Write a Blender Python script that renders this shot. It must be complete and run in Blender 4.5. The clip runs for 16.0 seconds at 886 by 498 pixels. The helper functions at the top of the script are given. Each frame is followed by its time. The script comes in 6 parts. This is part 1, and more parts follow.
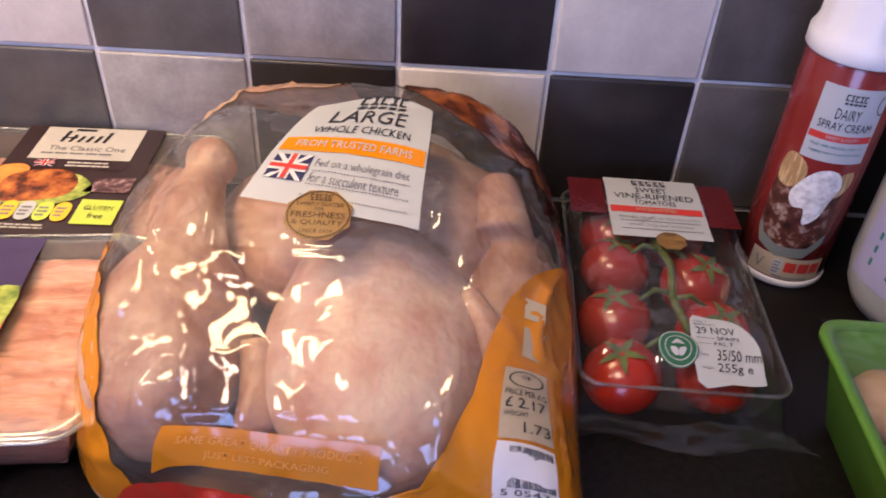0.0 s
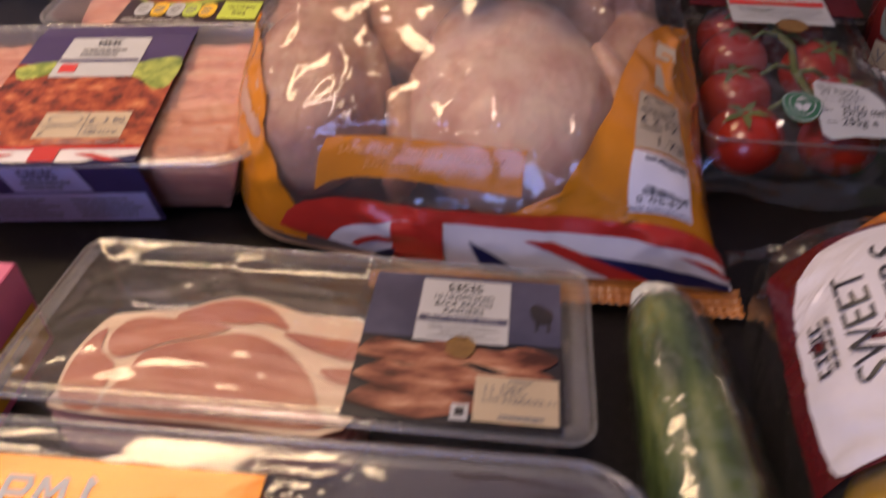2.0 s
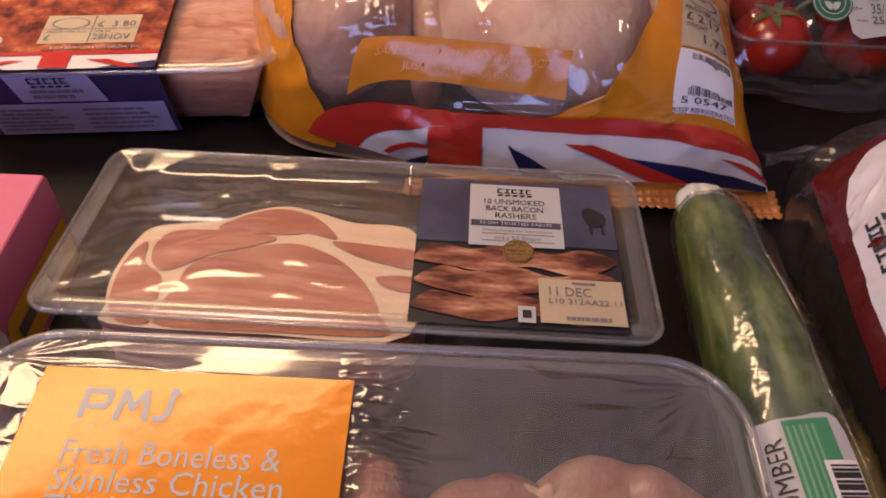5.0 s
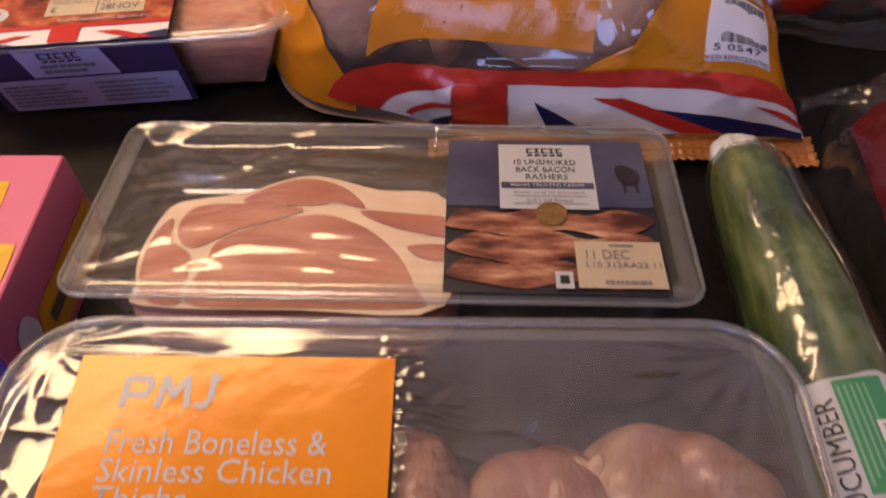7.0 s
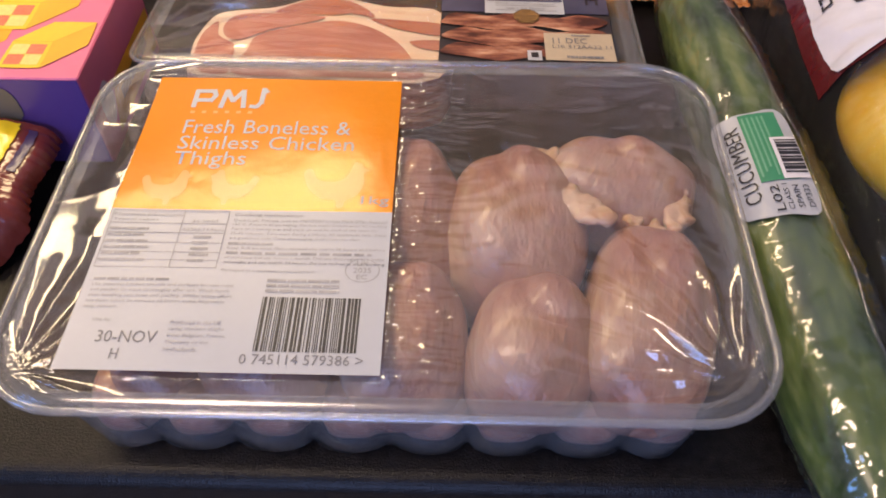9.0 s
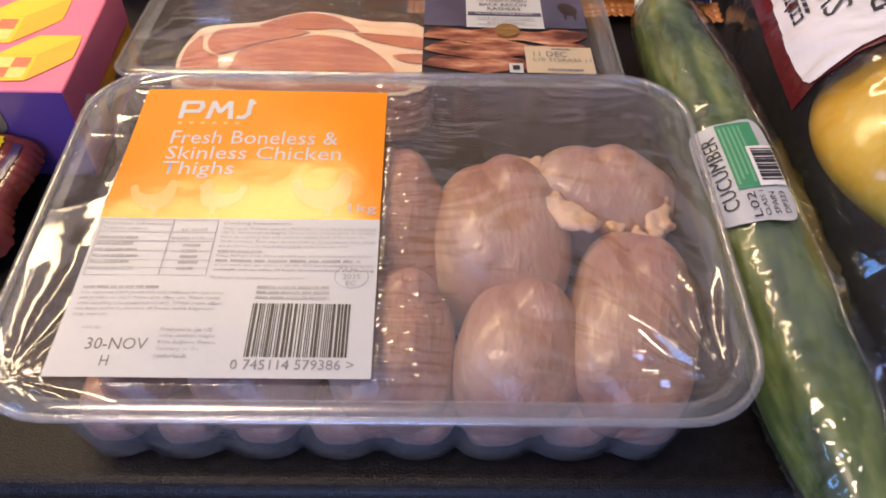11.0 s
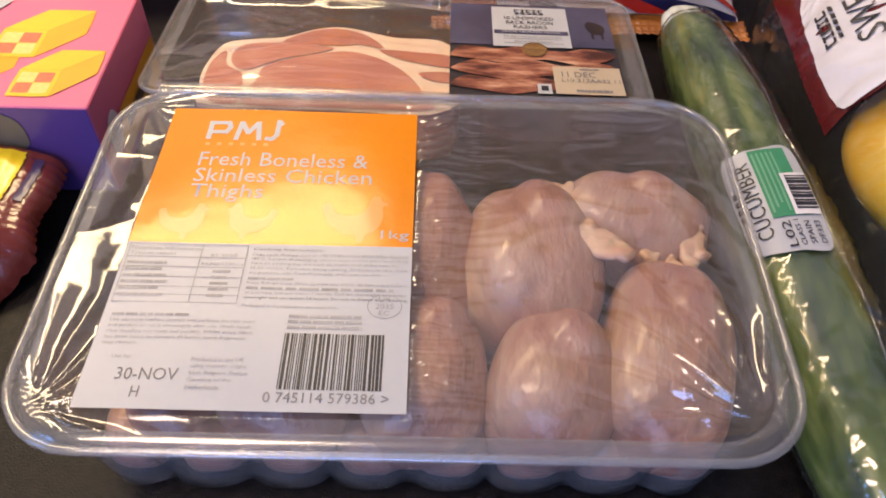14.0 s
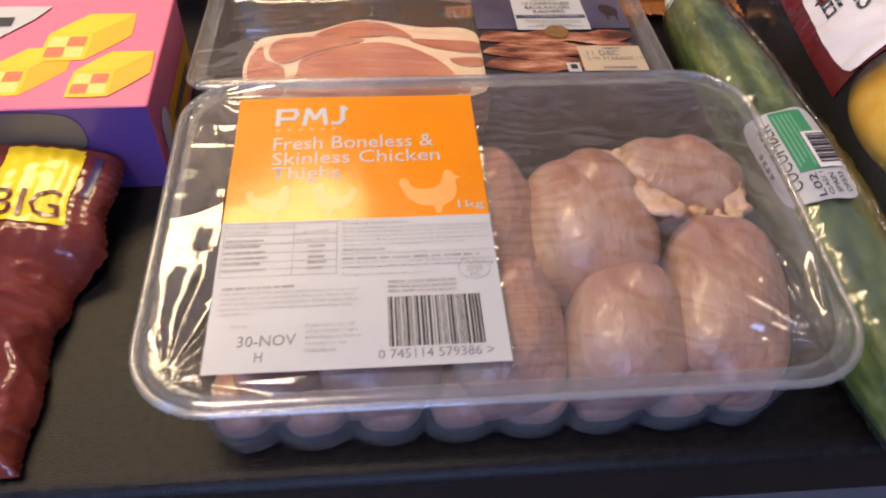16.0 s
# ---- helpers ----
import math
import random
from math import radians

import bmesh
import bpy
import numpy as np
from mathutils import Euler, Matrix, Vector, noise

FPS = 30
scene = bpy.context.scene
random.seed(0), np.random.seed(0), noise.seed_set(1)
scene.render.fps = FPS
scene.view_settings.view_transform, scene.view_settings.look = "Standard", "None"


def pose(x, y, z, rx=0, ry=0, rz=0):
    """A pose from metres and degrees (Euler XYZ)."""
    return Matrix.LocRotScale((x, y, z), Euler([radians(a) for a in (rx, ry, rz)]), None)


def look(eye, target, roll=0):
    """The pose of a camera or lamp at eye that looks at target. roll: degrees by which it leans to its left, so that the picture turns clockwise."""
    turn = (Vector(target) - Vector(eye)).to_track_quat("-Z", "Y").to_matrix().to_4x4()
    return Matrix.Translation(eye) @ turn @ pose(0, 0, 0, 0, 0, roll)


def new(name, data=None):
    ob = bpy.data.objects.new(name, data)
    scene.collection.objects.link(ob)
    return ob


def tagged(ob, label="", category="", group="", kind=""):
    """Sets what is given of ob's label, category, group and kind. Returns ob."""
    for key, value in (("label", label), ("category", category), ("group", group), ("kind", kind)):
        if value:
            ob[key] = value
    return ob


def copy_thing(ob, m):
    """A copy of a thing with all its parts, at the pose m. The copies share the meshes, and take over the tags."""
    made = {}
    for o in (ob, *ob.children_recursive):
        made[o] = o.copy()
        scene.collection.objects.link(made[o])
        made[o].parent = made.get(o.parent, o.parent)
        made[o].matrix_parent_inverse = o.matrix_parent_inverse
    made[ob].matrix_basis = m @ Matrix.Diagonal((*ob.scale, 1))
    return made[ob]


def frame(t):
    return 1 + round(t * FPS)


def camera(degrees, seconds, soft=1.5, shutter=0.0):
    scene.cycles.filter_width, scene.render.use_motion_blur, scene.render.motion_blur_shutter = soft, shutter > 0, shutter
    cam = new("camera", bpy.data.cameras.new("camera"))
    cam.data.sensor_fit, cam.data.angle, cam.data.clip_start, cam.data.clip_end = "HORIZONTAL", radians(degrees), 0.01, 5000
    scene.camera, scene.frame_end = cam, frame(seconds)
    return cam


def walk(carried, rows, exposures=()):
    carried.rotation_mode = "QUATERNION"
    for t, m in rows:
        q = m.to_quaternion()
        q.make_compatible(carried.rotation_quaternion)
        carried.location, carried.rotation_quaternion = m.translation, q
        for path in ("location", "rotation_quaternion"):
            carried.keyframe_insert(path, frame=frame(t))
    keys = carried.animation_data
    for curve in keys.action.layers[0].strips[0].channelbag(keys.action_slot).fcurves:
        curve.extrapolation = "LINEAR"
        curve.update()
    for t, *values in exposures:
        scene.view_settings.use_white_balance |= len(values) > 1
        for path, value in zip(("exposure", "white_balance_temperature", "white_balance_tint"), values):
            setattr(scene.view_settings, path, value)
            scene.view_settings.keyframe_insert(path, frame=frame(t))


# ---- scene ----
cam = camera(57.7, 16.0, 1.8, 0.5)
PATH = [
    (0, (0.033, -0.006, 0.348), (0.049, 1.563, -0.893), 3.4),
    (0.5, (0.047, -0.003, 0.35), (0.062, 1.569, -0.887), 3.8),
    (1, (0.059, -0.003, 0.34), (0.055, 1.556, -0.914), 3.6),
    (1.2, (0.071, -0.021, 0.331), (0.024, 1.535, -0.925), 2.2),
    (1.5, (0.059, -0.057, 0.321), (-0.073, 1.469, -0.965), -0.4),
    (1.8, (0.033, -0.085, 0.304), (-0.149, 1.405, -1.018), -1.2),
    (2, (0.009, -0.097, 0.285), (-0.154, 1.382, -1.051), -0.9),
    (2.2, (-0.015, -0.105, 0.277), (-0.123, 1.335, -1.106), 0.9),
    (2.5, (-0.026, -0.11, 0.28), (-0.12, 1.284, -1.152), 0.6),
    (3, (-0.028, -0.106, 0.274), (-0.1, 1.272, -1.174), 0.5),
    (5.3, (-0.035, -0.097, 0.276), (-0.066, 1.235, -1.216), 1.2),
    (5.5, (-0.038, -0.092, 0.276), (-0.079, 1.222, -1.23), 0.1),
    (6, (-0.041, -0.077, 0.275), (-0.089, 1.191, -1.27), -1.7),
    (6.5, (-0.044, -0.075, 0.276), (-0.109, 1.171, -1.287), -2.6),
    (7, (-0.041, -0.089, 0.276), (-0.102, 1.155, -1.289), -2.0),
    (7.5, (-0.037, -0.132, 0.267), (-0.067, 1.105, -1.304), -0.4),
    (8, (-0.031, -0.18, 0.27), (-0.071, 1.046, -1.31), -0.7),
    (8.5, (-0.036, -0.209, 0.272), (-0.079, 1.026, -1.301), -0.6),
    (11, (-0.043, -0.221, 0.273), (-0.023, 1.064, -1.258), 1.2),
    (11.5, (-0.042, -0.221, 0.273), (-0.019, 1.067, -1.258), 1.0),
    (12, (-0.044, -0.214, 0.271), (-0.019, 1.066, -1.266), 1.4),
    (12.5, (-0.048, -0.215, 0.268), (-0.028, 1.051, -1.28), 1.3),
    (13, (-0.049, -0.215, 0.272), (-0.023, 1.054, -1.273), 1.0),
    (13.5, (-0.057, -0.216, 0.273), (-0.03, 1.07, -1.259), 1.1),
    (14, (-0.054, -0.211, 0.275), (-0.038, 1.079, -1.254), 1.8),
    (14.5, (-0.053, -0.212, 0.273), (-0.066, 1.066, -1.266), 3.0),
    (15, (-0.067, -0.206, 0.276), (-0.077, 1.083, -1.254), 2.6),
    (15.5, (-0.08, -0.215, 0.28), (0.002, 1.074, -1.246), 2.0),
    (16, (-0.1, -0.233, 0.282), (0.035, 1.055, -1.242), 2.3),
]
walk(cam, [(t, look(eye, target, roll)) for t, eye, target, roll in PATH],
     [(0.0, -0.10, 7100, 16.0), (1.2, -0.20, 7100, 17.0), (1.6, -0.36, 7100, 20.0), (2.2, -0.80, 7150, 24.0), (6.5, -0.66, 7850, 27.0), (7.4, -0.74, 7400, 18.0), (8.0, -0.97, 7050, 9.0), (8.5, -0.40, 6950, 11.0), (9.7, -0.12, 7000, 11.5), (11.0, -0.05, 7000, 11.5), (16.0, -0.08, 6950, 10.0)])

# ---- light: warm strip lamp under the wall units, ceiling lamp, daylight from the glazed door behind ----
def area_lamp(name, m, sx, sy, watts, colour):
    data = bpy.data.lights.new(name, "AREA")
    data.shape, data.size, data.size_y, data.energy, data.color = "RECTANGLE", sx, sy, watts, colour
    ob = new(name, data)
    ob.matrix_world = m
    return ob


hood = area_lamp("hood_lamp", look((-0.37, 0.345, 0.57), (-0.35, 0.30, 0.0)), 0.50, 0.13, 3.4, (1.0, 0.77, 0.44))
hood.data.spread = radians(145)
area_lamp("ceiling_lamp", look((-0.55, -0.4, 1.46), (-0.5, -0.35, 0.0)), 0.45, 0.45, 17.0, (1.0, 0.79, 0.62))
area_lamp("door_daylight", look((-0.35, -2.38, 0.25), (-0.1, 0.5, 0.0)), 1.0, 1.6, 48.0, (0.30, 0.45, 1.0))
area_lamp("window_daylight", look((-1.69, -0.95, 0.86), (0.0, 0.0, 0.0)), 0.45, 0.8, 11.0, (0.16, 0.40, 1.0))
world = bpy.data.worlds.new("world")
scene.world = world
world.use_nodes = True
world.node_tree.nodes["Background"].inputs[0].default_value = (0.5, 0.55, 0.65, 1)
world.node_tree.nodes["Background"].inputs[1].default_value = 0.05


# ---- materials ----
def nodes_of(name):
    mat = bpy.data.materials.new(name)
    mat.use_nodes = True
    nt = mat.node_tree
    nt.nodes.clear()
    out = nt.nodes.new("ShaderNodeOutputMaterial")
    return mat, nt, out


def add(nt, kind, **sets):
    n = nt.nodes.new("ShaderNode" + kind)
    for k, v in sets.items():
        n.inputs[k.replace("_", " ")].default_value = v
    return n


def noise_of(nt, scale, detail=4.0, stretch=None, rough=0.55):
    co = add(nt, "TexCoord")
    src = co.outputs["Object"]
    if stretch:
        mp = add(nt, "Mapping")
        mp.inputs["Scale"].default_value = stretch
        nt.links.new(src, mp.inputs["Vector"])
        src = mp.outputs["Vector"]
    n = add(nt, "TexNoise", Scale=scale, Detail=detail, Roughness=rough)
    nt.links.new(src, n.inputs["Vector"])
    return n.outputs["Fac"]


def ramp(nt, fac, stops):
    r = add(nt, "ValToRGB")
    el = r.color_ramp.elements
    while len(el) < len(stops):
        el.new(0.5)
    for e, (p, c) in zip(el, stops):
        e.position, e.color = p, (*c, 1)
    nt.links.new(fac, r.inputs["Fac"])
    return r.outputs["Color"]


def solid(name, colour, rough=0.45, vary=0.12, scale=60.0, bump=0.15, bump_scale=300.0, coat=0.0, metal=0.0, sss=0.0, spec=0.5, per_object=0.0, dist=0.0006):
    """Opaque surface: two scales of colour variation, fine relief."""
    mat, nt, out = nodes_of(name)
    b = add(nt, "BsdfPrincipled", Roughness=rough, Metallic=metal)
    b.inputs["Coat Weight"].default_value = coat
    b.inputs["Coat Roughness"].default_value = 0.08
    b.inputs["Specular IOR Level"].default_value = spec
    if sss:
        b.inputs["Subsurface Weight"].default_value = sss
        b.inputs["Subsurface Radius"].default_value = (0.006, 0.002, 0.0012)
        b.inputs["Subsurface Scale"].default_value = 1.0
    dark = [c * (1 - vary) for c in colour]
    light = [min(1, c * (1 + vary)) for c in colour]
    big = ramp(nt, noise_of(nt, scale), [(0.3, dark), (0.7, light)])
    fine = ramp(nt, noise_of(nt, scale * 9, 2.0), [(0.25, (1 - vary * 0.6,) * 3), (0.75, (1, 1, 1))])
    mx = add(nt, "Mix")
    mx.data_type, mx.blend_type = "RGBA", "MULTIPLY"
    mx.inputs["Factor"].default_value = 1.0
    nt.links.new(big, mx.inputs["A"])
    nt.links.new(fine, mx.inputs["B"])
    col = mx.outputs["Result"]
    if per_object:
        info = add(nt, "ObjectInfo")
        r2 = ramp(nt, info.outputs["Random"], [(0.0, (1 - per_object,) * 3), (1.0, (1, 1, 1))])
        m2 = add(nt, "Mix")
        m2.data_type, m2.blend_type = "RGBA", "MULTIPLY"
        m2.inputs["Factor"].default_value = 1.0
        nt.links.new(col, m2.inputs["A"])
        nt.links.new(r2, m2.inputs["B"])
        col = m2.outputs["Result"]
    nt.links.new(col, b.inputs["Base Color"])
    if bump:
        bp = add(nt, "Bump", Strength=bump, Distance=dist)
        nt.links.new(noise_of(nt, bump_scale, 3.0), bp.inputs["Height"])
        nt.links.new(bp.outputs["Normal"], b.inputs["Normal"])
        nt.links.new(bp.outputs["Normal"], b.inputs["Coat Normal"])
    nt.links.new(b.outputs["BSDF"], out.inputs["Surface"])
    return mat


def blotchy(name, stops, scale, rough=0.4, bump=0.3, detail=6.0, stretch=None, coat=0.0, sss=0.0, dist=0.001, bump_scale=None, spec=0.5):
    """Surface whose colour runs through several tones with a noise, such as meat or a printed food photograph."""
    mat, nt, out = nodes_of(name)
    b = add(nt, "BsdfPrincipled", Roughness=rough)
    b.inputs["Coat Weight"].default_value = coat
    b.inputs["Coat Roughness"].default_value = 0.1
    b.inputs["Specular IOR Level"].default_value = spec
    if sss:
        b.inputs["Subsurface Weight"].default_value = sss
        b.inputs["Subsurface Radius"].default_value = (0.008, 0.0025, 0.0015)
        b.inputs["Subsurface Scale"].default_value = 1.0
    n = noise_of(nt, scale, detail, stretch)
    nt.links.new(ramp(nt, n, stops), b.inputs["Base Color"])
    if bump:
        bp = add(nt, "Bump", Strength=bump, Distance=dist)
        nt.links.new(noise_of(nt, bump_scale or scale * 3, 4.0, stretch), bp.inputs["Height"])
        nt.links.new(bp.outputs["Normal"], b.inputs["Normal"])
    nt.links.new(b.outputs["BSDF"], out.inputs["Surface"])
    return mat


def clear(name, tint=(0.96, 0.96, 0.95), rough=0.06, ior=1.5, base=0.02, bump=0.0, scale=60.0, stretch=None, haze=0.0, dist=0.002, haze_colour=(0.8, 0.8, 0.8), crumple=0.0):
    """Thin clear plastic: light passes straight through, the surface shines by its Fresnel gloss."""
    mat, nt, out = nodes_of(name)
    tr = add(nt, "BsdfTransparent")
    tr.inputs["Color"].default_value = (*tint, 1)
    gl = add(nt, "BsdfAnisotropic")
    gl.inputs["Roughness"].default_value = rough
    fr = add(nt, "LayerWeight", Blend=0.5)
    steep, ad = add(nt, "Math"), add(nt, "Math")
    steep.operation, ad.operation, ad.use_clamp = "POWER", "MULTIPLY_ADD", True
    steep.inputs[1].default_value = 5.0
    ad.inputs[1].default_value, ad.inputs[2].default_value = 0.85, base + ((ior - 1) / (ior + 1)) ** 2
    nt.links.new(fr.outputs["Facing"], steep.inputs[0])
    nt.links.new(steep.outputs[0], ad.inputs[0])
    mx = add(nt, "MixShader")
    nt.links.new(ad.outputs[0], mx.inputs[0])
    body = tr.outputs[0]
    if haze:
        df = add(nt, "BsdfDiffuse")
        df.inputs["Color"].default_value = (*haze_colour, 1)
        hz = add(nt, "MixShader")
        hz.inputs[0].default_value = haze
        nt.links.new(tr.outputs[0], hz.inputs[1])
        nt.links.new(df.outputs[0], hz.inputs[2])
        body = hz.outputs[0]
    nt.links.new(body, mx.inputs[1])
    nt.links.new(gl.outputs[0], mx.inputs[2])
    if bump:
        bp = add(nt, "Bump", Strength=bump, Distance=dist)
        nt.links.new(noise_of(nt, scale, 3.0, stretch, 0.5), bp.inputs["Height"])
        if crumple:
            # sharp facets of creased film, bent by a slow noise
            tc = add(nt, "TexCoord")
            wob = add(nt, "TexNoise")
            wob.inputs["Scale"].default_value = 22.0
            nt.links.new(tc.outputs["Object"], wob.inputs["Vector"])
            sc = add(nt, "VectorMath")
            sc.operation = "MULTIPLY_ADD"
            sc.inputs[1].default_value = (0.05, 0.05, 0.05)
            nt.links.new(wob.outputs["Color"], sc.inputs[0])
            nt.links.new(tc.outputs["Object"], sc.inputs[2])
            total = None
            for cells, share in ((17.0, 1.0), (48.0, 0.55)):
                vo = add(nt, "TexVoronoi")
                vo.inputs["Scale"].default_value = cells
                nt.links.new(sc.outputs[0], vo.inputs["Vector"])
                off, tilt, dot = add(nt, "VectorMath"), add(nt, "VectorMath"), add(nt, "VectorMath")
                off.operation, tilt.operation, dot.operation = "SUBTRACT", "MULTIPLY_ADD", "DOT_PRODUCT"
                nt.links.new(sc.outputs[0], off.inputs[0])
                nt.links.new(vo.outputs["Position"], off.inputs[1])
                tilt.inputs[1].default_value, tilt.inputs[2].default_value = (2 * share,) * 3, (-share,) * 3
                nt.links.new(vo.outputs["Color"], tilt.inputs[0])
                nt.links.new(off.outputs[0], dot.inputs[0])
                nt.links.new(tilt.outputs[0], dot.inputs[1])
                if total is None:
                    total = dot.outputs["Value"]
                else:
                    both = add(nt, "Math")
                    nt.links.new(total, both.inputs[0])
                    nt.links.new(dot.outputs["Value"], both.inputs[1])
                    total = both.outputs[0]
            cb = add(nt, "Bump", Strength=1.0, Distance=crumple)
            nt.links.new(total, cb.inputs["Height"])
            nt.links.new(cb.outputs["Normal"], bp.inputs["Normal"])
        nt.links.new(bp.outputs["Normal"], gl.inputs["Normal"])
        nt.links.new(bp.outputs["Normal"], fr.inputs["Normal"])
    nt.links.new(mx.outputs[0], out.inputs["Surface"])
    return mat


TILE_CREAM = solid("tile_cream", (0.74, 0.67, 0.63), 0.32, 0.12, 30, 0.25, 120, per_object=0.10)
TILE_MID = solid("tile_mid_grey", (0.40, 0.37, 0.36), 0.34, 0.25, 35, 0.25, 120, per_object=0.10)
TILE_DARK = solid("tile_dark_grey", (0.115, 0.105, 0.105), 0.34, 0.22, 35, 0.25, 120, per_object=0.15)
TILE_BLACK = solid("tile_black", (0.035, 0.030, 0.032), 0.30, 0.25, 35, 0.25, 120, per_object=0.2)
GROUT = solid("grout", (0.80, 0.76, 0.74), 0.8, 0.12, 60, 0.5, 900)
PLASTER = solid("plaster", (0.62, 0.57, 0.50), 0.8, 0.06, 3, 0.2, 80)
FLOORING = solid("flooring", (0.16, 0.12, 0.09), 0.5, 0.2, 4, 0.2, 60)
WORKTOP = solid("worktop_laminate", (0.009, 0.0075, 0.0075), 0.30, 0.6, 260, 0.7, 1100, spec=0.22, dist=0.0005)
CABINET = solid("cabinet_board", (0.10, 0.09, 0.09), 0.5, 0.1, 10)

FILM = clear("clear_film", bump=0.14, scale=55.0, dist=0.0012, base=0.05, rough=0.07, haze=0.015, crumple=0.12)
FILM_BAG = clear("bag_film", bump=0.10, scale=70.0, dist=0.0012, base=0.05, rough=0.05, haze=0.05, crumple=0.14)
FILM_PUCKER = clear("puckered_film", bump=0.08, scale=40.0, dist=0.001, base=0.07, rough=0.11, haze=0.045, haze_colour=(0.84, 0.74, 0.55))
FILM_TIGHT = clear("tight_film", bump=0.10, scale=40.0, dist=0.001, base=0.085, rough=0.085, haze=0.045, haze_colour=(0.86, 0.70, 0.50))
TRAY_CLEAR = clear("clear_tray_plastic", tint=(0.93, 0.93, 0.92), rough=0.16, base=0.09, bump=0.12, scale=45.0, haze=0.055)
TRAY_RIM = clear("tray_rim_plastic", tint=(0.90, 0.90, 0.90), rough=0.20, base=0.09, haze=0.11, bump=0.1, scale=60.0)
TRAY_MILKY = clear("milky_tray_plastic", tint=(0.93, 0.93, 0.93), rough=0.16, base=0.09, bump=0.12, scale=45.0, haze=0.085)

WHITE = solid("white_print", (0.455, 0.475, 0.52), 0.38, 0.03, 40, 0.05, 400)
INK = solid("black_ink", (0.025, 0.024, 0.028), 0.45, 0.05, 60, 0)
GREY_INK = solid("grey_ink", (0.20, 0.20, 0.22), 0.45, 0.1, 60, 0)
PALE_INK = solid("pale_ink", (0.36, 0.36, 0.38), 0.45, 0.25, 90, 0)
ORANGE = solid("orange_print", (0.76, 0.25, 0.006), 0.18, 0.05, 30, 0.20, 70, coat=0.08, metal=0.05, spec=0.36, dist=0.0016)
ORANGE_BAG = solid("orange_bag_print", (0.62, 0.215, 0.012), 0.26, 0.08, 30, 0.45, 45, coat=0.5, dist=0.002)
ORANGE_PALE = solid("pale_orange_print", (0.80, 0.36, 0.085), 0.40, 0.05, 60, 0.05, 150, coat=0.4)
RED = solid("red_print", (0.52, 0.032, 0.022), 0.30, 0.08, 30, 0.35, 45, coat=0.5, dist=0.002)
RED_FLAT = solid("red_flat_print", (0.60, 0.045, 0.04), 0.4, 0.05, 50, 0.0)
NAVY = solid("navy_print", (0.016, 0.018, 0.085), 0.30, 0.08, 30, 0.35, 45, coat=0.5, dist=0.002)
FLAG_WHITE = solid("flag_white_print", (0.72, 0.70, 0.74), 0.30, 0.05, 30, 0.35, 45, coat=0.5, dist=0.002)
GOLD = solid("gold_medallion_print", (0.30, 0.165, 0.055), 0.4, 0.12, 150, 0.2, 700)
GOLD_INK = solid("brown_ink", (0.085, 0.042, 0.015), 0.5, 0.05, 60, 0)
LIME = solid("lime_print", (0.50, 0.62, 0.09), 0.4, 0.08, 60, 0.0)
SLEEVE_BROWN = solid("dark_brown_sleeve", (0.035, 0.018, 0.020), 0.35, 0.1, 60, 0.05, 400)
SLEEVE_GREY = solid("pale_grey_print", (0.50, 0.47, 0.46), 0.35, 0.05, 60, 0.05, 400)
PURPLE = solid("purple_sleeve", (0.050, 0.030, 0.105), 0.34, 0.12, 60, 0.05, 400, coat=0.2)
LILAC = solid("lilac_print", (0.42, 0.40, 0.62), 0.4, 0.05, 60, 0.0)
BEIGE = solid("beige_print", (0.50, 0.41, 0.30), 0.4, 0.06, 60, 0.0)
PINK = solid("pink_carton", (0.68, 0.165, 0.28), 0.36, 0.05, 30, 0.05, 500, coat=0.2)
VIOLET = solid("violet_carton", (0.085, 0.038, 0.17), 0.36, 0.06, 30, 0.05, 500, coat=0.2)
OLIVE = solid("olive_print", (0.13, 0.105, 0.075), 0.4, 0.1, 60, 0.0)
YELLOW = solid("yellow_print", (0.85, 0.52, 0.035), 0.36, 0.06, 60, 0.05, 300, coat=0.2)
YELLOW_DEEP = solid("deep_yellow_print", (0.70, 0.38, 0.03), 0.36, 0.06, 60, 0.0)
CAKE_PINK = solid("cake_pink_print", (0.80, 0.17, 0.09), 0.45, 0.14, 400, 0.0)
CAKE_CREAM = solid("cake_cream_print", (0.88, 0.60, 0.20), 0.45, 0.10, 400, 0.0)
CHOC = solid("chocolate_red_wrapper", (0.165, 0.030, 0.022), 0.22, 0.20, 30, 0.5, 60, coat=0.5, dist=0.003)
WRAP_YELLOW = solid("yellow_wrapper_print", (0.80, 0.60, 0.02), 0.26, 0.06, 30, 0.4, 60, coat=0.4, dist=0.002)
TEAL = solid("teal_print", (0.03, 0.20, 0.19), 0.4, 0.08, 60, 0.0)
GREEN_TUB = solid("green_tub_plastic", (0.085, 0.235, 0.028), 0.28, 0.08, 30, 0.05, 200, coat=0.3, sss=0.05)
GREEN_LABEL = solid("green_label_print", (0.045, 0.26, 0.13), 0.4, 0.06, 60, 0.0)
PALE_GREEN = solid("pale_green_ink", (0.16, 0.40, 0.26), 0.4, 0.06, 60, 0.0)
GREEN_STICKER = solid("dark_green_sticker", (0.02, 0.13, 0.07), 0.4, 0.06, 60, 0.0)
MUSHROOM = blotchy("mushroom_skin", [(0.3, (0.34, 0.20, 0.115)), (0.7, (0.50, 0.34, 0.22))], 55, 0.6, 0.3)
CAN_RED = solid("red_can_lacquer", (0.24, 0.026, 0.024), 0.22, 0.06, 20, 0.02, 200, coat=0.6)
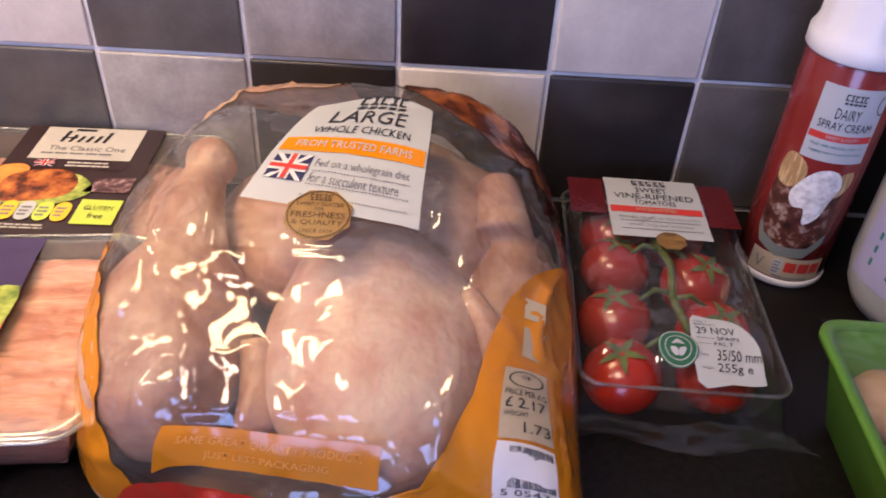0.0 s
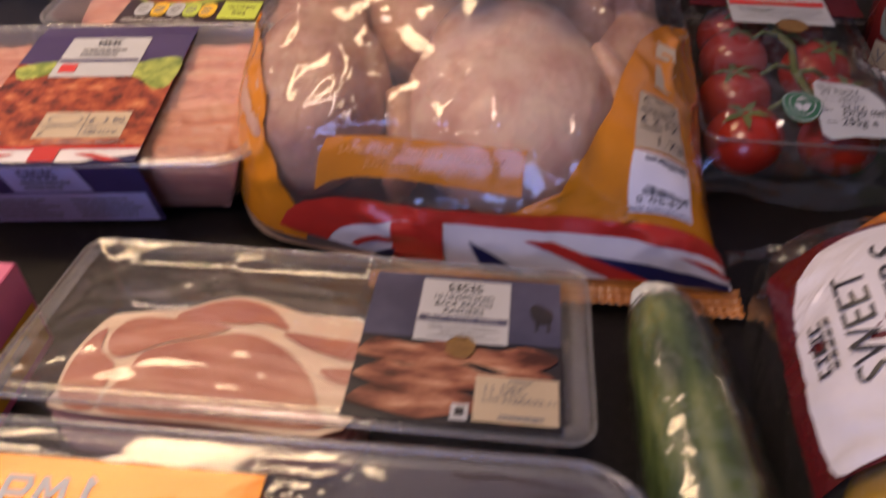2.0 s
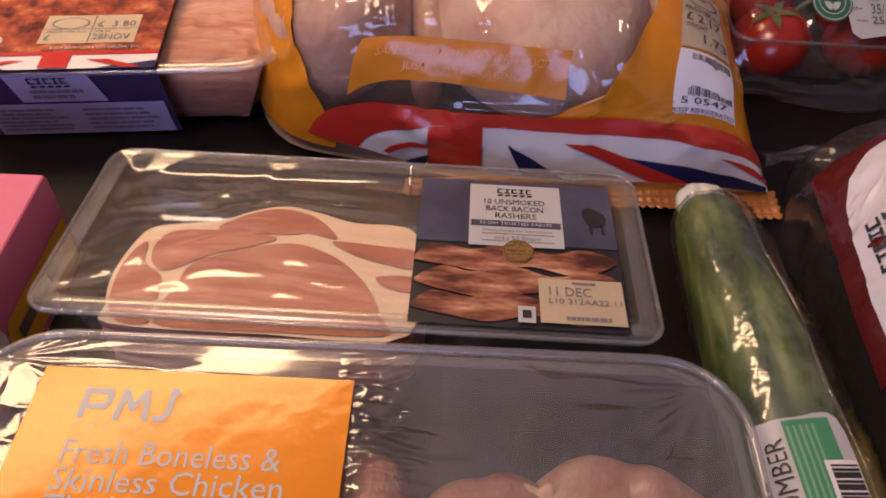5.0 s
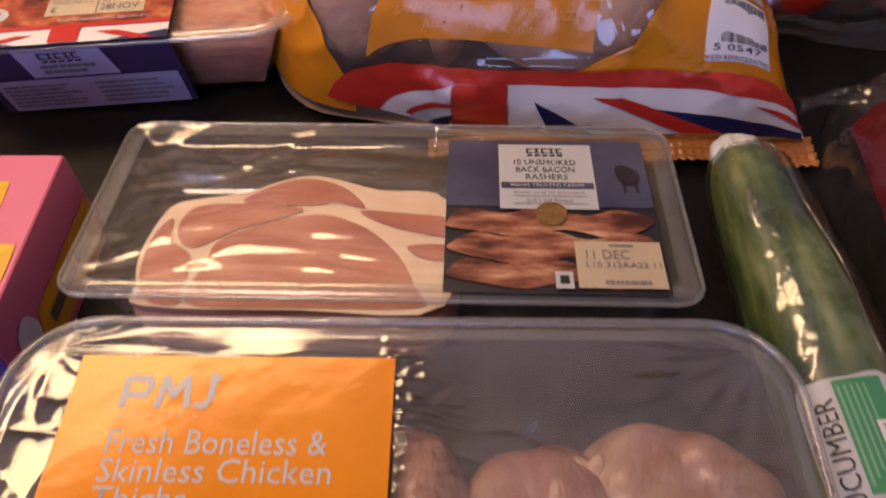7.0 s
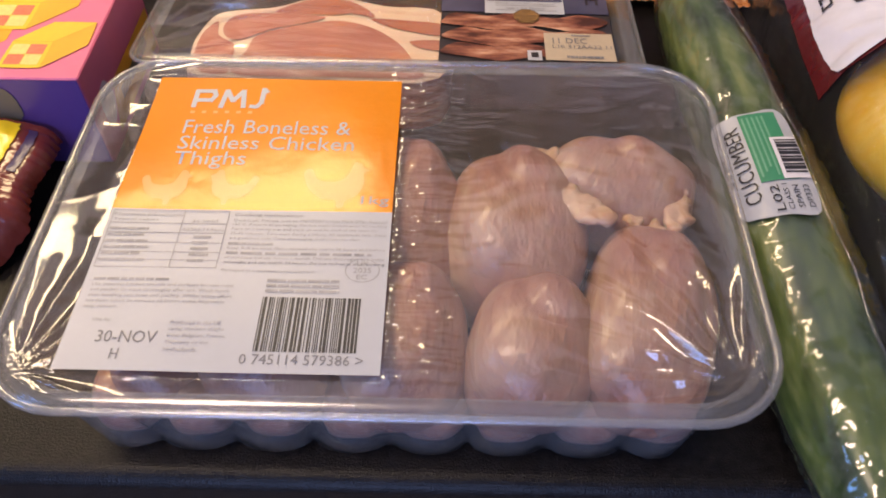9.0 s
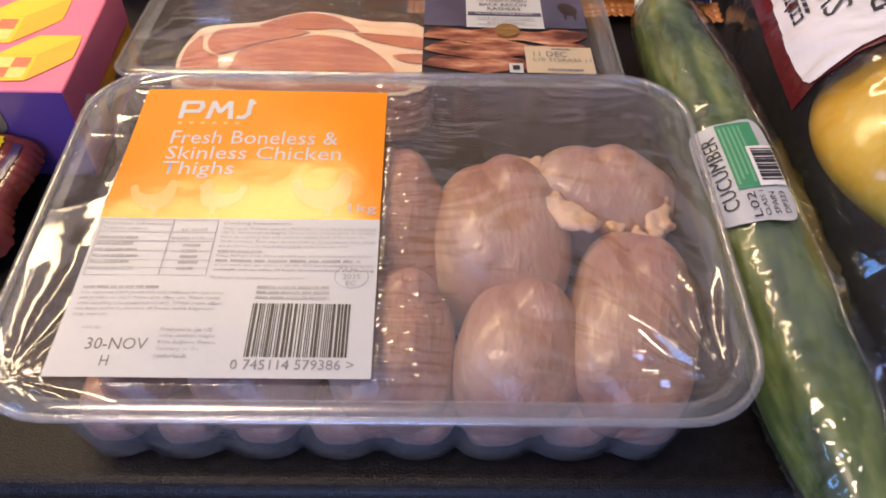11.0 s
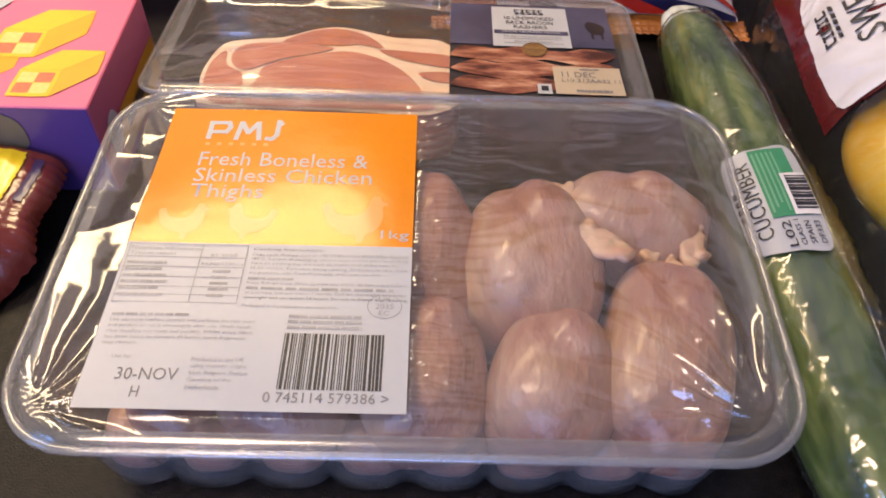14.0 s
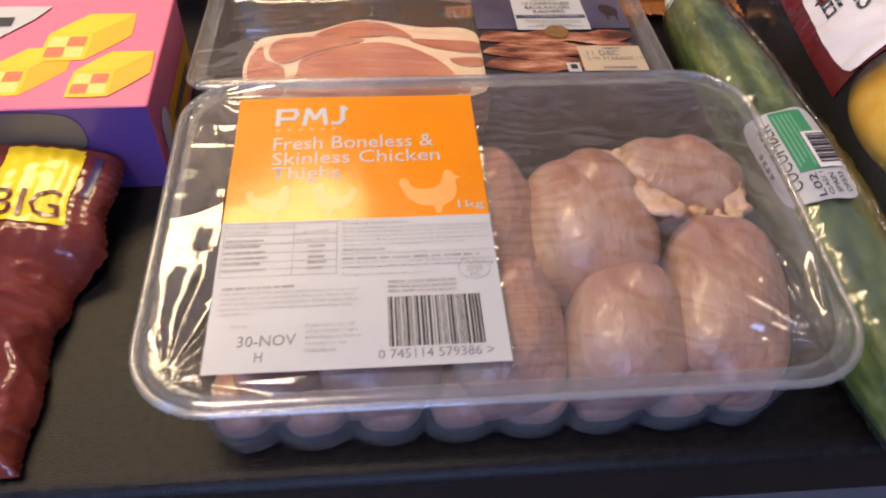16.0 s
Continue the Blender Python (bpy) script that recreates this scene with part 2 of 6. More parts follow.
CAP_WHITE = solid("white_cap_plastic", (0.82, 0.80, 0.84), 0.35, 0.02, 30, 0.02, 200)
MILK_WHITE = solid("milky_bottle_plastic", (0.46, 0.46, 0.48), 0.32, 0.03, 20, 0.05, 200, sss=0.1)
BOTTLE_GREY = solid("grey_bottle_shoulder", (0.20, 0.22, 0.21), 0.25, 0.06, 20, 0.05, 200)
SUNDAE = blotchy("sundae_photo", [(0.35, (0.03, 0.012, 0.012)), (0.55, (0.12, 0.035, 0.025)), (0.72, (0.50, 0.38, 0.34))], 130, 0.35, 0)
CREAM = blotchy("whipped_cream_photo", [(0.3, (0.50, 0.48, 0.50)), (0.6, (0.84, 0.82, 0.83))], 220, 0.4, 0.2)
WAFER = blotchy("wafer_photo", [(0.45, (0.38, 0.22, 0.10)), (0.55, (0.62, 0.42, 0.22))], 260, 0.4, 0, stretch=(3, 3, 0.3))
SKIN = blotchy("raw_chicken_skin", [(0.30, (0.50, 0.25, 0.20)), (0.44, (0.60, 0.37, 0.30)), (0.56, (0.66, 0.46, 0.38)), (0.70, (0.72, 0.57, 0.43))], 34, 0.45, 0.7, sss=0.2, coat=0.1, bump_scale=210, dist=0.0016, detail=8.0)
SKIN_LEG = blotchy("raw_chicken_leg_skin", [(0.28, (0.30, 0.12, 0.09)), (0.5, (0.46, 0.25, 0.18)), (0.68, (0.58, 0.37, 0.27)), (0.85, (0.68, 0.50, 0.35))], 38, 0.45, 0.7, sss=0.2, coat=0.1, bump_scale=210, dist=0.0016, detail=8.0)
FLESH = blotchy("raw_thigh_flesh", [(0.34, (0.235, 0.086, 0.066)), (0.44, (0.33, 0.160, 0.116)), (0.52, (0.385, 0.220, 0.158)), (0.60, (0.455, 0.300, 0.220)), (0.70, (0.58, 0.44, 0.33))], 34, 0.36, 1.0, sss=0.12, coat=0.3, stretch=(1, 0.45, 1), bump_scale=95, dist=0.003, detail=9.0)
FAT = blotchy("pale_fat", [(0.3, (0.48, 0.27, 0.18)), (0.7, (0.66, 0.47, 0.32))], 120, 0.35, 0.5, sss=0.2, coat=0.3)
BACON_FAT = blotchy("bacon_fat", [(0.3, (0.74, 0.54, 0.42)), (0.7, (0.82, 0.66, 0.53))], 60, 0.35, 0.2, sss=0.15, coat=0.3)
BACON_LEAN = blotchy("bacon_lean", [(0.25, (0.36, 0.10, 0.075)), (0.55, (0.50, 0.19, 0.13)), (0.80, (0.62, 0.33, 0.23))], 45, 0.32, 0.25, sss=0.15, coat=0.3, stretch=(0.5, 1, 1))
BACON_EDGE = blotchy("bacon_edge", [(0.4, (0.42, 0.12, 0.10)), (0.6, (0.62, 0.36, 0.29))], 60, 0.35, 0.3, stretch=(0.3, 0.3, 6), sss=0.1)
MINCE = blotchy("minced_meat", [(0.3, (0.40, 0.13, 0.10)), (0.5, (0.54, 0.23, 0.17)), (0.7, (0.64, 0.39, 0.30))], 70, 0.4, 0.8, stretch=(0.4, 1.6, 1), sss=0.15, dist=0.003, bump_scale=160)
MINCE_PHOTO = blotchy("cooked_mince_photo", [(0.32, (0.05, 0.012, 0.008)), (0.47, (0.26, 0.045, 0.02)), (0.6, (0.42, 0.10, 0.04)), (0.75, (0.62, 0.26, 0.12))], 110, 0.35, 0, detail=3)
BURGER_PHOTO = blotchy("grilled_burger_photo", [(0.35, (0.06, 0.015, 0.006)), (0.5, (0.35, 0.09, 0.025)), (0.68, (0.62, 0.22, 0.05))], 95, 0.35, 0, detail=4)
BUN_PHOTO = blotchy("bun_photo", [(0.35, (0.55, 0.17, 0.03)), (0.7, (0.85, 0.40, 0.10))], 40, 0.35, 0)
LETTUCE_PHOTO = blotchy("lettuce_photo", [(0.35, (0.12, 0.19, 0.03)), (0.6, (0.42, 0.48, 0.11)), (0.75, (0.62, 0.62, 0.30))], 120, 0.35, 0)
ONION_PHOTO = blotchy("chopped_onion_photo", [(0.4, (0.05, 0.02, 0.025)), (0.58, (0.22, 0.12, 0.13)), (0.72, (0.5, 0.38, 0.40))], 240, 0.35, 0)
BACON_PHOTO = blotchy("cooked_bacon_photo", [(0.36, (0.06, 0.018, 0.012)), (0.46, (0.20, 0.065, 0.040)), (0.56, (0.36, 0.15, 0.09)), (0.68, (0.58, 0.34, 0.23))], 75, 0.35, 0, detail=5, stretch=(0.6, 1.8, 1))
BACON_SLEEVE = blotchy("slate_sleeve", [(0.35, (0.015, 0.014, 0.018)), (0.7, (0.035, 0.030, 0.036))], 30, 0.35, 0)
BACON_SKY = blotchy("slate_blue_photo", [(0.35, (0.040, 0.042, 0.085)), (0.7, (0.090, 0.092, 0.16))], 30, 0.35, 0)
ROAST_PHOTO = blotchy("roast_chicken_photo", [(0.32, (0.018, 0.006, 0.004)), (0.5, (0.12, 0.028, 0.010)), (0.66, (0.36, 0.11, 0.03)), (0.8, (0.55, 0.26, 0.08))], 36, 0.26, 0.4, coat=0.5, dist=0.002, bump_scale=45)
SKIN_PHOTO = blotchy("golden_skin_photo", [(0.35, (0.42, 0.20, 0.11)), (0.65, (0.64, 0.42, 0.28))], 24, 0.26, 0.4, coat=0.5, dist=0.002, bump_scale=45)
TOMATO = blotchy("tomato_skin", [(0.3, (0.30, 0.014, 0.009)), (0.7, (0.44, 0.036, 0.016))], 18, 0.26, 0.05, coat=0.4, sss=0.1)
VINE = blotchy("green_vine", [(0.35, (0.055, 0.085, 0.02)), (0.7, (0.14, 0.17, 0.05))], 120, 0.5, 0.3)
CUCUMBER = blotchy("cucumber_skin", [(0.34, (0.016, 0.038, 0.009)), (0.46, (0.052, 0.092, 0.018)), (0.56, (0.110, 0.160, 0.038)), (0.70, (0.26, 0.30, 0.11))], 62, 0.34, 0.35, stretch=(1.6, 0.35, 1.6), coat=0.3, bump_scale=130)
CUCUMBER_TIP = solid("bunched_film_tip", (0.60, 0.62, 0.58), 0.25, 0.15, 200, 0.6, 250, coat=0.4, dist=0.002)
PEPPER_YELLOW = blotchy("yellow_pepper", [(0.3, (0.66, 0.36, 0.012)), (0.7, (0.78, 0.52, 0.04))], 22, 0.24, 0.06, coat=0.5, sss=0.1)
PEPPER_ORANGE = blotchy("orange_pepper", [(0.3, (0.70, 0.20, 0.012)), (0.7, (0.82, 0.32, 0.03))], 22, 0.24, 0.06, coat=0.5, sss=0.1)
PEPPER_RED = blotchy("red_pepper", [(0.3, (0.22, 0.010, 0.008)), (0.7, (0.34, 0.022, 0.014))], 22, 0.24, 0.06, coat=0.5, sss=0.1)
CUC_FILM = clear("cucumber_film", bump=0.4, scale=120.0, dist=0.0016, base=0.065, rough=0.08, haze=0.02, haze_colour=(0.60, 0.66, 0.50))
# red print, darkened evenly to carry the shade on the pepper bag's side
RED_BAG = solid("shade_darkened_red", (0.105, 0.009, 0.011), 0.26, 0.1, 30, 0.4, 50, coat=0.5, dist=0.002)
BROWN_SEAL = solid("brown_heat_seal", (0.40, 0.15, 0.035), 0.26, 0.2, 60, 0.5, 120, coat=0.5, dist=0.002)
BAG_UNDERLAY = solid("added_pale_underlay", (0.34, 0.24, 0.19), 0.35, 0.15, 40, 0.3, 60)
BARCODE_WHITE = solid("barcode_white", (0.74, 0.72, 0.76), 0.34, 0.03, 40, 0.2, 60, coat=0.3)


# ---- shape helpers ----
def mesh_of(name, verts, faces, mat, smooth=True):
    me = bpy.data.meshes.new(name)
    me.from_pydata([tuple(v) for v in verts], [], [tuple(f) for f in faces])
    me.validate()
    me.polygons.foreach_set("use_smooth", [smooth] * len(me.polygons))
    me.materials.append(mat)
    me.update()
    return me


def thing(name, label, category, at=(0, 0, 0), rz=0.0, group="", kind=""):
    ob = new(name)
    ob.empty_display_size = 0.02
    ob.matrix_world = pose(*at, 0, 0, rz)
    return tagged(ob, label, category, group, kind)


def part(name, shape, mat, parent, label="", smooth=True):
    """One mesh under a thing or a part; the shape is (vertices, faces) in the thing's own space."""
    ob = new(name, mesh_of(name, shape[0], shape[1], mat, smooth))
    ob.parent = parent
    if name == "lid_film":
        ob.visible_shadow = False
    if name in ("barcode", "small_print", "table_rule"):
        tagged(ob, kind="stuff")
    return tagged(ob, label) if label else ob


def single(name, shape, mat, label, category, at=(0, 0, 0), rz=0.0, group="", kind="", smooth=True):
    ob = new(name, mesh_of(name, shape[0], shape[1], mat, smooth))
    ob.matrix_world = pose(*at, 0, 0, rz)
    return tagged(ob, label, category, group, kind)


def merge(*shapes):
    vs, fs = [], []
    for v, f in shapes:
        k = len(vs)
        vs += list(v)
        fs += [tuple(i + k for i in q) for q in f]
    return vs, fs


def rrect(x0, x1, y0, y1, r, n=6):
    pts = []
    for cx, cy, a0 in ((x1 - r, y1 - r, 0), (x0 + r, y1 - r, 90), (x0 + r, y0 + r, 180), (x1 - r, y0 + r, 270)):
        for k in range(n + 1):
            a = radians(a0 + 90 * k / n)
            pts.append((cx + r * math.cos(a), cy + r * math.sin(a)))
    return pts


def loft(rings, cap0=False, cap1=False):
    n = len(rings[0])
    vs = [p for ring in rings for p in ring]
    fs = []
    for i in range(len(rings) - 1):
        for j in range(n):
            a, b = i * n + j, i * n + (j + 1) % n
            fs.append((a, b, b + n, a + n))
    if cap0:
        fs.append(tuple(reversed(range(n))))
    if cap1:
        fs.append(tuple(range((len(rings) - 1) * n, len(rings) * n)))
    return vs, fs


def rbox(x0, x1, y0, y1, z0, z1, r=0.002, b=0.0008, n=3):
    def ring(i, z):
        return [(x, y, z) for x, y in rrect(x0 + i, x1 - i, y0 + i, y1 - i, max(r - i, 1e-4), n)]
    return loft([ring(b, z0), ring(0, z0 + b), ring(0, z1 - b), ring(b, z1)], True, True)


def grid(fn, nu, nv):
    vs = [fn(i / nu, j / nv) for j in range(nv + 1) for i in range(nu + 1)]
    fs = [(j * (nu + 1) + i, j * (nu + 1) + i + 1, (j + 1) * (nu + 1) + i + 1, (j + 1) * (nu + 1) + i)
          for j in range(nv) for i in range(nu)]
    return vs, fs


def ball(c, r, lump=0.0, freq=30.0, n=28, m=18, square=1.0, turn=0.0):
    rings = []
    ca, sa = math.cos(radians(turn)), math.sin(radians(turn))
    for j in range(m + 1):
        ph = math.pi * (j / m - 0.5) * 0.999
        ring = []
        for i in range(n):
            th = 2 * math.pi * i / n
            d = Vector((math.cos(ph) * math.cos(th), math.cos(ph) * math.sin(th), math.sin(ph)))
            d = Vector([math.copysign(abs(q) ** square, q) for q in d])
            p = Vector((d.x * r[0], d.y * r[1], d.z * r[2]))
            k = 1 + lump * noise.noise(Vector((c[0] + p.x, c[1] + p.y, c[2] + p.z)) * freq)
            p *= k
            ring.append((c[0] + p.x * ca - p.y * sa, c[1] + p.x * sa + p.y * ca, c[2] + p.z))
        rings.append(ring)
    return loft(rings, True, True)


def tube(pts, rad, n=10, cap=True):
    rings = []
    pts = [Vector(p) for p in pts]
    rads = rad if isinstance(rad, (list, tuple)) else [rad] * len(pts)
    for i, p in enumerate(pts):
        t = (pts[min(i + 1, len(pts) - 1)] - pts[max(i - 1, 0)]).normalized()
        side = t.cross(Vector((0, 0, 1)))
        side = side.normalized() if side.length > 1e-4 else Vector((1, 0, 0))
        up = side.cross(t)
        rings.append([tuple(p + rads[i] * (math.cos(a) * side + math.sin(a) * up)) for a in [2 * math.pi * k / n for k in range(n)]])
    return loft(rings, cap, cap)


def ring_tube(pts, rad, n=8):
    """A closed bead along a closed outline."""
    rings = []
    pts = [Vector(p) for p in pts]
    for i, p in enumerate(pts):
        t = (pts[(i + 1) % len(pts)] - pts[i - 1]).normalized()
        side = t.cross(Vector((0, 0, 1))).normalized()
        up = side.cross(t)
        rings.append([tuple(p + rad * (math.cos(a) * side + math.sin(a) * up)) for a in [2 * math.pi * k / n for k in range(n)]])
    return loft(rings + [rings[0]])


def plane_at(origin, ex, ey):
    """Maps (a, b) in 0..1 onto a flat panel; a runs along ex, b along ey, the third number lifts off it."""
    o, ex, ey = Vector(origin), Vector(ex), Vector(ey)
    nz = ex.cross(ey).normalized()
    return lambda a, b, lift=0.0: tuple(o + float(a) * ex + float(b) * ey + float(lift) * nz)


def top_at(x0, y0, x1, y1, z):
    return plane_at((x0, y0, z), (x1 - x0, 0, 0), (0, y1 - y0, 0))


def sub(P, a0, b0, a1, b1):
    return lambda a, b, lift=0.0: P(a0 + a * (a1 - a0), b0 + b * (b1 - b0), lift)


def panel(P, box=(0, 0, 1, 1), lift=0.0003, nu=1, nv=1):
    a0, b0, a1, b1 = box
    return grid(lambda i, j: P(a0 + i * (a1 - a0), b0 + j * (b1 - b0), lift), nu, nv)


def poly(P, pts, lift=0.0006, fine=0):
    bm = bmesh.new()
    f = bm.faces.new([bm.verts.new((a, b, 0)) for a, b in pts])
    if f.normal.z < 0:
        f.normal_flip()
    bmesh.ops.triangulate(bm, faces=bm.faces[:])
    for _ in range(fine):
        bmesh.ops.subdivide_edges(bm, edges=bm.edges[:], cuts=1, use_grid_fill=True)
        bmesh.ops.triangulate(bm, faces=bm.faces[:])
    bm.normal_update()
    for q in bm.faces:
        if q.normal.z < 0:
            q.normal_flip()
    bm.verts.index_update()
    out = [P(v.co.x, v.co.y, lift) for v in bm.verts], [tuple(v.index for v in q.verts) for q in bm.faces]
    bm.free()
    return out


def smooth_outline(pts, n=5):
    out = []
    k = len(pts)
    for i in range(k):
        p0, p1, p2, p3 = (np.array(pts[(i + d) % k], float) for d in (-1, 0, 1, 2))
        for s in range(n):
            t = s / n
            out.append(tuple(float(c) for c in 0.5 * (2 * p1 + (p2 - p0) * t + (2 * p0 - 5 * p1 + 4 * p2 - p3) * t * t + (3 * p1 - p0 - 3 * p2 + p3) * t**3)))
    return out


LETTERS = {}


def letters(string):
    """Flat outline of a string in the built-in font, scaled to the unit square."""
    if string not in LETTERS:
        cu = bpy.data.curves.new("lettering", "FONT")
        cu.body, cu.resolution_u, cu.fill_mode = string, 2, "FRONT"
        ob = bpy.data.objects.new("lettering", cu)
        me = bpy.data.meshes.new_from_object(ob)
        vs = np.array([v.co[:2] for v in me.vertices]) if len(me.vertices) else np.zeros((1, 2))
        fs = [tuple(int(k) for k in p.vertices) for p in me.polygons]
        bpy.data.objects.remove(ob)
        bpy.data.meshes.remove(me)
        bpy.data.curves.remove(cu)
        lo, hi = vs.min(0), vs.max(0)
        LETTERS[string] = ((vs - lo) / np.maximum(hi - lo, 1e-6), fs)
    return LETTERS[string]


def words(string, P, box, lift=0.0009):
    vs, fs = letters(string)
    a0, b0, a1, b1 = box
    return [P(a0 + float(x) * (a1 - a0), b0 + float(y) * (b1 - b0), lift) for x, y in vs], fs


def dashes(P, box, rows, seed=1, lift=0.0009, fill=0.62, words_per_row=7, ragged=0.25):
    """Rows of small print too fine to read: bars of word length."""
    rnd = random.Random(seed)
    a0, b0, a1, b1 = box
    out = []
    h = (b1 - b0) / rows
    for r in range(rows):
        a, end = a0, a1 - (a1 - a0) * ragged * rnd.random()
        while a < end - 0.01 * (a1 - a0):
            w = (a1 - a0) / words_per_row * rnd.uniform(0.4, 1.25)
            e = min(a + w, end)
            out.append(panel(P, (a, b1 - (r + 0.5 + fill / 2) * h, e, b1 - (r + 0.5 - fill / 2) * h), lift))
            a = e + (a1 - a0) * 0.018
    return merge(*out)


def brand_bars(P, box, lift=0.0009):
    """A plain block wordmark over a row of short slanted dashes."""
    a0, b0, a1, b1 = box
    out = []
    for k in range(5):
        w = (a1 - a0) / 5
        h = b1 - b0
        out.append(panel(P, (a0 + k * w, b1 - 0.13 * h, a0 + (k + 0.80) * w, b1), lift))
        out.append(panel(P, (a0 + (k + 0.28 * (k % 2)) * w, b0 + 0.50 * h, a0 + (k + 0.26 + 0.28 * (k % 2)) * w, b1 - 0.13 * h), lift))
        out.append(panel(P, (a0 + k * w, b0 + 0.37 * h, a0 + (k + 0.80) * w, b0 + 0.50 * h), lift))
        s = 0.25 * w
        out.append(poly(P, [(a0 + k * w, b0), (a0 + (k + 0.7) * w, b0), (a0 + (k + 0.7) * w + s, b0 + 0.22 * (b1 - b0)), (a0 + k * w + s, b0 + 0.22 * (b1 - b0))], lift))
    return merge(*out)


def barcode(P, box, seed=3, lift=0.0009, n=30):
    rnd = random.Random(seed)
    a0, b0, a1, b1 = box
    out, a, step = [], a0, (a1 - a0) / (n * 3.17)
    while a < a1 - 2 * step:
        w = step * rnd.choice((1, 1, 2, 3))
        out.append(panel(P, (a, b0, min(a + w, a1), b1), lift))
        a += w + step * rnd.choice((1, 1, 2))
    return merge(*out)


def disc(P, ca, cb, ra, rb, n=24, lift=0.0006, turn=0.0):
    return [P(ca + ra * math.cos(turn + 2 * math.pi * k / n), cb + rb * math.sin(turn + 2 * math.pi * k / n), lift) for k in range(n)], [tuple(range(n))]


def hoop(P, ca, cb, ra, rb, w=0.12, n=28, lift=0.0009):
    vs = []
    for s in (1.0, 1.0 - w):
        vs += [P(ca + s * ra * math.cos(2 * math.pi * k / n), cb + s * rb * math.sin(2 * math.pi * k / n), lift) for k in range(n)]
    return vs, [(k, (k + 1) % n, n + (k + 1) % n, n + k) for k in range(n)]


def medallion(P, box, parent, lift=0.0012):
    """Eight-sided bronze quality seal with its lettering."""
    Q = sub(P, *box)
    seal = part("medallion", disc(Q, 0.5, 0.5, 0.5, 0.5, 8, lift, math.pi / 8), GOLD, parent, "bronze octagonal quality seal")
    up = lift + 0.0003
    part("seal_border", hoop(Q, 0.5, 0.5, 0.45, 0.45, 0.05, 24, up), GOLD_INK, seal)
    part("brand_mark", brand_bars(Q, (0.34, 0.76, 0.66, 0.88), up), GOLD_INK, seal)
    part("lettering", words("EXPERTLY SELECTED", Q, (0.17, 0.66, 0.83, 0.73), up), GOLD_INK, seal)
    part("lettering", words("FOR", Q, (0.43, 0.57, 0.57, 0.63), up), GOLD_INK, seal)
    part("lettering", words("FRESHNESS", Q, (0.12, 0.43, 0.88, 0.54), up), GOLD_INK, seal)
    part("lettering", words("& QUALITY", Q, (0.14, 0.28, 0.86, 0.39), up), GOLD_INK, seal)
    part("lettering", words("SINCE 1919", Q, (0.28, 0.15, 0.72, 0.22), up), GOLD_INK, seal)
    return seal


def union_flag(P, parent, lift=0.0012):
    flag = part("flag", panel(P, lift=lift), NAVY, parent, "small printed Union Jack")
    for pts in ([(0, 1), (0.16, 1), (1, 0), (0.84, 0)], [(0.84, 1), (1, 1), (0.16, 0), (0, 0)]):
        part("diagonal", poly(P, pts, lift + 0.0002), FLAG_WHITE, flag)
    for pts in ([(0.03, 1), (0.10, 1), (0.97, 0), (0.90, 0)], [(0.90, 1), (0.97, 1), (0.10, 0), (0.03, 0)]):
        part("diagonal", poly(P, pts, lift + 0.0003), RED_FLAT, flag)
    part("cross", merge(panel(P, (0.39, 0, 0.61, 1), lift + 0.0004), panel(P, (0, 0.36, 1, 0.64), lift + 0.00042)), FLAG_WHITE, flag)
    part("cross", merge(panel(P, (0.44, 0, 0.56, 1), lift + 0.0006), panel(P, (0, 0.42, 1, 0.58), lift + 0.00062)), RED_FLAT, flag)


def tray(parent, x0, x1, y0, y1, z, r, inset, base_z=0.001, flange=0.006, mat=None, rim=None, bead=0.0012, ribs=0.0, rib_count=9, drop=0.0):
    """Clear thermoformed tray: flat flange with a rolled bead, sloping wall, floor."""
    mat, rim = mat or TRAY_CLEAR, rim or TRAY_RIM

    steps = []
    base = rrect(x0, x1, y0, y1, r, 7)
    for k in range(len(base)):
        p, q = base[k], base[(k + 1) % len(base)]
        steps.append(max(1, int(math.hypot(q[0] - p[0], q[1] - p[1]) / 0.003)) if ribs else 1)

    def ring(i, zz, wave=0.0):
        out = []
        pts = rrect(x0 + i, x1 - i, y0 + i, y1 - i, max(r - i * 0.6, 0.004), 7)
        for k in range(len(pts)):
            p, q = pts[k], pts[(k + 1) % len(pts)]
            for s in range(steps[k]):
                x, y = p[0] + (q[0] - p[0]) * s / steps[k], p[1] + (q[1] - p[1]) * s / steps[k]
                ex, ey = min(x - x0, x1 - x) - i, min(y - y0, y1 - y) - i
                f = (x - x0 - i) / (x1 - x0 - 2 * i) * rib_count if ey < ex else (y - y0 - i) / (y1 - y0 - 2 * i) * round(rib_count * 0.66)
                w = wave * (1 - abs(math.sin(math.pi * f)) ** 0.55)
                d = Vector((0, math.copysign(1, (y0 + y1) / 2 - y), 0) if ey < ex else (math.copysign(1, (x0 + x1) / 2 - x), 0, 0)) * w
                out.append((x + d.x, y + d.y, zz))
        return out

    def dense_outline(i):
        return [(p[0], p[1], z + 0.0004) for p in ring(i, z)]
    f = flange
    part("flange", loft([ring(0, z - 0.0018), ring(0, z), ring(f, z)]), rim, parent, "clear plastic flange")
    part("rim_bead", ring_tube([(p[0], p[1], p[2] - 0.0006) for p in dense_outline(0)], bead), rim, parent)
    part("tray_wall", loft([ring(f, z), ring(f + 0.25 * (inset - f), z - 0.30 * (z - base_z), ribs * 0.3), ring(f + 0.65 * (inset - f), base_z + 0.3 * (z - base_z), ribs),
                            ring(inset - 0.001, base_z + 0.006, ribs), ring(inset + 0.004, base_z, ribs)], False, True), mat, parent)


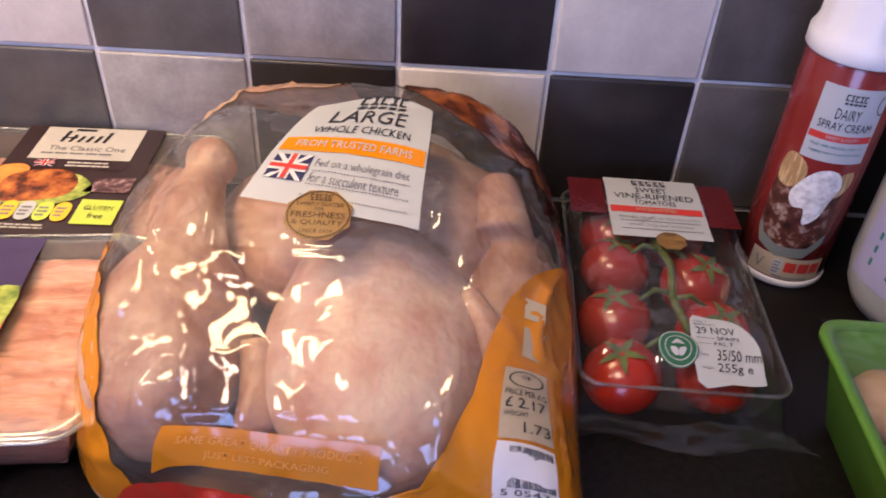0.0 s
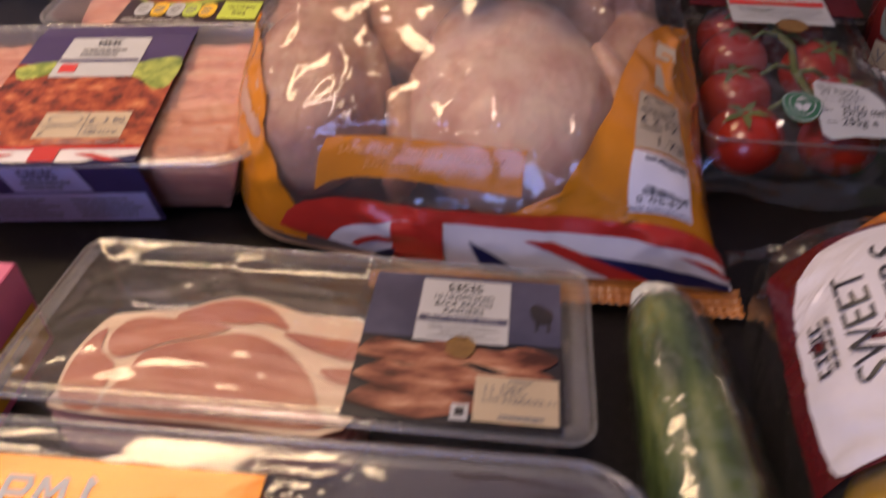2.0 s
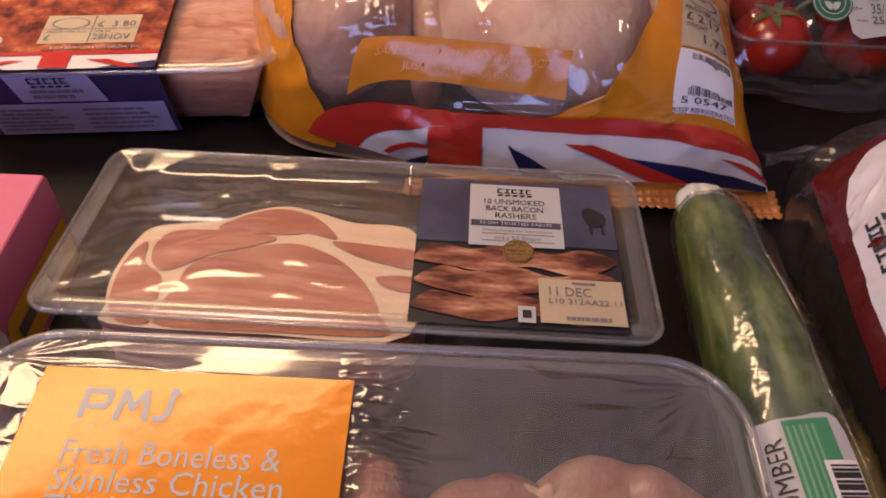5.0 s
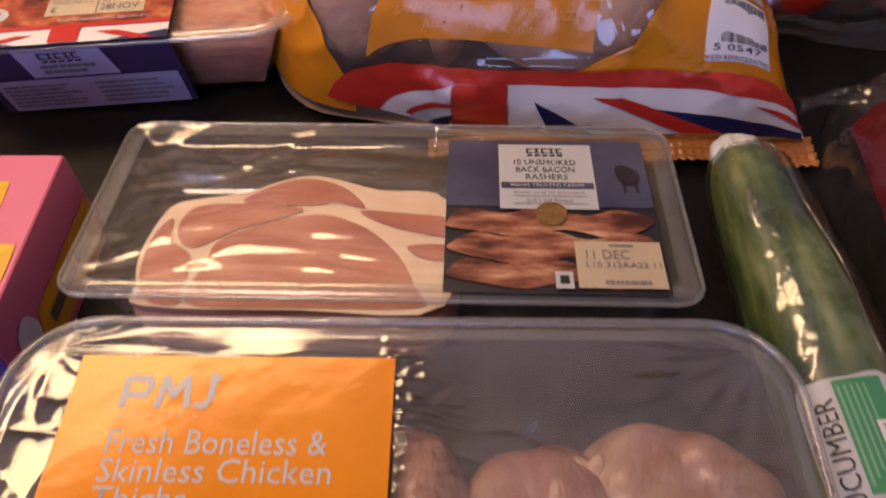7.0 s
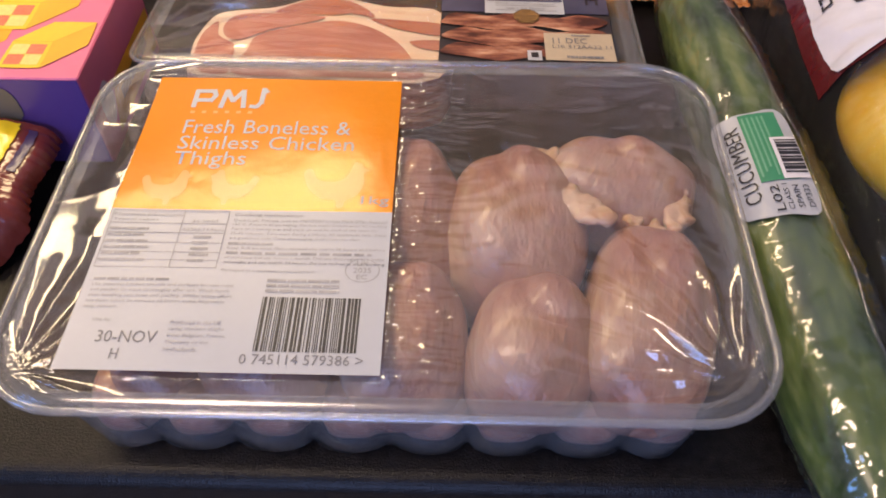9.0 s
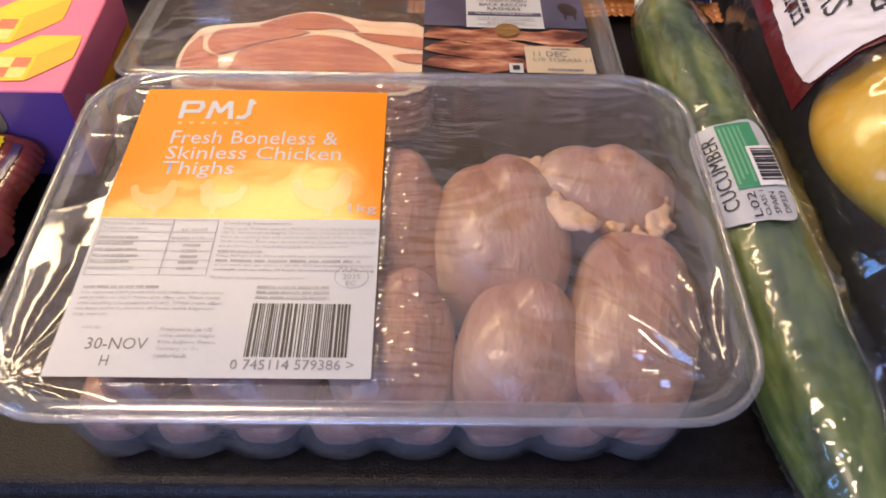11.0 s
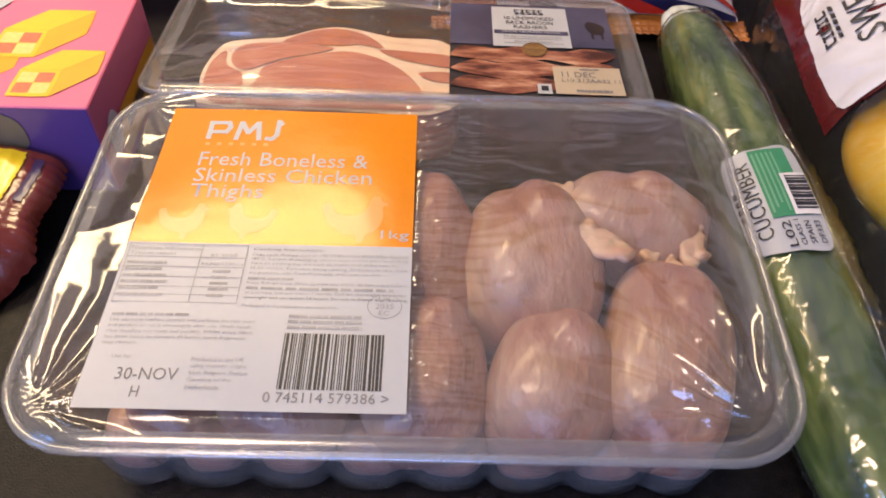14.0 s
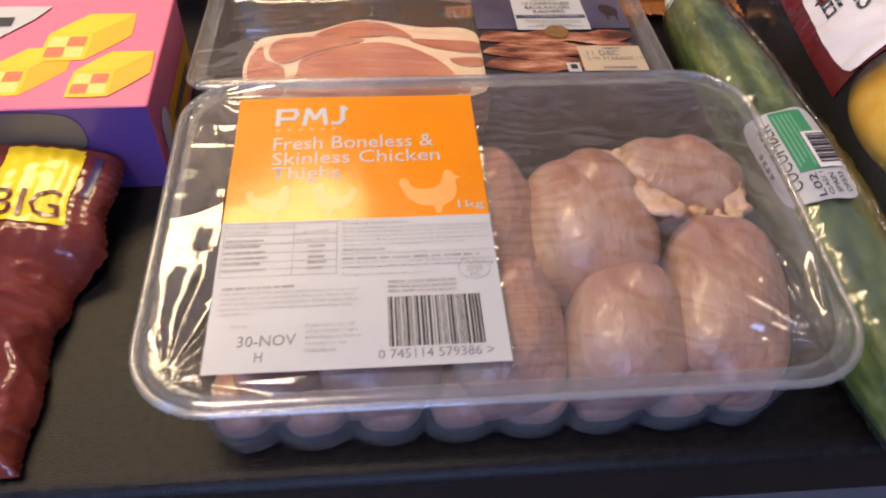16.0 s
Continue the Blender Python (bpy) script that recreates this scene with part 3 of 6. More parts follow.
# ---- the room ----
WALL_Y = 0.500
room = []
room.append(single("wall_north", rbox(-1.7, 1.7, WALL_Y + 0.003, WALL_Y + 0.12, -0.9, 1.5, 0.002, 0.001), GROUT, "pale grouted kitchen wall behind the worktop", "wall", kind="structure", smooth=False))
single("wall_west", merge(rbox(-1.82, -1.70, -2.5, -1.2, -0.9, 1.5), rbox(-1.82, -1.70, -0.7, WALL_Y + 0.12, -0.9, 1.5), rbox(-1.82, -1.70, -1.2, -0.7, -0.9, 0.42), rbox(-1.82, -1.70, -1.2, -0.7, 1.30, 1.5)),
       PLASTER, "plain plastered side wall with a window opening", "wall", kind="structure", smooth=False)
single("wall_east", rbox(1.70, 1.82, -2.5, WALL_Y + 0.12, -0.9, 1.5), PLASTER, "plain plastered side wall", "wall", kind="structure", smooth=False)
single("wall_south", merge(rbox(-1.7, -0.9, -2.52, -2.42, -0.9, 1.5), rbox(0.2, 1.7, -2.52, -2.42, -0.9, 1.5), rbox(-0.9, 0.2, -2.52, -2.42, 1.05, 1.5)),
       PLASTER, "plain plastered wall with a door opening", "wall", kind="structure", smooth=False)
single("floor", rbox(-1.8, 1.8, -2.6, WALL_Y + 0.1, -1.0, -0.9), FLOORING, "plain dark kitchen floor", "floor", kind="structure", smooth=False)
single("ceiling", rbox(-1.8, 1.8, -2.6, WALL_Y + 0.1, 1.5, 1.6), PLASTER, "plain plastered ceiling", "ceiling", kind="structure", smooth=False)
single("cupboard_front", rbox(-1.69, 1.69, -0.075, WALL_Y, -0.9, -0.0385), CABINET, "plain dark cupboards carrying the worktop", "cupboard", kind="structure", smooth=False)


def worktop_shape(x0, x1, y0, y1, t=0.038, r=0.007):
    prof = [(y1, -t), (y0 + 0.002, -t), (y0, -t + 0.002)]
    prof += [(y0 + r - r * math.cos(radians(a)), -r + r * math.sin(radians(a))) for a in range(0, 91, 10)]
    prof += [(y0 + d, 0.0) for d in (0.03, 0.15, 0.3)] + [(y1, 0.0)]
    return loft([[(x, y, z) for y, z in prof] for x in (x0, x1)], True, True)


single("worktop", worktop_shape(-1.69, 1.69, -0.1045, WALL_Y), WORKTOP, "black speckled laminate kitchen worktop with a rounded front edge", "worktop", kind="structure", smooth=False)


# ---- whole chicken in its printed bag ----
BAG_V = [0.0, 0.12, 0.28, 0.50, 0.65, 0.85, 0.95, 1.0]
BAG_Y = [0.192, 0.197, 0.211, 0.265, 0.315, 0.410, 0.455, 0.480]
BAG_Z = [0.008, 0.036, 0.074, 0.098, 0.112, 0.115, 0.102, 0.060]
BAG_L = [-0.055, -0.078, -0.120, -0.148, -0.154, -0.142, -0.115, -0.070]
BAG_R = [0.118, 0.115, 0.111, 0.112, 0.116, 0.115, 0.098, 0.055]


SLOPES = {}


def soft_interp(x, xs, ys):
    """Smooth interpolation through a few stations."""
    key = (tuple(xs), tuple(ys))
    if key not in SLOPES:
        SLOPES[key] = [float(q) for q in np.gradient(np.array(ys), np.array(xs))]
    m = SLOPES[key]
    i = 0
    while i < len(xs) - 2 and x > xs[i + 1]:
        i += 1
    h = xs[i + 1] - xs[i]
    s = (x - xs[i]) / h
    return ((2 * s**3 - 3 * s**2 + 1) * ys[i] + (s**3 - 2 * s**2 + s) * h * m[i]
            + (3 * s**2 - 2 * s**3) * ys[i + 1] + (s**3 - s**2) * h * m[i + 1])


ROWS_AT = {}


def bag_row(v):
    if v not in ROWS_AT:
        ROWS_AT[v] = tuple(soft_interp(v, BAG_V, st) for st in (BAG_L, BAG_R, BAG_Y, BAG_Z))
    return ROWS_AT[v]


def bag_point(u, v):
    """The upper film of the chicken bag: u -1..1 across, v 0..1 from the front seam to the wall."""
    u, v = float(u), float(v)
    left, right, mid_y, top_z = bag_row(v)
    x = (left + right) / 2 + u * (right - left) / 2
    p = 5.0 if u < 0 else 3.6
    g = max(0.0, 1 - abs(u) ** p) ** 0.6
    y = mid_y + 0.030 * u * u * max(0, 0.5 - v) * (1.0 if u < 0 else 0.1)
    return x, y, 0.004 + top_z * g


def bag_film(a, b, lift=0.0):
    """(a, b) = (u, v) on the bag, pushed off the film, with soft creases."""
    p = Vector(bag_point(a, b))
    du = Vector(bag_point(min(a + 0.01, 0.999), b)) - Vector(bag_point(max(a - 0.01, -0.999), b))
    dv = Vector(bag_point(a, min(b + 0.01, 1.0))) - Vector(bag_point(a, max(b - 0.01, 0.0)))
    nz = du.cross(dv)
    nz = nz.normalized() if nz.length > 1e-9 else Vector((0, 0, 1))
    n1 = abs(noise.noise(Vector((p.x * 20, p.y * 14, p.z * 20 + 3))))
    n2 = abs(noise.noise(Vector((p.x * 46 + p.y * 20, p.y * 38, p.z * 46 + 7))))
    crease = 0.0034 * max(0.0, 1 - n1 * 3.2) ** 2 + 0.0014 * max(0.0, 1 - n2 * 3.0) ** 2 + 0.0007 * noise.noise(p * 30)
    crease += 0.0030 * max(0.0, -a - 0.15) * max(0.0, 1 - 2.6 * abs(noise.noise(Vector((p.x * 55, p.y * 30, p.z * 55))))) ** 2
    calm = min(1.0, (1 - abs(a)) * 6, b * 8 + 0.2)
    if -0.42 < a < 0.38 and 0.57 < b < 0.93:
        calm *= 0.12
    elif -0.88 < a < 0.17 and 0.15 < b < 0.30 or 0.48 < a < 0.86 and 0.14 < b < 0.48:
        calm *= 0.3
    return tuple(p + nz * (lift + crease * calm))


def bag_quad(tl, tr, br, bl):
    """A panel printed on the bag, given by its corners in (u, v); a, b in 0..1, b up."""
    def P(a, b, lift=0.0):
        lo = [bl[k] + a * (br[k] - bl[k]) for k in (0, 1)]
        hi = [tl[k] + a * (tr[k] - tl[k]) for k in (0, 1)]
        return bag_film(lo[0] + b * (hi[0] - lo[0]), lo[1] + b * (hi[1] - lo[1]), lift)
    return P


def bag_band(inner, outer, v0, v1, nu, nv, lift):
    """Printed border between two edges given as (v, u) stations."""
    iv, iu = zip(*inner)
    ov, ou = zip(*outer)
    return grid(lambda i, j: bag_film(*(lambda v: (np.interp(v, iv, iu) * (1 - i) + np.interp(v, ov, ou) * i, v))(v0 + j * (v1 - v0)), lift), nu, nv)


def chicken_bag():
    bag = thing("chicken_bag", "clear plastic bag with orange print round a raw chicken", "food bag", (-0.015, 0.33, 0))
    inv = bag.matrix_world.inverted()

    def put(name, shape, mat, parent=None, label=""):
        return part(name, ([inv @ Vector(v) for v in shape[0]], shape[1]), mat, parent or bag, label)
    put("film", grid(lambda i, j: bag_film(-0.998 + 1.996 * i, j), 130, 150), FILM_BAG, None, "clear crinkled plastic film")
    # opaque beige underlay, added so gaps round the bird don't go dark
    put("back_film", grid(lambda i, j: (lambda p: (p[0], p[1], 0.0015 + 0.002 * (abs(i - 0.5) * 2) ** 4))(bag_point(-0.998 + 1.996 * i, j)), 20, 24), BAG_UNDERLAY)
    edge_l, edge_r = [(0, -0.996), (1, -0.996)], [(0, 0.996), (1, 0.996)]
    put("orange_border", bag_band(edge_l, [(0.19, -0.98), (0.27, -0.89), (0.41, -0.80), (0.54, -0.80), (0.68, -0.88), (0.77, -0.99)], 0.19, 0.77, 14, 60, 0.0008), ORANGE_BAG, None, "opaque orange printed border")
    put("orange_border", bag_band([(0.13, -0.15), (0.18, 0.20), (0.27, 0.40), (0.36, 0.52), (0.45, 0.58), (0.55, 0.66), (0.62, 0.75), (0.68, 0.85), (0.72, 0.93), (0.745, 0.99)], edge_r, 0.135, 0.745, 40, 60, 0.0008), ORANGE_BAG, None, "opaque orange printed border")

    # flag band along the front
    def band(lo, hi, u0, u1, n=50, m=6, lift=0.001):
        return grid(lambda i, j: (lambda u: bag_film(u, lo(u) + j * (hi(u) - lo(u)), lift))(u0 + i * (u1 - u0)), n, m)

    def top(u):
        return np.interp(u, [-0.98, -0.86, -0.655, -0.2, 0.45, 0.78, 0.98], [0.24, 0.19, 0.145, 0.14, 0.14, 0.155, 0.175])

    def mid(u):
        return np.interp(u, [-0.98, -0.85, -0.5, 0.25, 0.78, 0.98], [0.15, 0.115, 0.112, 0.105, 0.105, 0.12])

    def low(u):
        return 0.0
    put("flag_field", band(low, mid, -0.985, 0.985, 60, 10, 0.0020), FLAG_WHITE, None, "white field of a printed Union Jack band")
    put("red_stripe", band(mid, top, -0.985, 0.99, 80, 6, 0.0024), RED)
    put("red_cross", poly(bag_film, [(-0.70, 0.113), (-0.92, 0.0), (-0.615, 0.0), (-0.44, 0.113)], 0.0028, 3), RED)
    for pts, m in (([(-0.39, 0.0), (-0.156, 0.0), (-0.37, 0.075)], NAVY), ([(0.18, 0.06), (0.53, 0.0), (0.97, 0.0), (0.97, 0.035), (0.55, 0.045)], NAVY), ([(-0.985, 0.0), (-0.94, 0.0), (-0.81, 0.045), (-0.985, 0.035)], NAVY)):
        put("blue_field", poly(bag_film, pts, 0.0028, 3), m)
    for pts in ([(-0.075, 0.085), (0.31, 0.003), (0.54, 0.003), (0.065, 0.085)], [(0.70, 0.085), (0.98, 0.06), (0.98, 0.075), (0.90, 0.09)], [(-0.97, 0.10), (-0.97, 0.085), (-0.77, 0.058), (-0.75, 0.072)]):
        put("red_diagonal", poly(bag_film, pts, 0.0030, 3), RED)

    # crimped brown seal on the worktop in front
    def seal(i, j):
        x = -0.060 + i * 0.182
        y = 0.1955 - j * (0.011 + 0.007 * i + 0.0012 * (int(i * 90) % 2))
        return x, y, 0.0035 + 0.004 * math.sin(7 * i) ** 2 * (1 - 0.3 * j) + 0.0012 * math.sin(j * 22)
    put("heat_seal", grid(seal, 180, 14), BROWN_SEAL, None, "brown crimped heat seal")

    # printed photographs round the far end
    put("roast_photo", bag_band([(0.80, 0.62), (0.86, 0.40), (0.92, 0.16), (1, 0.1)], [(0.80, 0.99), (1, 0.99)], 0.80, 0.995, 30, 20, 0.0008), ROAST_PHOTO, None, "printed photograph of browned roast chicken")

    put("skin_photo", poly(bag_film, smooth_outline([(-0.80, 0.88), (-0.60, 0.885), (-0.40, 0.90), (-0.20, 0.91), (-0.16, 0.985), (-0.45, 0.99), (-0.72, 0.97)], 4), 0.0008, 2), SKIN_PHOTO, None, "printed photograph of golden chicken skin")

    # main label
    P = bag_quad((-0.20, 0.845), (0.31, 0.855), (0.32, 0.62), (-0.345, 0.66))

    def bowed(a, b, lift=0.0):
        return P(a, b + 0.16 * b * (1 - (2 * a - 1) ** 2) * b, lift)
    lab = put("label", panel(bowed, lift=0.0012, nu=24, nv=20), WHITE, None, "white printed paper label")
    put("brand_mark", brand_bars(bowed, (0.34, 0.86, 0.78, 1.0), 0.0018), INK, lab)
    for s, box, mat in (("LARGE", (0.22, 0.70, 0.80, 0.83), INK), ("WHOLE CHICKEN", (0.16, 0.605, 0.86, 0.665), INK),
                        ("Fed on a wholegrain diet", (0.31, 0.305, 0.91, 0.38), GREY_INK), ("for a succulent texture", (0.31, 0.20, 0.86, 0.275), GREY_INK)):
        put("lettering", words(s, bowed, box, 0.0018), mat, lab)
    put("orange_stripe", panel(bowed, (0.03, 0.44, 0.985, 0.565), 0.0016, 20, 3), ORANGE, lab)
    put("lettering", words("FROM TRUSTED FARMS", bowed, (0.12, 0.475, 0.90, 0.53), 0.0021), WHITE, lab)
    put("table_rule", merge(*[panel(bowed, (0.31 + 0.02 * k, b, 0.322 + 0.02 * k, b + 0.008), 0.0018) for k in range(31) for b in (0.285, 0.18, 0.09)]), GREY_INK, lab)
    fl = sub(bowed, 0.05, 0.19, 0.28, 0.40)
    f = put("flag", panel(fl, lift=0.0016, nu=4, nv=4), NAVY, lab, "small printed Union Jack")
    put("diagonal", merge(poly(fl, [(0, 1), (0.16, 1), (1, 0), (0.84, 0)], 0.0018), poly(fl, [(0.84, 1), (1, 1), (0.16, 0), (0, 0)], 0.00182)), FLAG_WHITE, f)
    put("cross", merge(panel(fl, (0.38, 0, 0.62, 1), 0.002, 2, 4), panel(fl, (0, 0.34, 1, 0.66), 0.00202, 4, 2)), FLAG_WHITE, f)
    put("cross", merge(panel(fl, (0.44, 0, 0.56, 1), 0.0023, 2, 4), panel(fl, (0, 0.42, 1, 0.58), 0.00232, 4, 2)), RED_FLAT, f)
    # bronze seal over the label's lower edge
    Q = bag_quad((-0.17, 0.675), (0.085, 0.675), (0.085, 0.586), (-0.17, 0.586))
    m = put("medallion", poly(Q, [(0.5 + 0.5 * math.cos(math.pi / 8 + k * math.pi / 4), 0.5 + 0.5 * math.sin(math.pi / 8 + k * math.pi / 4)) for k in range(8)], 0.0026, 2), GOLD, None, "bronze octagonal quality seal")
    put("seal_border", hoop(Q, 0.5, 0.5, 0.45, 0.45, 0.05, 24, 0.003), GOLD_INK, m)
    put("brand_mark", brand_bars(Q, (0.34, 0.76, 0.66, 0.88), 0.003), GOLD_INK, m)
    for s, box in (("EXPERTLY SELECTED", (0.17, 0.655, 0.83, 0.725)), ("FOR", (0.43, 0.575, 0.57, 0.625)), ("FRESHNESS", (0.12, 0.43, 0.88, 0.54)), ("& QUALITY", (0.14, 0.28, 0.86, 0.39)), ("SINCE 1919", (0.27, 0.15, 0.73, 0.22))):
        put("lettering", words(s, Q, box, 0.003), GOLD_INK, m)
    # orange ribbon across the front
    R = bag_quad((-0.65, 0.275), (0.145, 0.255), (0.02, 0.17), (-0.86, 0.21))
    rib = put("ribbon", panel(R, lift=0.0012, nu=36, nv=8), ORANGE_BAG, None, "orange printed ribbon")
    put("lettering", words("SAME GREAT QUALITY PRODUCT,", R, (0.10, 0.56, 0.92, 0.78), 0.0018), ORANGE_PALE, rib)
    put("lettering", words("JUST LESS PACKAGING", R, (0.24, 0.20, 0.78, 0.42), 0.0018), ORANGE_PALE, rib)
    # price and barcode panels on the right border
    A = bag_quad((0.645, 0.43), (0.80, 0.455), (0.81, 0.325), (0.59, 0.295))
    pp = put("price_panel", panel(A, lift=0.0012, nu=8, nv=10), BEIGE, None, "beige price panel")
    for s, box in (("PRICE PER KG", (0.06, 0.62, 0.94, 0.70)), ("\u00a3 2.17", (0.08, 0.44, 0.90, 0.58)), ("WEIGHT", (0.06, 0.32, 0.55, 0.39)), ("1.73", (0.45, 0.10, 0.95, 0.25))):
        put("lettering", words(s, A, box, 0.0018), INK, pp)
    put("oval_mark", hoop(A, 0.5, 0.85, 0.40, 0.11, 0.1, 24, 0.0018), INK, pp)
    put("lettering", words("GB", A, (0.4, 0.86, 0.6, 0.91), 0.0018), INK, pp)
    B = bag_quad((0.585, 0.29), (0.81, 0.315), (0.81, 0.185), (0.49, 0.16))
    bc = put("barcode_panel", panel(B, lift=0.0012, nu=8, nv=8), BARCODE_WHITE, None, "white barcode panel")
    put("barcode", barcode(B, (0.22, 0.30, 0.96, 0.94), 5, 0.0018), INK, bc)
    put("lettering", words("5 0547", B, (0.12, 0.17, 0.85, 0.27), 0.0018), INK, bc)
    put("lettering", words("KEEP REFRIGERATED", B, (0.03, 0.02, 0.97, 0.10), 0.0018), NAVY, bc)
    put("badge", panel(bag_quad((0.72, 0.57), (0.78, 0.575), (0.78, 0.54), (0.72, 0.535)), lift=0.0012), BEIGE)
    put("badge", panel(bag_quad((0.72, 0.52), (0.79, 0.525), (0.77, 0.47), (0.71, 0.465)), lift=0.0012), BEIGE)
    return bag


chicken_bag()


def remeshed(ob, voxel, smooth=6):
    r = ob.modifiers.new("skin", "REMESH")
    r.mode, r.voxel_size, r.use_smooth_shade = "VOXEL", voxel, True
    s = ob.modifiers.new("soft", "SMOOTH")
    s.factor, s.iterations = 0.6, smooth
    return ob


def whole_chicken():
    bird = thing("whole_chicken", "raw whole chicken with pale pink skin", "chicken", (-0.01, 0.30, 0))
    body = part("body", merge(ball((0.016, -0.012, 0.045), (0.060, 0.084, 0.043), 0.03, 18, turn=6),
                              ball((0.010, 0.012, 0.056), (0.046, 0.056, 0.040), 0.03, 20, turn=6)), SKIN, bird, "plump pale breast")
    remeshed(body, 0.0028, 10)
    back = part("back", ball((0.004, 0.092, 0.042), (0.096, 0.084, 0.050), 0.09, 30), SKIN_LEG, bird, "bony back and cavity")
    remeshed(back, 0.0034, 5)
    leg = part("leg", merge(ball((-0.092, -0.014, 0.048), (0.042, 0.070, 0.042), 0.08, 30, turn=6),
                            tube([(-0.092, 0.02, 0.060), (-0.096, 0.062, 0.076), (-0.094, 0.090, 0.084)], [0.027, 0.018, 0.012]),
                            ball((-0.093, 0.098, 0.086), (0.016, 0.017, 0.014), 0.15, 60)), SKIN_LEG, bird, "drumstick folded along the breast")
    remeshed(leg, 0.0028, 5)
    tip = part("wing_tip", merge(ball((-0.040, -0.040, 0.032), (0.010, 0.032, 0.024), 0.05, 30, turn=-8),
                                 tube([(-0.038, -0.062, 0.036), (-0.042, -0.02, 0.056)], [0.009, 0.012])), SKIN_LEG, bird)
    remeshed(tip, 0.0026, 4)
    leg2 = part("leg", merge(ball((0.084, 0.035, 0.040), (0.028, 0.060, 0.032), 0.1, 30, turn=-6), tube([(0.080, 0.06, 0.066), (0.078, 0.100, 0.080)], [0.020, 0.013])), SKIN_LEG, bird, "drumstick on the far side")
    remeshed(leg2, 0.0028, 4)
    wing = part("wing", tube([(0.078, -0.040, 0.052), (0.070, -0.012, 0.066), (0.060, 0.006, 0.076)], [0.011, 0.010, 0.005]), SKIN_LEG, bird, "folded wing")
    remeshed(wing, 0.0022, 4)
    return bird


whole_chicken()


# ---- tray of chicken thighs ----
TX0, TX1, TY0, TY1, TZ = -0.1835, 0.0590, -0.1080, 0.0530, 0.0600
MX, MY = (TX0 + TX1) / 2, (TY0 + TY1) / 2


def thigh_tray():
    t = thing("thigh_tray", "clear plastic tray sealed with wrinkled film over chicken thighs", "food tray", ((TX0 + TX1) / 2, (TY0 + TY1) / 2, 0))
    w, d = (TX1 - TX0) / 2, (TY1 - TY0) / 2
    tray(t, -w, w, -d, d, TZ, 0.026, 0.0135, 0.0012, 0.0065, bead=0.0016, ribs=0.0055, rib_count=8, mat=TRAY_MILKY)

    def film(i, j):
        x, y = -w + 0.004 + i * (2 * w - 0.008), -d + 0.004 + j * (2 * d - 0.008)
        z = TZ + 0.0024
        # pull the sheet round the corners
        cx, cy = max(0, abs(x) - (w - 0.026)), max(0, abs(y) - (d - 0.026))
        rr = math.hypot(cx, cy)
        if rr > 0.0215:
            k = 0.0215 / rr
            x, y = math.copysign(w - 0.026 + cx * k, x) if cx else x, math.copysign(d - 0.026 + cy * k, y) if cy else y
        q = Vector((x, y, 0.3))
        edge = min(1.0, min(w - abs(x), d - abs(y)) / 0.02)
        z += edge * 0.0011 * noise.noise(q * 24) + edge * 0.0003 * noise.noise(q * 70)
        for sx in (-1, 1):
            for sy in (-1, 1):
                vx, vy = x - sx * (w - 0.012), y - sy * (d - 0.012)
                rad = math.hypot(vx, vy)
                ang = math.atan2(vy, vx)
                z += (0.0017 if sy < 0 and sx > 0 else 0.0008 if sy < 0 else 0.0002) * math.exp(-((rad - 0.028) / 0.030) ** 2) * (1 - 2 * abs(math.sin(ang * 9 + 0.9 * noise.noise(q * 40))))
        u = x - (-0.0628 - MX)
        z += 0.00020 * edge * max(0.0, 1 - 3 * abs(noise.noise(Vector((x * 26, y * 75, 4))))) ** 2 + 0.00012 * edge * noise.noise(Vector((x * 55, y * 130, 9)))
        # short gathers running away from the label's edge
        gather = math.exp(-(max(0.0, u) / 0.019) ** 1.6) if u > -0.004 else 0.0
        z += 0.00046 * gather * edge * math.sin(y * 1150 + 7 * noise.noise(Vector((x * 45, y * 30, 1)))) * (0.55 + 0.6 * noise.noise(Vector((x * 20, y * 90, 8))))
        # long taut folds towards the near corner and beside the end wall
        fold = math.exp(-((x - (w - 0.030) - 0.35 * (y + d - 0.03)) / 0.020) ** 2) * max(0.0, min(1.0, 1.2 - (y + d) / 0.11))
        z += 0.0012 * fold * edge * (1 - 2 * abs(math.sin(190 * (x + 0.55 * y) + 1.6 * noise.noise(q * 30))))
        z += 0.0010 * gather * edge * (0.5 - abs(noise.noise(Vector((x * 170 + y * 40, y * 330, 3)))))
        left = math.exp(-((x + w - 0.022) / 0.014) ** 2)
        z += 0.00022 * left * edge * (1 - 2 * abs(math.sin(80 * (x * 1.6 - y * 0.5) + 2.0 * noise.noise(q * 22))))
        if -0.1600 - MX < x < -0.0620 - MX and -0.0975 - MY < y < 0.0380 - MY:
            z = min(z, TZ + 0.0022)
        return x, y, z
    part("lid_film", grid(film, 230, 270), FILM_TIGHT, t, "clear wrinkled lidding film")
    # label under the film's surface gloss
    lx0, lx1, ly0, ly1 = -0.1590 - MX, -0.0628 - MX, -0.0965 - MY, 0.0372 - MY

    def L(a, b, lift=0.0):
        x, y = lx0 + a * (lx1 - lx0) + 0.002 * (1 - b) * (a - 0.5), ly0 + b * (ly1 - ly0)
        q = Vector((x, y, 0.3))
        return x, y, TZ + 0.0040 + lift + 0.0005 * noise.noise(q * 24)
    split = 0.478
    card = part("label", panel(L, (0, 0, 1, split), 0.0, 30, 20), WHITE, t, "white and orange paper label")
    part("orange_panel", panel(L, (0, split, 1, 1), 0.0, 30, 20), ORANGE, card, "glossy orange label half")
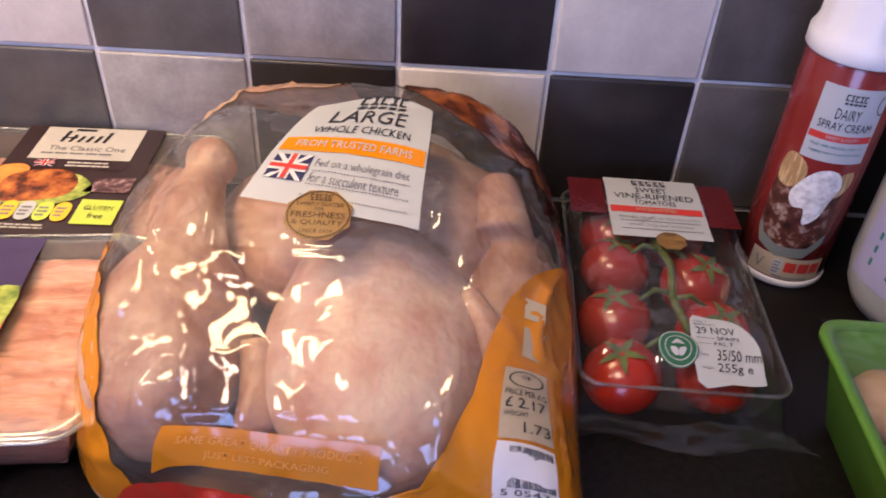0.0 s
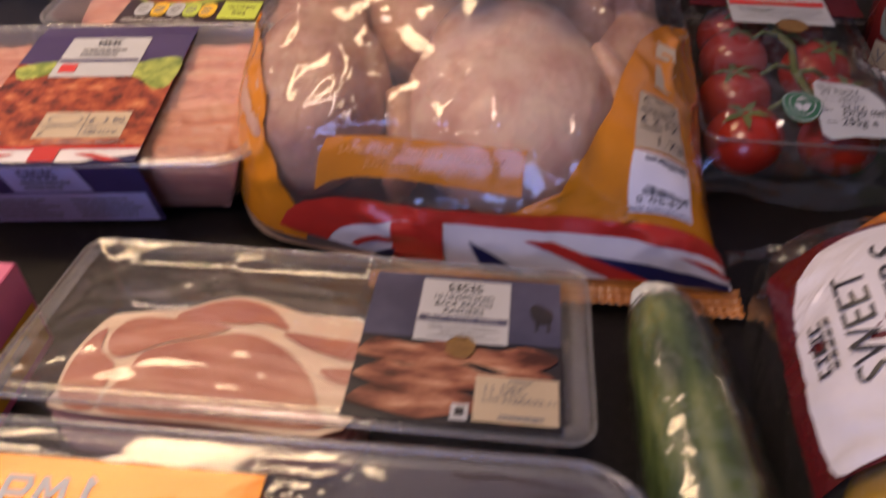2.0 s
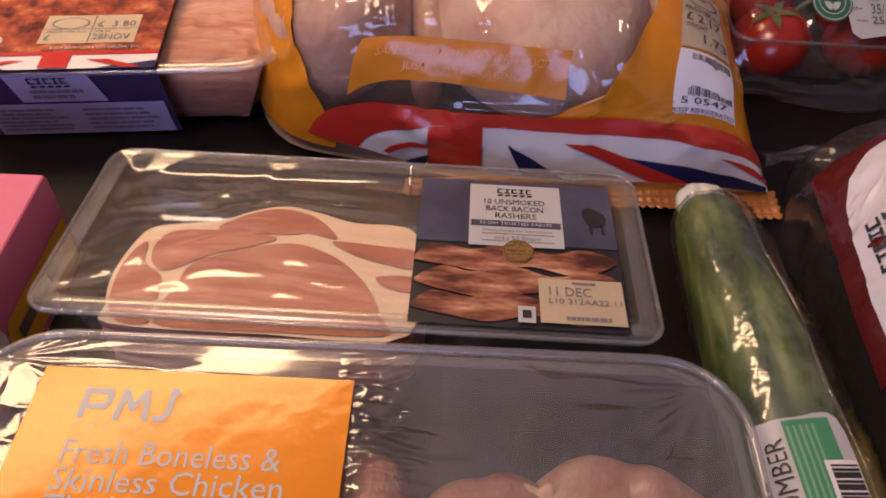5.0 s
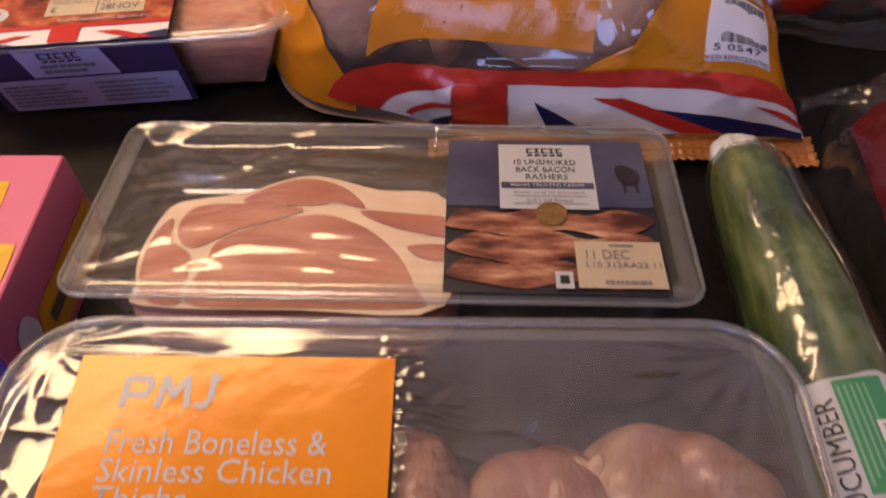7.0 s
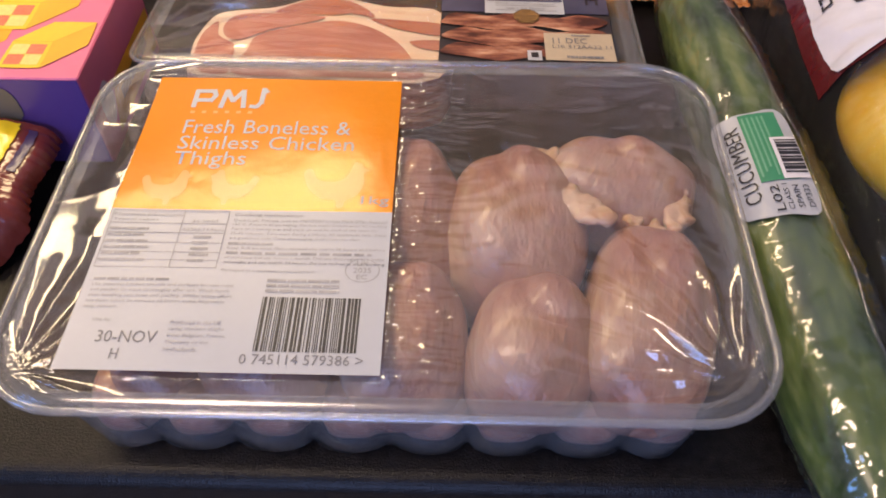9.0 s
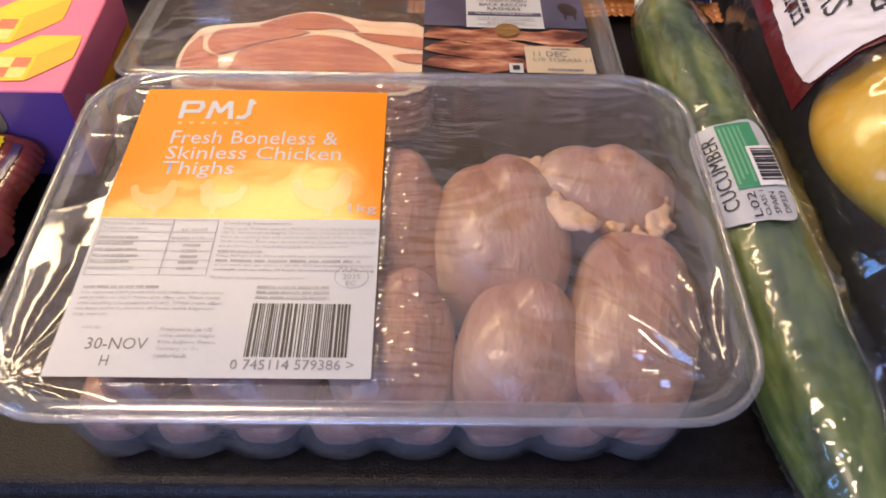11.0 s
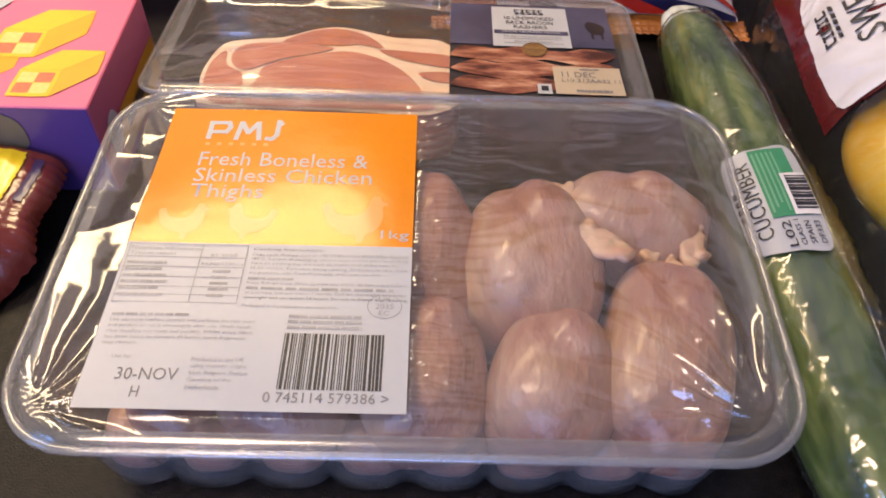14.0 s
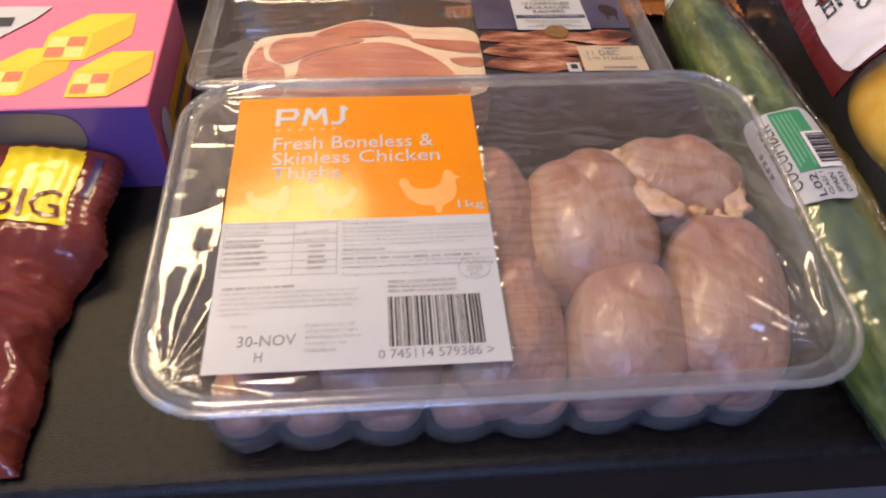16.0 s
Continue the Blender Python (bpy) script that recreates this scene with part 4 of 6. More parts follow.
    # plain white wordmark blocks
    def stroke(a0, b0, a1, b1, wide=0.020):
        dx, dy = (a1 - a0) * 0.096, (b1 - b0) * 0.134
        n = math.hypot(dx, dy)
        ox, oy = -dy / n * wide / 2, dx / n * wide / 2 * 0.72
        return poly(L, [(a0 - ox, b0 - oy), (a1 - ox, b1 - oy), (a1 + ox, b1 + oy), (a0 + ox, b0 + oy)], 0.00022)
    part("letter_mark", merge(stroke(0.170, 0.868, 0.170, 0.945), stroke(0.162, 0.938, 0.235, 0.938), stroke(0.235, 0.945, 0.250, 0.918), stroke(0.250, 0.922, 0.232, 0.893), stroke(0.240, 0.899, 0.175, 0.899)), WHITE, card)
    part("letter_mark", merge(stroke(0.280, 0.866, 0.292, 0.945), stroke(0.290, 0.944, 0.325, 0.893), stroke(0.322, 0.893, 0.360, 0.944), stroke(0.358, 0.945, 0.372, 0.866)), WHITE, card)
    part("letter_mark", merge(stroke(0.395, 0.875, 0.425, 0.871), stroke(0.422, 0.869, 0.440, 0.892), stroke(0.440, 0.885, 0.440, 0.955), stroke(0.436, 0.950, 0.458, 0.935)), WHITE, card)
    part("small_print", merge(*[panel(L, (0.165 + 0.046 * k, 0.843, 0.183 + 0.046 * k, 0.854), 0.0002) for k in range(6)]), ORANGE_PALE, card)
    for s, box, m in (("Fresh Boneless &", (0.16, 0.760, 0.815, 0.815), WHITE), ("Skinless Chicken", (0.16, 0.697, 0.835, 0.750), WHITE), ("Thighs", (0.16, 0.622, 0.435, 0.688), WHITE), ("1kg", (0.885, 0.495, 0.985, 0.532), WHITE),
                      ("30-NOV", (0.105, 0.072, 0.295, 0.104), GREY_INK), ("H", (0.165, 0.028, 0.190, 0.056), GREY_INK), ("0 745114 579386 >", (0.565, 0.022, 0.945, 0.048), GREY_INK),
                      ("UK", (0.895, 0.302, 0.935, 0.316), PALE_INK), ("2035", (0.885, 0.281, 0.945, 0.297), PALE_INK), ("EC", (0.897, 0.262, 0.932, 0.276), PALE_INK),
                      ("Nutrition Information", (0.02, 0.452, 0.27, 0.464), PALE_INK), ("Typical values", (0.02, 0.434, 0.18, 0.446), PALE_INK), ("as sold", (0.30, 0.434, 0.39, 0.445), PALE_INK),
                      ("663kJ/158kcal", (0.275, 0.402, 0.425, 0.414), PALE_INK), ("Cooking Instructions:", (0.445, 0.454, 0.69, 0.466), GREY_INK),
                      ("Oven cook: Preheat oven to 190\u00b0C/180\u00b0C/Gas Mark 5/Fan Assisted", (0.445, 0.438, 0.985, 0.449), PALE_INK), ("180\u00b0C. Remove all packaging. Do not wash chicken prior to cooking", (0.445, 0.423, 0.985, 0.434), PALE_INK),
                      ("Place on a baking tray and cook on middle shelf of the oven for", (0.445, 0.408, 0.955, 0.419), PALE_INK), ("25-30 minutes. Turn once during cooking. All appliances vary, these", (0.445, 0.393, 0.985, 0.404), PALE_INK),
                      ("are guidelines only. Cook thoroughly, until juices run clear.", (0.445, 0.378, 0.90, 0.389), PALE_INK),
                      ("Keep Refrigerated. Once opened use within 48 hours and before", (0.445, 0.346, 0.985, 0.357), PALE_INK), ("of purchase and use within 1 month. Defrost thoroughly in a fridge", (0.445, 0.316, 0.985, 0.327), PALE_INK),
                      ("overnight and use within 24 hours. Do not re-freeze after thawing.", (0.445, 0.301, 0.99, 0.312), GREY_INK), ("Packaged in a protective atmosphere.", (0.445, 0.276, 0.76, 0.287), PALE_INK),
                      ("Use separate kitchen utensils and surfaces for raw meat", (0.03, 0.228, 0.50, 0.240), PALE_INK), ("and poultry or wash thoroughly after use. Wash hands", (0.03, 0.212, 0.49, 0.224), PALE_INK),
                      ("after handling raw meat and poultry. Whilst every effort", (0.03, 0.196, 0.50, 0.208), PALE_INK), ("has been taken to remove all bones some fragments", (0.03, 0.180, 0.48, 0.192), PALE_INK), ("may remain.", (0.03, 0.164, 0.14, 0.176), PALE_INK),
                      ("Use by:", (0.075, 0.126, 0.135, 0.139), PALE_INK), ("Produced in the UK", (0.325, 0.122, 0.49, 0.134), PALE_INK), ("using chicken thighs", (0.325, 0.104, 0.50, 0.116), PALE_INK),
                      ("from Belgium, France,", (0.325, 0.086, 0.51, 0.098), PALE_INK), ("Germany or the", (0.325, 0.068, 0.46, 0.080), PALE_INK), ("Netherlands.", (0.325, 0.050, 0.43, 0.062), PALE_INK)):
        part("lettering", words(s, L, box, 0.00022), m, card)
    part("small_print", merge(dashes(L, (0.445, 0.330, 0.985, 0.343), 1, 7, 0.0002), dashes(L, (0.445, 0.360, 0.62, 0.373), 1, 9, 0.0002, words_per_row=2), dashes(L, (0.02, 0.30, 0.18, 0.42), 6, 10, 0.0002, 0.4, 3), dashes(L, (0.32, 0.30, 0.39, 0.395), 5, 11, 0.0002, 0.45, 1),
                              dashes(L, (0.03, 0.245, 0.32, 0.257), 1, 12, 0.0002), dashes(L, (0.605, 0.215, 0.86, 0.262), 3, 13, 0.0002, 0.55, 4)), PALE_INK, card)
    part("table_rule", merge(*[panel(L, (0.012, b, 0.425, b + 0.0022), 0.0002) for b in (0.47, 0.428, 0.397, 0.365, 0.335, 0.31, 0.287)], *[panel(L, (a, 0.287, a + 0.003, 0.47), 0.00025) for a in (0.012, 0.265, 0.423)]), PALE_INK, card)
    part("oval_mark", hoop(L, 0.915, 0.289, 0.058, 0.036, 0.05, 30, 0.0002), PALE_INK, card)
    part("barcode", barcode(L, (0.602, 0.055, 0.925, 0.205), 21, 0.0002, 32), INK, card)
    # pale poultry silhouettes
    def hen(cx, cy, s, flip):
        pts = [(-0.50, 0.10), (-0.56, 0.36), (-0.44, 0.44), (-0.34, 0.20), (-0.10, 0.14), (0.08, 0.24), (0.16, 0.50), (0.20, 0.62), (0.30, 0.60), (0.34, 0.50), (0.44, 0.42), (0.35, 0.36), (0.36, 0.10), (0.28, -0.16), (0.12, -0.30), (0.08, -0.46), (0.00, -0.46), (-0.04, -0.30), (-0.24, -0.26), (-0.42, -0.08)]
        return poly(L, [(cx + flip * a * s, cy + b * s * 0.62) for a, b in smooth_outline(pts, 3)], 0.00015)
    part("poultry_silhouette", hen(0.175, 0.545, 0.185, 1), ORANGE_PALE, card)
    part("poultry_silhouette", hen(0.40, 0.548, 0.185, -1), ORANGE_PALE, card)
    part("poultry_silhouette", hen(0.80, 0.560, 0.245, 1), ORANGE_PALE, card)
    return t


thigh_tray()


def chicken_thigh(name_at, r, turn, seed, fat=()):
    x, y, z = name_at
    ob = thing("chicken_thigh", "raw skinless chicken thigh folded in the clear tray", "chicken thigh", (x, y, 0), turn, "thighs in the tray")
    m = part("meat", merge(ball((0, 0, z), r, 0.13, 30 + seed, 40, 24, 0.80), ball((0.30 * r[0], 0.32 * r[1], z), (r[0] * 0.68, r[1] * 0.62, r[2] * 1.02), 0.16, 46 + seed, 30, 18, 0.85),
                           ball((-0.24 * r[0], -0.30 * r[1], z), (r[0] * 0.72, r[1] * 0.62, r[2] * 0.98), 0.16, 40 + seed, 30, 18, 0.85)), FLESH, ob)
    remeshed(m, 0.0018, 5)
    rnd = random.Random(seed)
    for fx, fy, fz, half, wide, lean in fat:
        # a ragged strip of fat along a slanting line, torn at its edges
        c, sn = math.cos(radians(lean)), math.sin(radians(lean))
        lobes = []
        for k in range(15):
            d = (k / 14 - 0.5) * 2 * half
            o = rnd.uniform(-0.6, 0.6) * wide
            lobes.append(ball((fx + o * c - d * sn, fy + o * sn + d * c, fz - 0.0008 + rnd.uniform(-0.0006, 0.0006)), (wide * rnd.uniform(0.35, 0.75), half * rnd.uniform(0.10, 0.24), 0.0022), 0.6, 240, 22, 12, 0.9, lean + rnd.uniform(-50, 50)))
        f = part("fat", merge(*lobes), FAT, ob, "yellowish fat trim")
        remeshed(f, 0.0009, 2)
    return ob


for at, r, turn, seed, fat in (
        ((-0.018, -0.016, 0.030), (0.0275, 0.0375, 0.0285), 3, 0, ((0.019, 0.006, 0.0540, 0.021, 0.0075, 27),)),
        ((0.0200, 0.0030, 0.029), (0.0320, 0.0250, 0.0280), -22, 1, ((0.026, -0.006, 0.0485, 0.011, 0.0055, 20),)),
        ((-0.0140, -0.0690, 0.030), (0.0225, 0.0270, 0.0280), -4, 2, ()),
        ((0.0260, -0.0580, 0.030), (0.0235, 0.0390, 0.0285), -9, 3, ((0.000, 0.034, 0.0480, 0.010, 0.0045, 75),)),
        ((-0.0610, -0.0120, 0.029), (0.0220, 0.0385, 0.0270), 0, 4, ()),
        ((-0.0590, -0.0660, 0.029), (0.0225, 0.0290, 0.0275), 5, 5, ()),
        ((-0.105, -0.012, 0.026), (0.024, 0.036, 0.024), 3, 6, ()),
        ((-0.104, -0.064, 0.026), (0.024, 0.028, 0.024), -5, 7, ()),
        ((-0.143, -0.062, 0.024), (0.018, 0.028, 0.022), 8, 8, ()),
        ((-0.1545, -0.0765, 0.0170), (0.0120, 0.0165, 0.0150), 0, 9, ()),
        ((-0.1285, -0.0775, 0.0170), (0.0130, 0.0160, 0.0150), 4, 10, ()),
        ((-0.1010, -0.0775, 0.0170), (0.0130, 0.0160, 0.0150), -4, 11, ()),
        ((-0.0740, -0.0775, 0.0170), (0.0130, 0.0160, 0.0150), 2, 12, ()),
        ((-0.0470, -0.0775, 0.0170), (0.0130, 0.0160, 0.0150), -3, 13, ()),
        ((-0.0200, -0.0775, 0.0170), (0.0130, 0.0160, 0.0150), 5, 14, ()),
        ((0.0075, -0.0775, 0.0170), (0.0130, 0.0160, 0.0150), 0, 15, ()),
        ((0.0330, -0.0765, 0.0170), (0.0115, 0.0160, 0.0150), 0, 16, ())):
    chicken_thigh(at, r, turn, seed * 3, fat)


# ---- bacon ----
def raise_near_side(ob):
    """The pack is deeper at its near side: its top slopes, its base stays flat."""
    for o in ob.children_recursive:
        for v in o.data.vertices:
            x, y, z = v.co
            v.co.z = z + z / 0.030 * (0.0050 * (1 - y / 0.051) - 0.0012 * x / 0.12 - 0.001)


def bacon_pack():
    b = thing("bacon_pack", "clear vacuum tray of back bacon with a dark printed sleeve", "bacon pack", (-0.0735, 0.1270, 0), -0.4)
    w, d, z = 0.1185, 0.0510, 0.0300
    tray(b, -w, w, -d, d, z, 0.010, 0.013, 0.001, 0.008, bead=0.0010)

    def film(i, j):
        x, y = -w + 0.002 + i * (2 * w - 0.004), -d + 0.002 + j * (2 * d - 0.004)
        q = Vector((x, y, 0.7))
        e = min(1.0, min(w - abs(x), d - abs(y)) / 0.012)
        s = 0.00030 * e * noise.noise(Vector((x * 16, y * 60 + x * 30, 2))) + 0.0001 * e * noise.noise(q * 40)
        s += 0.00050 * e * math.exp(-((x + 0.075) / 0.040) ** 2) * (1 - 2 * abs(math.sin(y * 150 - x * 75 + 2 * noise.noise(q * 26))))
        s += 0.00022 * e * math.exp(-((x + 0.03) / 0.05) ** 2) * (1 - 2 * abs(math.sin(y * 320 + x * 40 + 2 * noise.noise(q * 20))))
        # the sheet dips over the empty far side and rises over the rashers
        dip = 0.0035 * e * max(0.0, min(1.0, (y + 0.01 + 0.15 * abs(x + 0.04)) / 0.03)) if x < 0.02 else 0.0
        return x, y, z + 0.0016 + s - 0.0016 * e - dip
    part("lid_film", grid(film, 150, 70), FILM_PUCKER, b, "clear puckered film")
    P = top_at(0.0240, -0.0490, 0.1060, 0.0380, z + 0.0022)
    sl = part("sleeve", panel(P, lift=0.0, nu=10, nv=10), BACON_SLEEVE, b, "dark slate printed sleeve panel")
    part("photo_sky", panel(P, (0, 0.52, 1, 1), 0.0004), BACON_SKY, sl)
    part("pig_silhouette", merge(poly(P, smooth_outline([(0.84, 0.78), (0.86, 0.70), (0.90, 0.67), (0.95, 0.69), (0.96, 0.76), (0.92, 0.80), (0.87, 0.82)], 3), 0.0006), panel(P, (0.87, 0.62, 0.885, 0.70), 0.0006), panel(P, (0.93, 0.62, 0.945, 0.70), 0.0006)), BACON_SLEEVE, sl)
    for lo, hi, sh in ((0.03, 0.19, 0.00), (0.17, 0.35, 0.04), (0.33, 0.50, -0.02)):
        wave = [(0.03 + sh, lo + 0.05), (0.01, (lo + hi) / 2), (0.10 + sh, hi), (0.28, hi - 0.03), (0.46 + sh, hi + 0.01), (0.66, hi - 0.04), (0.84 + sh, hi), (0.97, hi - 0.05), (0.95, lo + 0.06), (0.78, lo - 0.01), (0.58 + sh, lo + 0.04), (0.36, lo - 0.01), (0.18, lo + 0.02)]
        part("rasher_photo", poly(P, smooth_outline(wave, 4), 0.0005 + 0.0006 * lo), BACON_PHOTO, sl, "printed photograph of fried rashers")
    lab = part("label", panel(P, (0.26, 0.50, 0.735, 0.965), 0.0008), WHITE, sl, "white product label")
    Q = sub(P, 0.26, 0.50, 0.735, 0.965)
    part("brand_mark", brand_bars(Q, (0.30, 0.80, 0.70, 0.93), 0.0011), INK, lab)
    for s, box in (("10 UNSMOKED", (0.16, 0.66, 0.82, 0.745)), ("BACK BACON", (0.18, 0.545, 0.80, 0.63)), ("RASHERS", (0.28, 0.43, 0.72, 0.515))):
        part("lettering", words(s, Q, box, 0.0011), INK, lab)
    part("blue_stripe", panel(Q, (0.02, 0.295, 0.98, 0.39), 0.0010), BACON_SKY, lab)
    part("lettering", words("FROM TRUSTED FARMS", Q, (0.12, 0.315, 0.88, 0.365), 0.0013), WHITE, lab)
    part("lettering", words("Slowly cured for succulence", Q, (0.14, 0.20, 0.88, 0.26), 0.0011), GREY_INK, lab)
    part("lettering", words("and a full flavour", Q, (0.27, 0.09, 0.76, 0.15), 0.0011), GREY_INK, lab)
    part("table_rule", merge(panel(Q, (0.14, 0.175, 0.9, 0.185), 0.0011), panel(Q, (0.14, 0.065, 0.9, 0.075), 0.0011)), GREY_INK, lab)
    medallion(P, (0.425, 0.385, 0.585, 0.545), sl, 0.0012)
    st = part("date_sticker", panel(P, (0.595, 0.025, 0.985, 0.295), 0.0010), BEIGE, sl, "worn beige date panel")
    D = sub(P, 0.595, 0.025, 0.985, 0.295)
    part("lettering", words("11 DEC", D, (0.12, 0.60, 0.62, 0.80), 0.0013), GREY_INK, st)
    part("lettering", words("L10 312AA22 11", D, (0.11, 0.42, 0.96, 0.54), 0.0013), GREY_INK, st)
    part("small_print", merge(dashes(D, (0.4, 0.86, 0.7, 0.94), 1, 3, 0.0013), dashes(D, (0.3, 0.06, 0.85, 0.16), 1, 4, 0.0013, 0.8)), GREY_INK, st)
    part("code_square", panel(P, (0.495, 0.02, 0.575, 0.115), 0.0010), WHITE, sl)
    part("square_mark", panel(P, (0.515, 0.045, 0.555, 0.09), 0.0013), INK, sl)
    raise_near_side(b)
    return b


bacon_pack()


def bacon_rashers():
    r = thing("bacon_rashers", "stack of raw pink back bacon rashers edged with fat", "bacon", (-0.0735, 0.1270, 0), -0.4)
    P = top_at(-0.105, -0.049, 0.025, 0.040, 0.0)
    out = smooth_outline([(0.136, -0.017), (0.095, 0.091), (0.073, 0.292), (0.11, 0.558), (0.192, 0.624), (0.336, 0.665), (0.434, 0.747), (0.528, 0.794), (0.628, 0.772), (0.773, 0.701), (0.997, 0.63), (0.996, 0.008), (0.588, -0.028)], 4)
    rings = [[P(a, b, 0.003) for a, b in out]]
    for k in range(5):
        zz = 0.0042 + 0.0042 * k
        rings += [[P(0.5 + (a - 0.5) * s, 0.5 + (b - 0.5) * s, z2) for a, b in out] for s, z2 in ((0.985, zz), (1.0, zz + 0.0016), (1.0, zz + 0.0034))]
    part("layered_edge", loft(rings, True, False), BACON_EDGE, r, "layered edge of the rashers")
    top = rings[-1][0][2]
    part("fat", poly(P, out, top + 0.0004, 1), BACON_FAT, r, "creamy fat of the top rasher")
    for pts in ([(0.345, 0.596), (0.419, 0.712), (0.53, 0.77), (0.652, 0.716), (0.735, 0.574), (0.638, 0.608), (0.571, 0.589)],
                [(0.162, 0.445), (0.201, 0.567), (0.345, 0.592), (0.538, 0.563), (0.459, 0.49), (0.348, 0.425), (0.245, 0.316), (0.189, 0.334)],
                [(0.281, 0.203), (0.298, 0.352), (0.397, 0.443), (0.509, 0.506), (0.618, 0.524), (0.742, 0.446), (0.848, 0.288), (0.908, 0.102), (0.923, -0.008), (0.618, -0.018), (0.285, -0.017), (0.254, 0.091)],
                [(0.721, 0.555), (0.882, 0.54), (0.994, 0.513), (0.995, 0.401), (0.893, 0.426), (0.799, 0.471)],
                [(0.878, 0.335), (0.995, 0.346), (0.995, 0.257), (0.921, 0.27)],
                [(0.101, 0.113), (0.092, 0.353), (0.134, 0.493), (0.156, 0.353), (0.228, 0.262), (0.238, 0.091), (0.237, -0.007), (0.152, -0.001)]):
        part("lean", poly(P, smooth_outline(pts, 4), top + 0.0009), BACON_LEAN, r, "pink lean meat")
    raise_near_side(r)
    return r


bacon_rashers()


# ---- minced meat tray with a printed sleeve ----
def mince_tray():
    t = thing("mince_tray", "clear tray of minced pork with a purple printed sleeve", "food tray", (-0.2350, 0.2830, 0), 6.0)
    w, d, z = 0.1080, 0.0760, 0.0500
    tray(t, -w, w, -d, d, z, 0.022, 0.022, 0.001, 0.007, bead=0.0012, mat=TRAY_CLEAR, rim=TRAY_RIM)
    part("lid_film", grid(lambda i, j: (lambda x, y: (x, y, z + 0.001 + 0.0006 * noise.noise(Vector((x, y, 0)) * 35)))(-w + 0.006 + i * (2 * w - 0.012), -d + 0.006 + j * (2 * d - 0.012)), 40, 30), FILM_TIGHT, t, "clear lidding film")
    x0, x1 = -0.0470, 0.0490
    T = plane_at((x0, -d - 0.001, z + 0.0024), (x1 - x0, 0, 0), (0, 0.1340, 0))
    sl = part("sleeve", merge(panel(T, lift=0.0), panel(plane_at((x0, -d + 0.015, 0.002), (x1 - x0, 0, 0), (0, -0.016, z)), lift=0.0), panel(plane_at((x1, d - 0.004, z + 0.0012), (x0 - x1, 0, 0), (0, -0.0160, 0.0012)), lift=0.0)), PURPLE, t, "purple printed card sleeve", False)
    part("purple_photo", panel(T, (0, 0.74, 1, 1), 0.0004), PURPLE, sl)
    part("mince_photo", panel(T, (0, 0.10, 1, 0.74), 0.0005), MINCE_PHOTO, sl, "printed photograph of cooked mince")
    part("lettuce_photo", poly(T, smooth_outline([(0.74, 0.74), (0.99, 0.78), (0.99, 0.55), (0.90, 0.52), (0.80, 0.60), (0.72, 0.64)], 3), 0.0007), LETTUCE_PHOTO, sl)
    part("lettuce_photo", poly(T, smooth_outline([(0.02, 0.70), (0.22, 0.76), (0.28, 0.68), (0.10, 0.60)], 3), 0.0007), LETTUCE_PHOTO, sl)
    lab = part("label", panel(T, (0.24, 0.62, 0.74, 0.97), 0.0009), WHITE, sl, "white product label")
    Q = sub(T, 0.24, 0.62, 0.74, 0.97)
    part("brand_mark", brand_bars(Q, (0.36, 0.78, 0.66, 0.93), 0.0013), INK, lab)
    part("small_print", dashes(Q, (0.22, 0.48, 0.80, 0.72), 2, 4, 0.0013, 0.6, 4), GREY_INK, lab)
    part("rule", panel(Q, (0.02, 0.36, 0.98, 0.42), 0.0013), PURPLE, lab)
    part("flag_mark", panel(Q, (0.08, 0.10, 0.28, 0.30), 0.0013), RED_FLAT, lab)
    pr = part("price_panel", panel(T, (0.38, 0.155, 0.86, 0.34), 0.0008), BEIGE, sl, "beige price panel")
    D = sub(T, 0.38, 0.155, 0.86, 0.34)
    for s, box in (("\u00a3  3 80", (0.56, 0.56, 0.96, 0.76)), ("28NOV", (0.55, 0.10, 0.94, 0.30)), ("\u00a3", (0.05, 0.10, 0.11, 0.28)), ("PRICE PER KG", (0.06, 0.36, 0.46, 0.43)), ("USE BY", (0.56, 0.36, 0.72, 0.43))):
        part("lettering", words(s, D, box, 0.0012), GREY_INK, pr)
    part("oval_mark", hoop(D, 0.27, 0.70, 0.20, 0.20, 0.08, 24, 0.0012), GREY_INK, pr)
    part("table_rule", merge(panel(D, (0, 0.48, 1, 0.495), 0.0011), panel(D, (0.51, 0, 0.52, 1), 0.0011)), GREY_INK, pr)
    part("lettering", words("KEEP REFRIGERATED BELOW 5\u00b0C", T, (0.46, 0.115, 0.90, 0.132), 0.0012), WHITE, sl)
    part("farm_badge", disc(T, 0.13, 0.175, 0.075, 0.045, 20, 0.0009), WHITE, sl)
    part("badge_mark", disc(T, 0.13, 0.185, 0.035, 0.018, 12, 0.0012), RED_FLAT, sl)
    # flag stripe at the front of the top face
    F = sub(T, 0, 0.0, 1, 0.10)
    fl = part("flag_band", panel(F, lift=0.0006), FLAG_WHITE, sl, "Union Jack band")
    part("red_stripe", panel(F, (0, 0.80, 1, 1), 0.0010), RED, fl)
    for pts in ([(0, 0), (0, 0.35), (0.30, 0.0)], [(1, 0), (1, 0.40), (0.72, 0.0)]):
        part("blue_field", poly(F, pts, 0.0009), NAVY, fl)
    for pts in ([(0.06, 0.0), (0.16, 0.0), (0.36, 0.5), (0.28, 0.5)], [(0.84, 0.0), (0.94, 0.0), (0.76, 0.5), (0.66, 0.5)]):
        part("red_diagonal", poly(F, pts, 0.0011), RED, fl)
    part("red_cross", panel(F, (0.44, 0, 0.58, 0.85), 0.0012), RED, fl)
